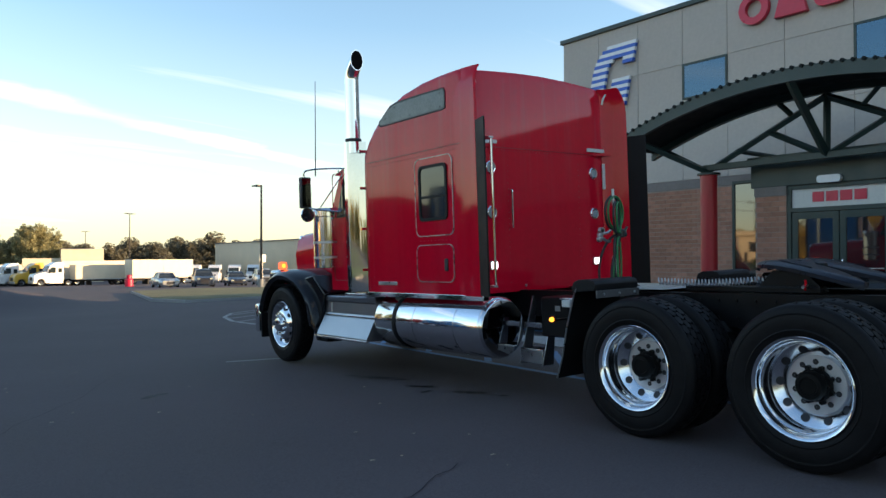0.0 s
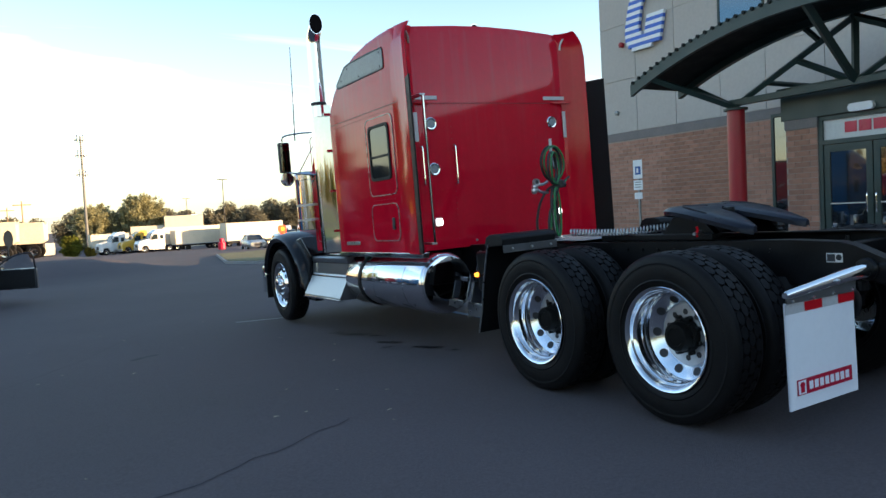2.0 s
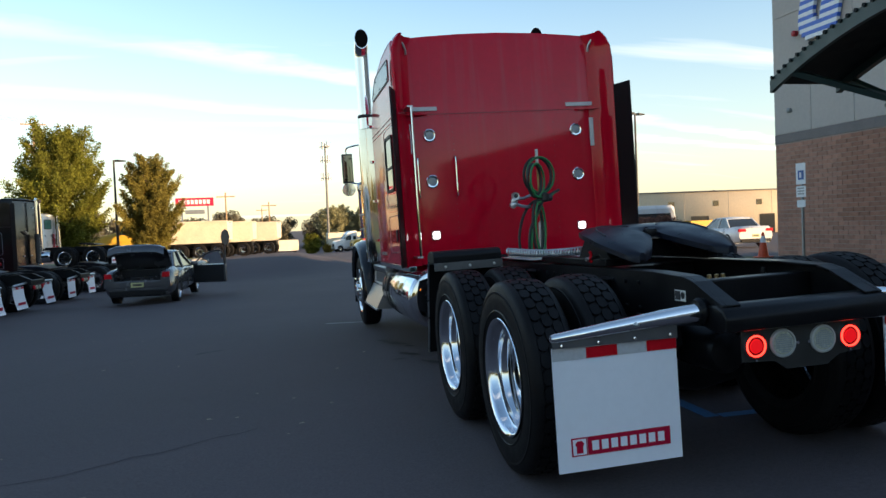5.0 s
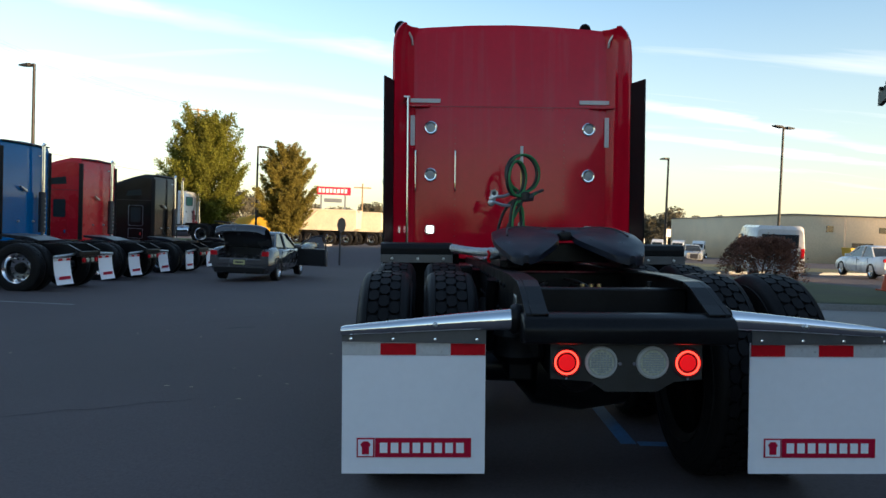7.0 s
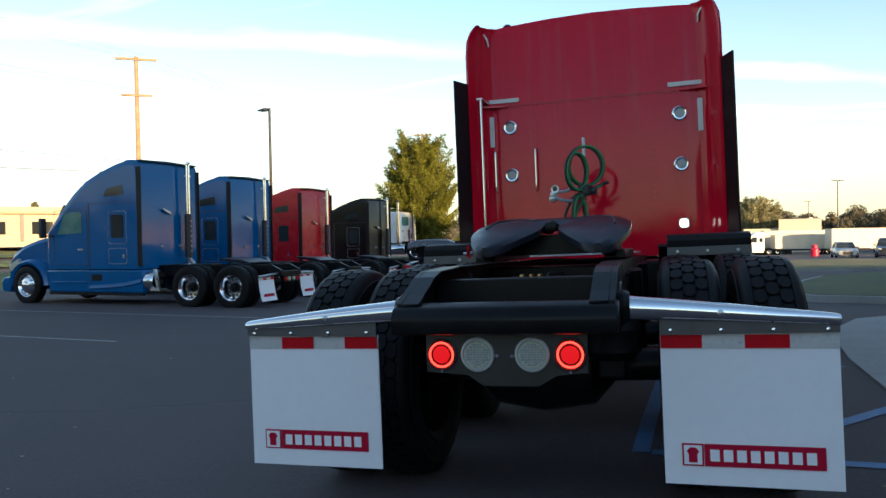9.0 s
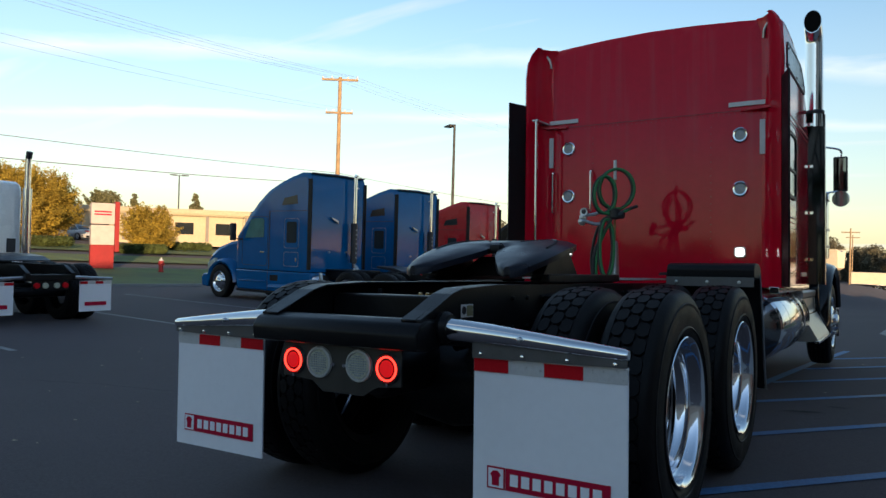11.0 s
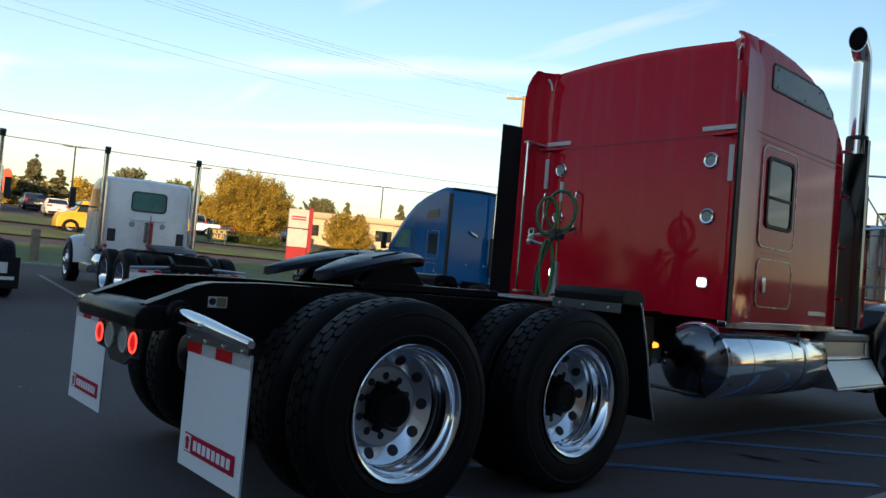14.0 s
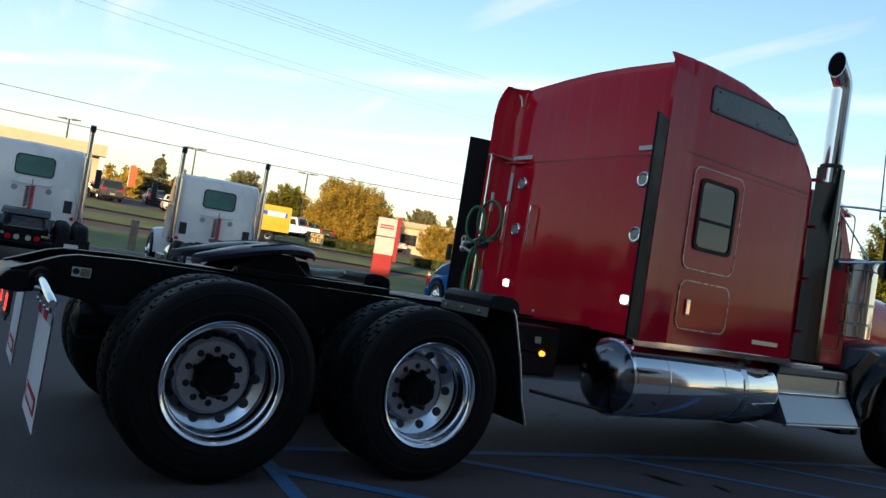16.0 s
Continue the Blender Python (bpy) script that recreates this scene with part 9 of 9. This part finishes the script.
part("wall", box(0, 7.5, 0, 8, 0, 6.4), BOXWHITE, hs)
part("roof_edge", box(-0.1, 7.6, -0.1, 8.1, 6.4, 6.5), SATIN, hs)
part("lower_wing", box(-6.5, 0.0, 1.0, 8, 0, 4.6), BOXWHITE, hs)
sb = root("low_shop_building", pose(-76.0, 45.0, ground_z(-76, 50), 0, 0, 54), "long low cream shop building behind the road", "building")
part("wall", box(0, 34, -10, 0, -0.5, 3.3), SHOPWALL, sb)
part("fascia", box(-0.3, 34.3, -10.3, 0.3, 2.6, 3.3), SHOPWALL, sb)
for k in range(8):
    part("shop_window", box(1.9 + 4 * k, 3.7 + 4 * k, -10.06, -10.0, 0.7, 1.9), DARKGLASS, sb)
    part("door_post", box(0.9 + 4 * k, 1.2 + 4 * k, -10.3, -10.0, 0.0, 2.6), BAND, sb)
sb2 = root("car_showroom", pose(-80.0, -2.0, ground_z(-80, 5), 0, 0, 84), "cream car showroom with a row of windows behind the road", "building")
part("wall", box(0, 12.4, -12, 0, -0.5, 3.7), SHOPWALL, sb2)
part("canopy_band", box(-0.5, 12.9, -13.2, -12, 2.9, 3.9), SHOPWALL, sb2)
for k in range(4):
    part("shop_window", box(0.9 + 3 * k, 2.4 + 3 * k, -12.06, -12.0, 0.5, 1.9), DARKGLASS, sb2)
bn = root("feather_banner", on_ground(-62.5, 11.0, 80, 0.1), "orange-red feather banner in the far lot", "banner")
part("sail", prism([(0.0, 1.3), (0.5, 1.4), (0.6, 2.9), (0.35, 3.2), (0.05, 3.1)], "y", -0.01, 0.01), ORANGE, bn)
part("mast", tube([(0, 0, 0), (0, 0, 3.1)], 0.03, 6), STEELPOST, bn)

# ---- brickwork, laid in running bond ----
BW, BH, BD = 0.305, 0.102, 0.014
brick_mesh = to_mesh("brick", box(0, BD, 0.005, BW - 0.005, 0, BH - 0.010), BRICK)
rv, rf = [], []


def joined_brick(x, y, z, w):
    n = len(rv)
    for a in (x, x + BD):
        for b in (y + 0.005, y + w - 0.005):
            for c in (z, z + BH - 0.010):
                rv.append((a, b, c))
    rf.extend([(n, n + 1, n + 3, n + 2), (n, n + 4, n + 5, n + 1), (n + 2, n + 3, n + 7, n + 6), (n + 1, n + 5, n + 7, n + 3), (n, n + 2, n + 6, n + 4)])


def lay(x, y0, y1, z0, z1, parent, single):
    z, row, count = z0, 0, 0
    while z + BH <= z1:
        y = y0 - (BW / 2 if row % 2 else 0)
        while y < y1 - 0.02:
            a, b = max(y, y0), min(y + BW, y1)
            w = b - a
            if w > 0.05:
                if single(a, z) and abs(w - BW) < 0.002 and count < 300:
                    part("brick", brick_mesh, None, parent, m=Matrix.Translation((x, a, z)))
                    count += 1
                else:
                    joined_brick(x, a, z, w)
            y += BW
        z += BH
        row += 1


lay(BX - 0.010, 8.2, BY1 - 0.01, 0.0, 2.97, wall_w, lambda y, z: 9.0 < y < 11.2 and 1.0 < z < 2.97)
lay(BX - 0.010, -2.0, 3.2, 0.0, 2.97, wall_w, lambda y, z: False)
me = bpy.data.meshes.new("brickwork")
me.from_pydata(rv, [], rf)
BRICK_J = by_island(pbr("brown_brick_wall", (0.38, 0.20, 0.14), 0.85, 0.0, 0.12, 9, bump=0.25, bscale=60), 0.16)
me.materials.append(BRICK_J)
ob = new("brickwork", me)
ob.parent = wall_w
tagged(ob, kind="stuff")
rv, rf = [], []
for y0, y1 in PIERS:
    lay(VX + 0.022, y0, y1, 0.05, 2.50, vest, lambda y, z: y > 5.9)
me = bpy.data.meshes.new("pier_brickwork")
me.from_pydata(rv, [], rf)
me.materials.append(BRICK_J)
ob = new("pier_brickwork", me)
ob.parent = vest
tagged(ob, kind="stuff")
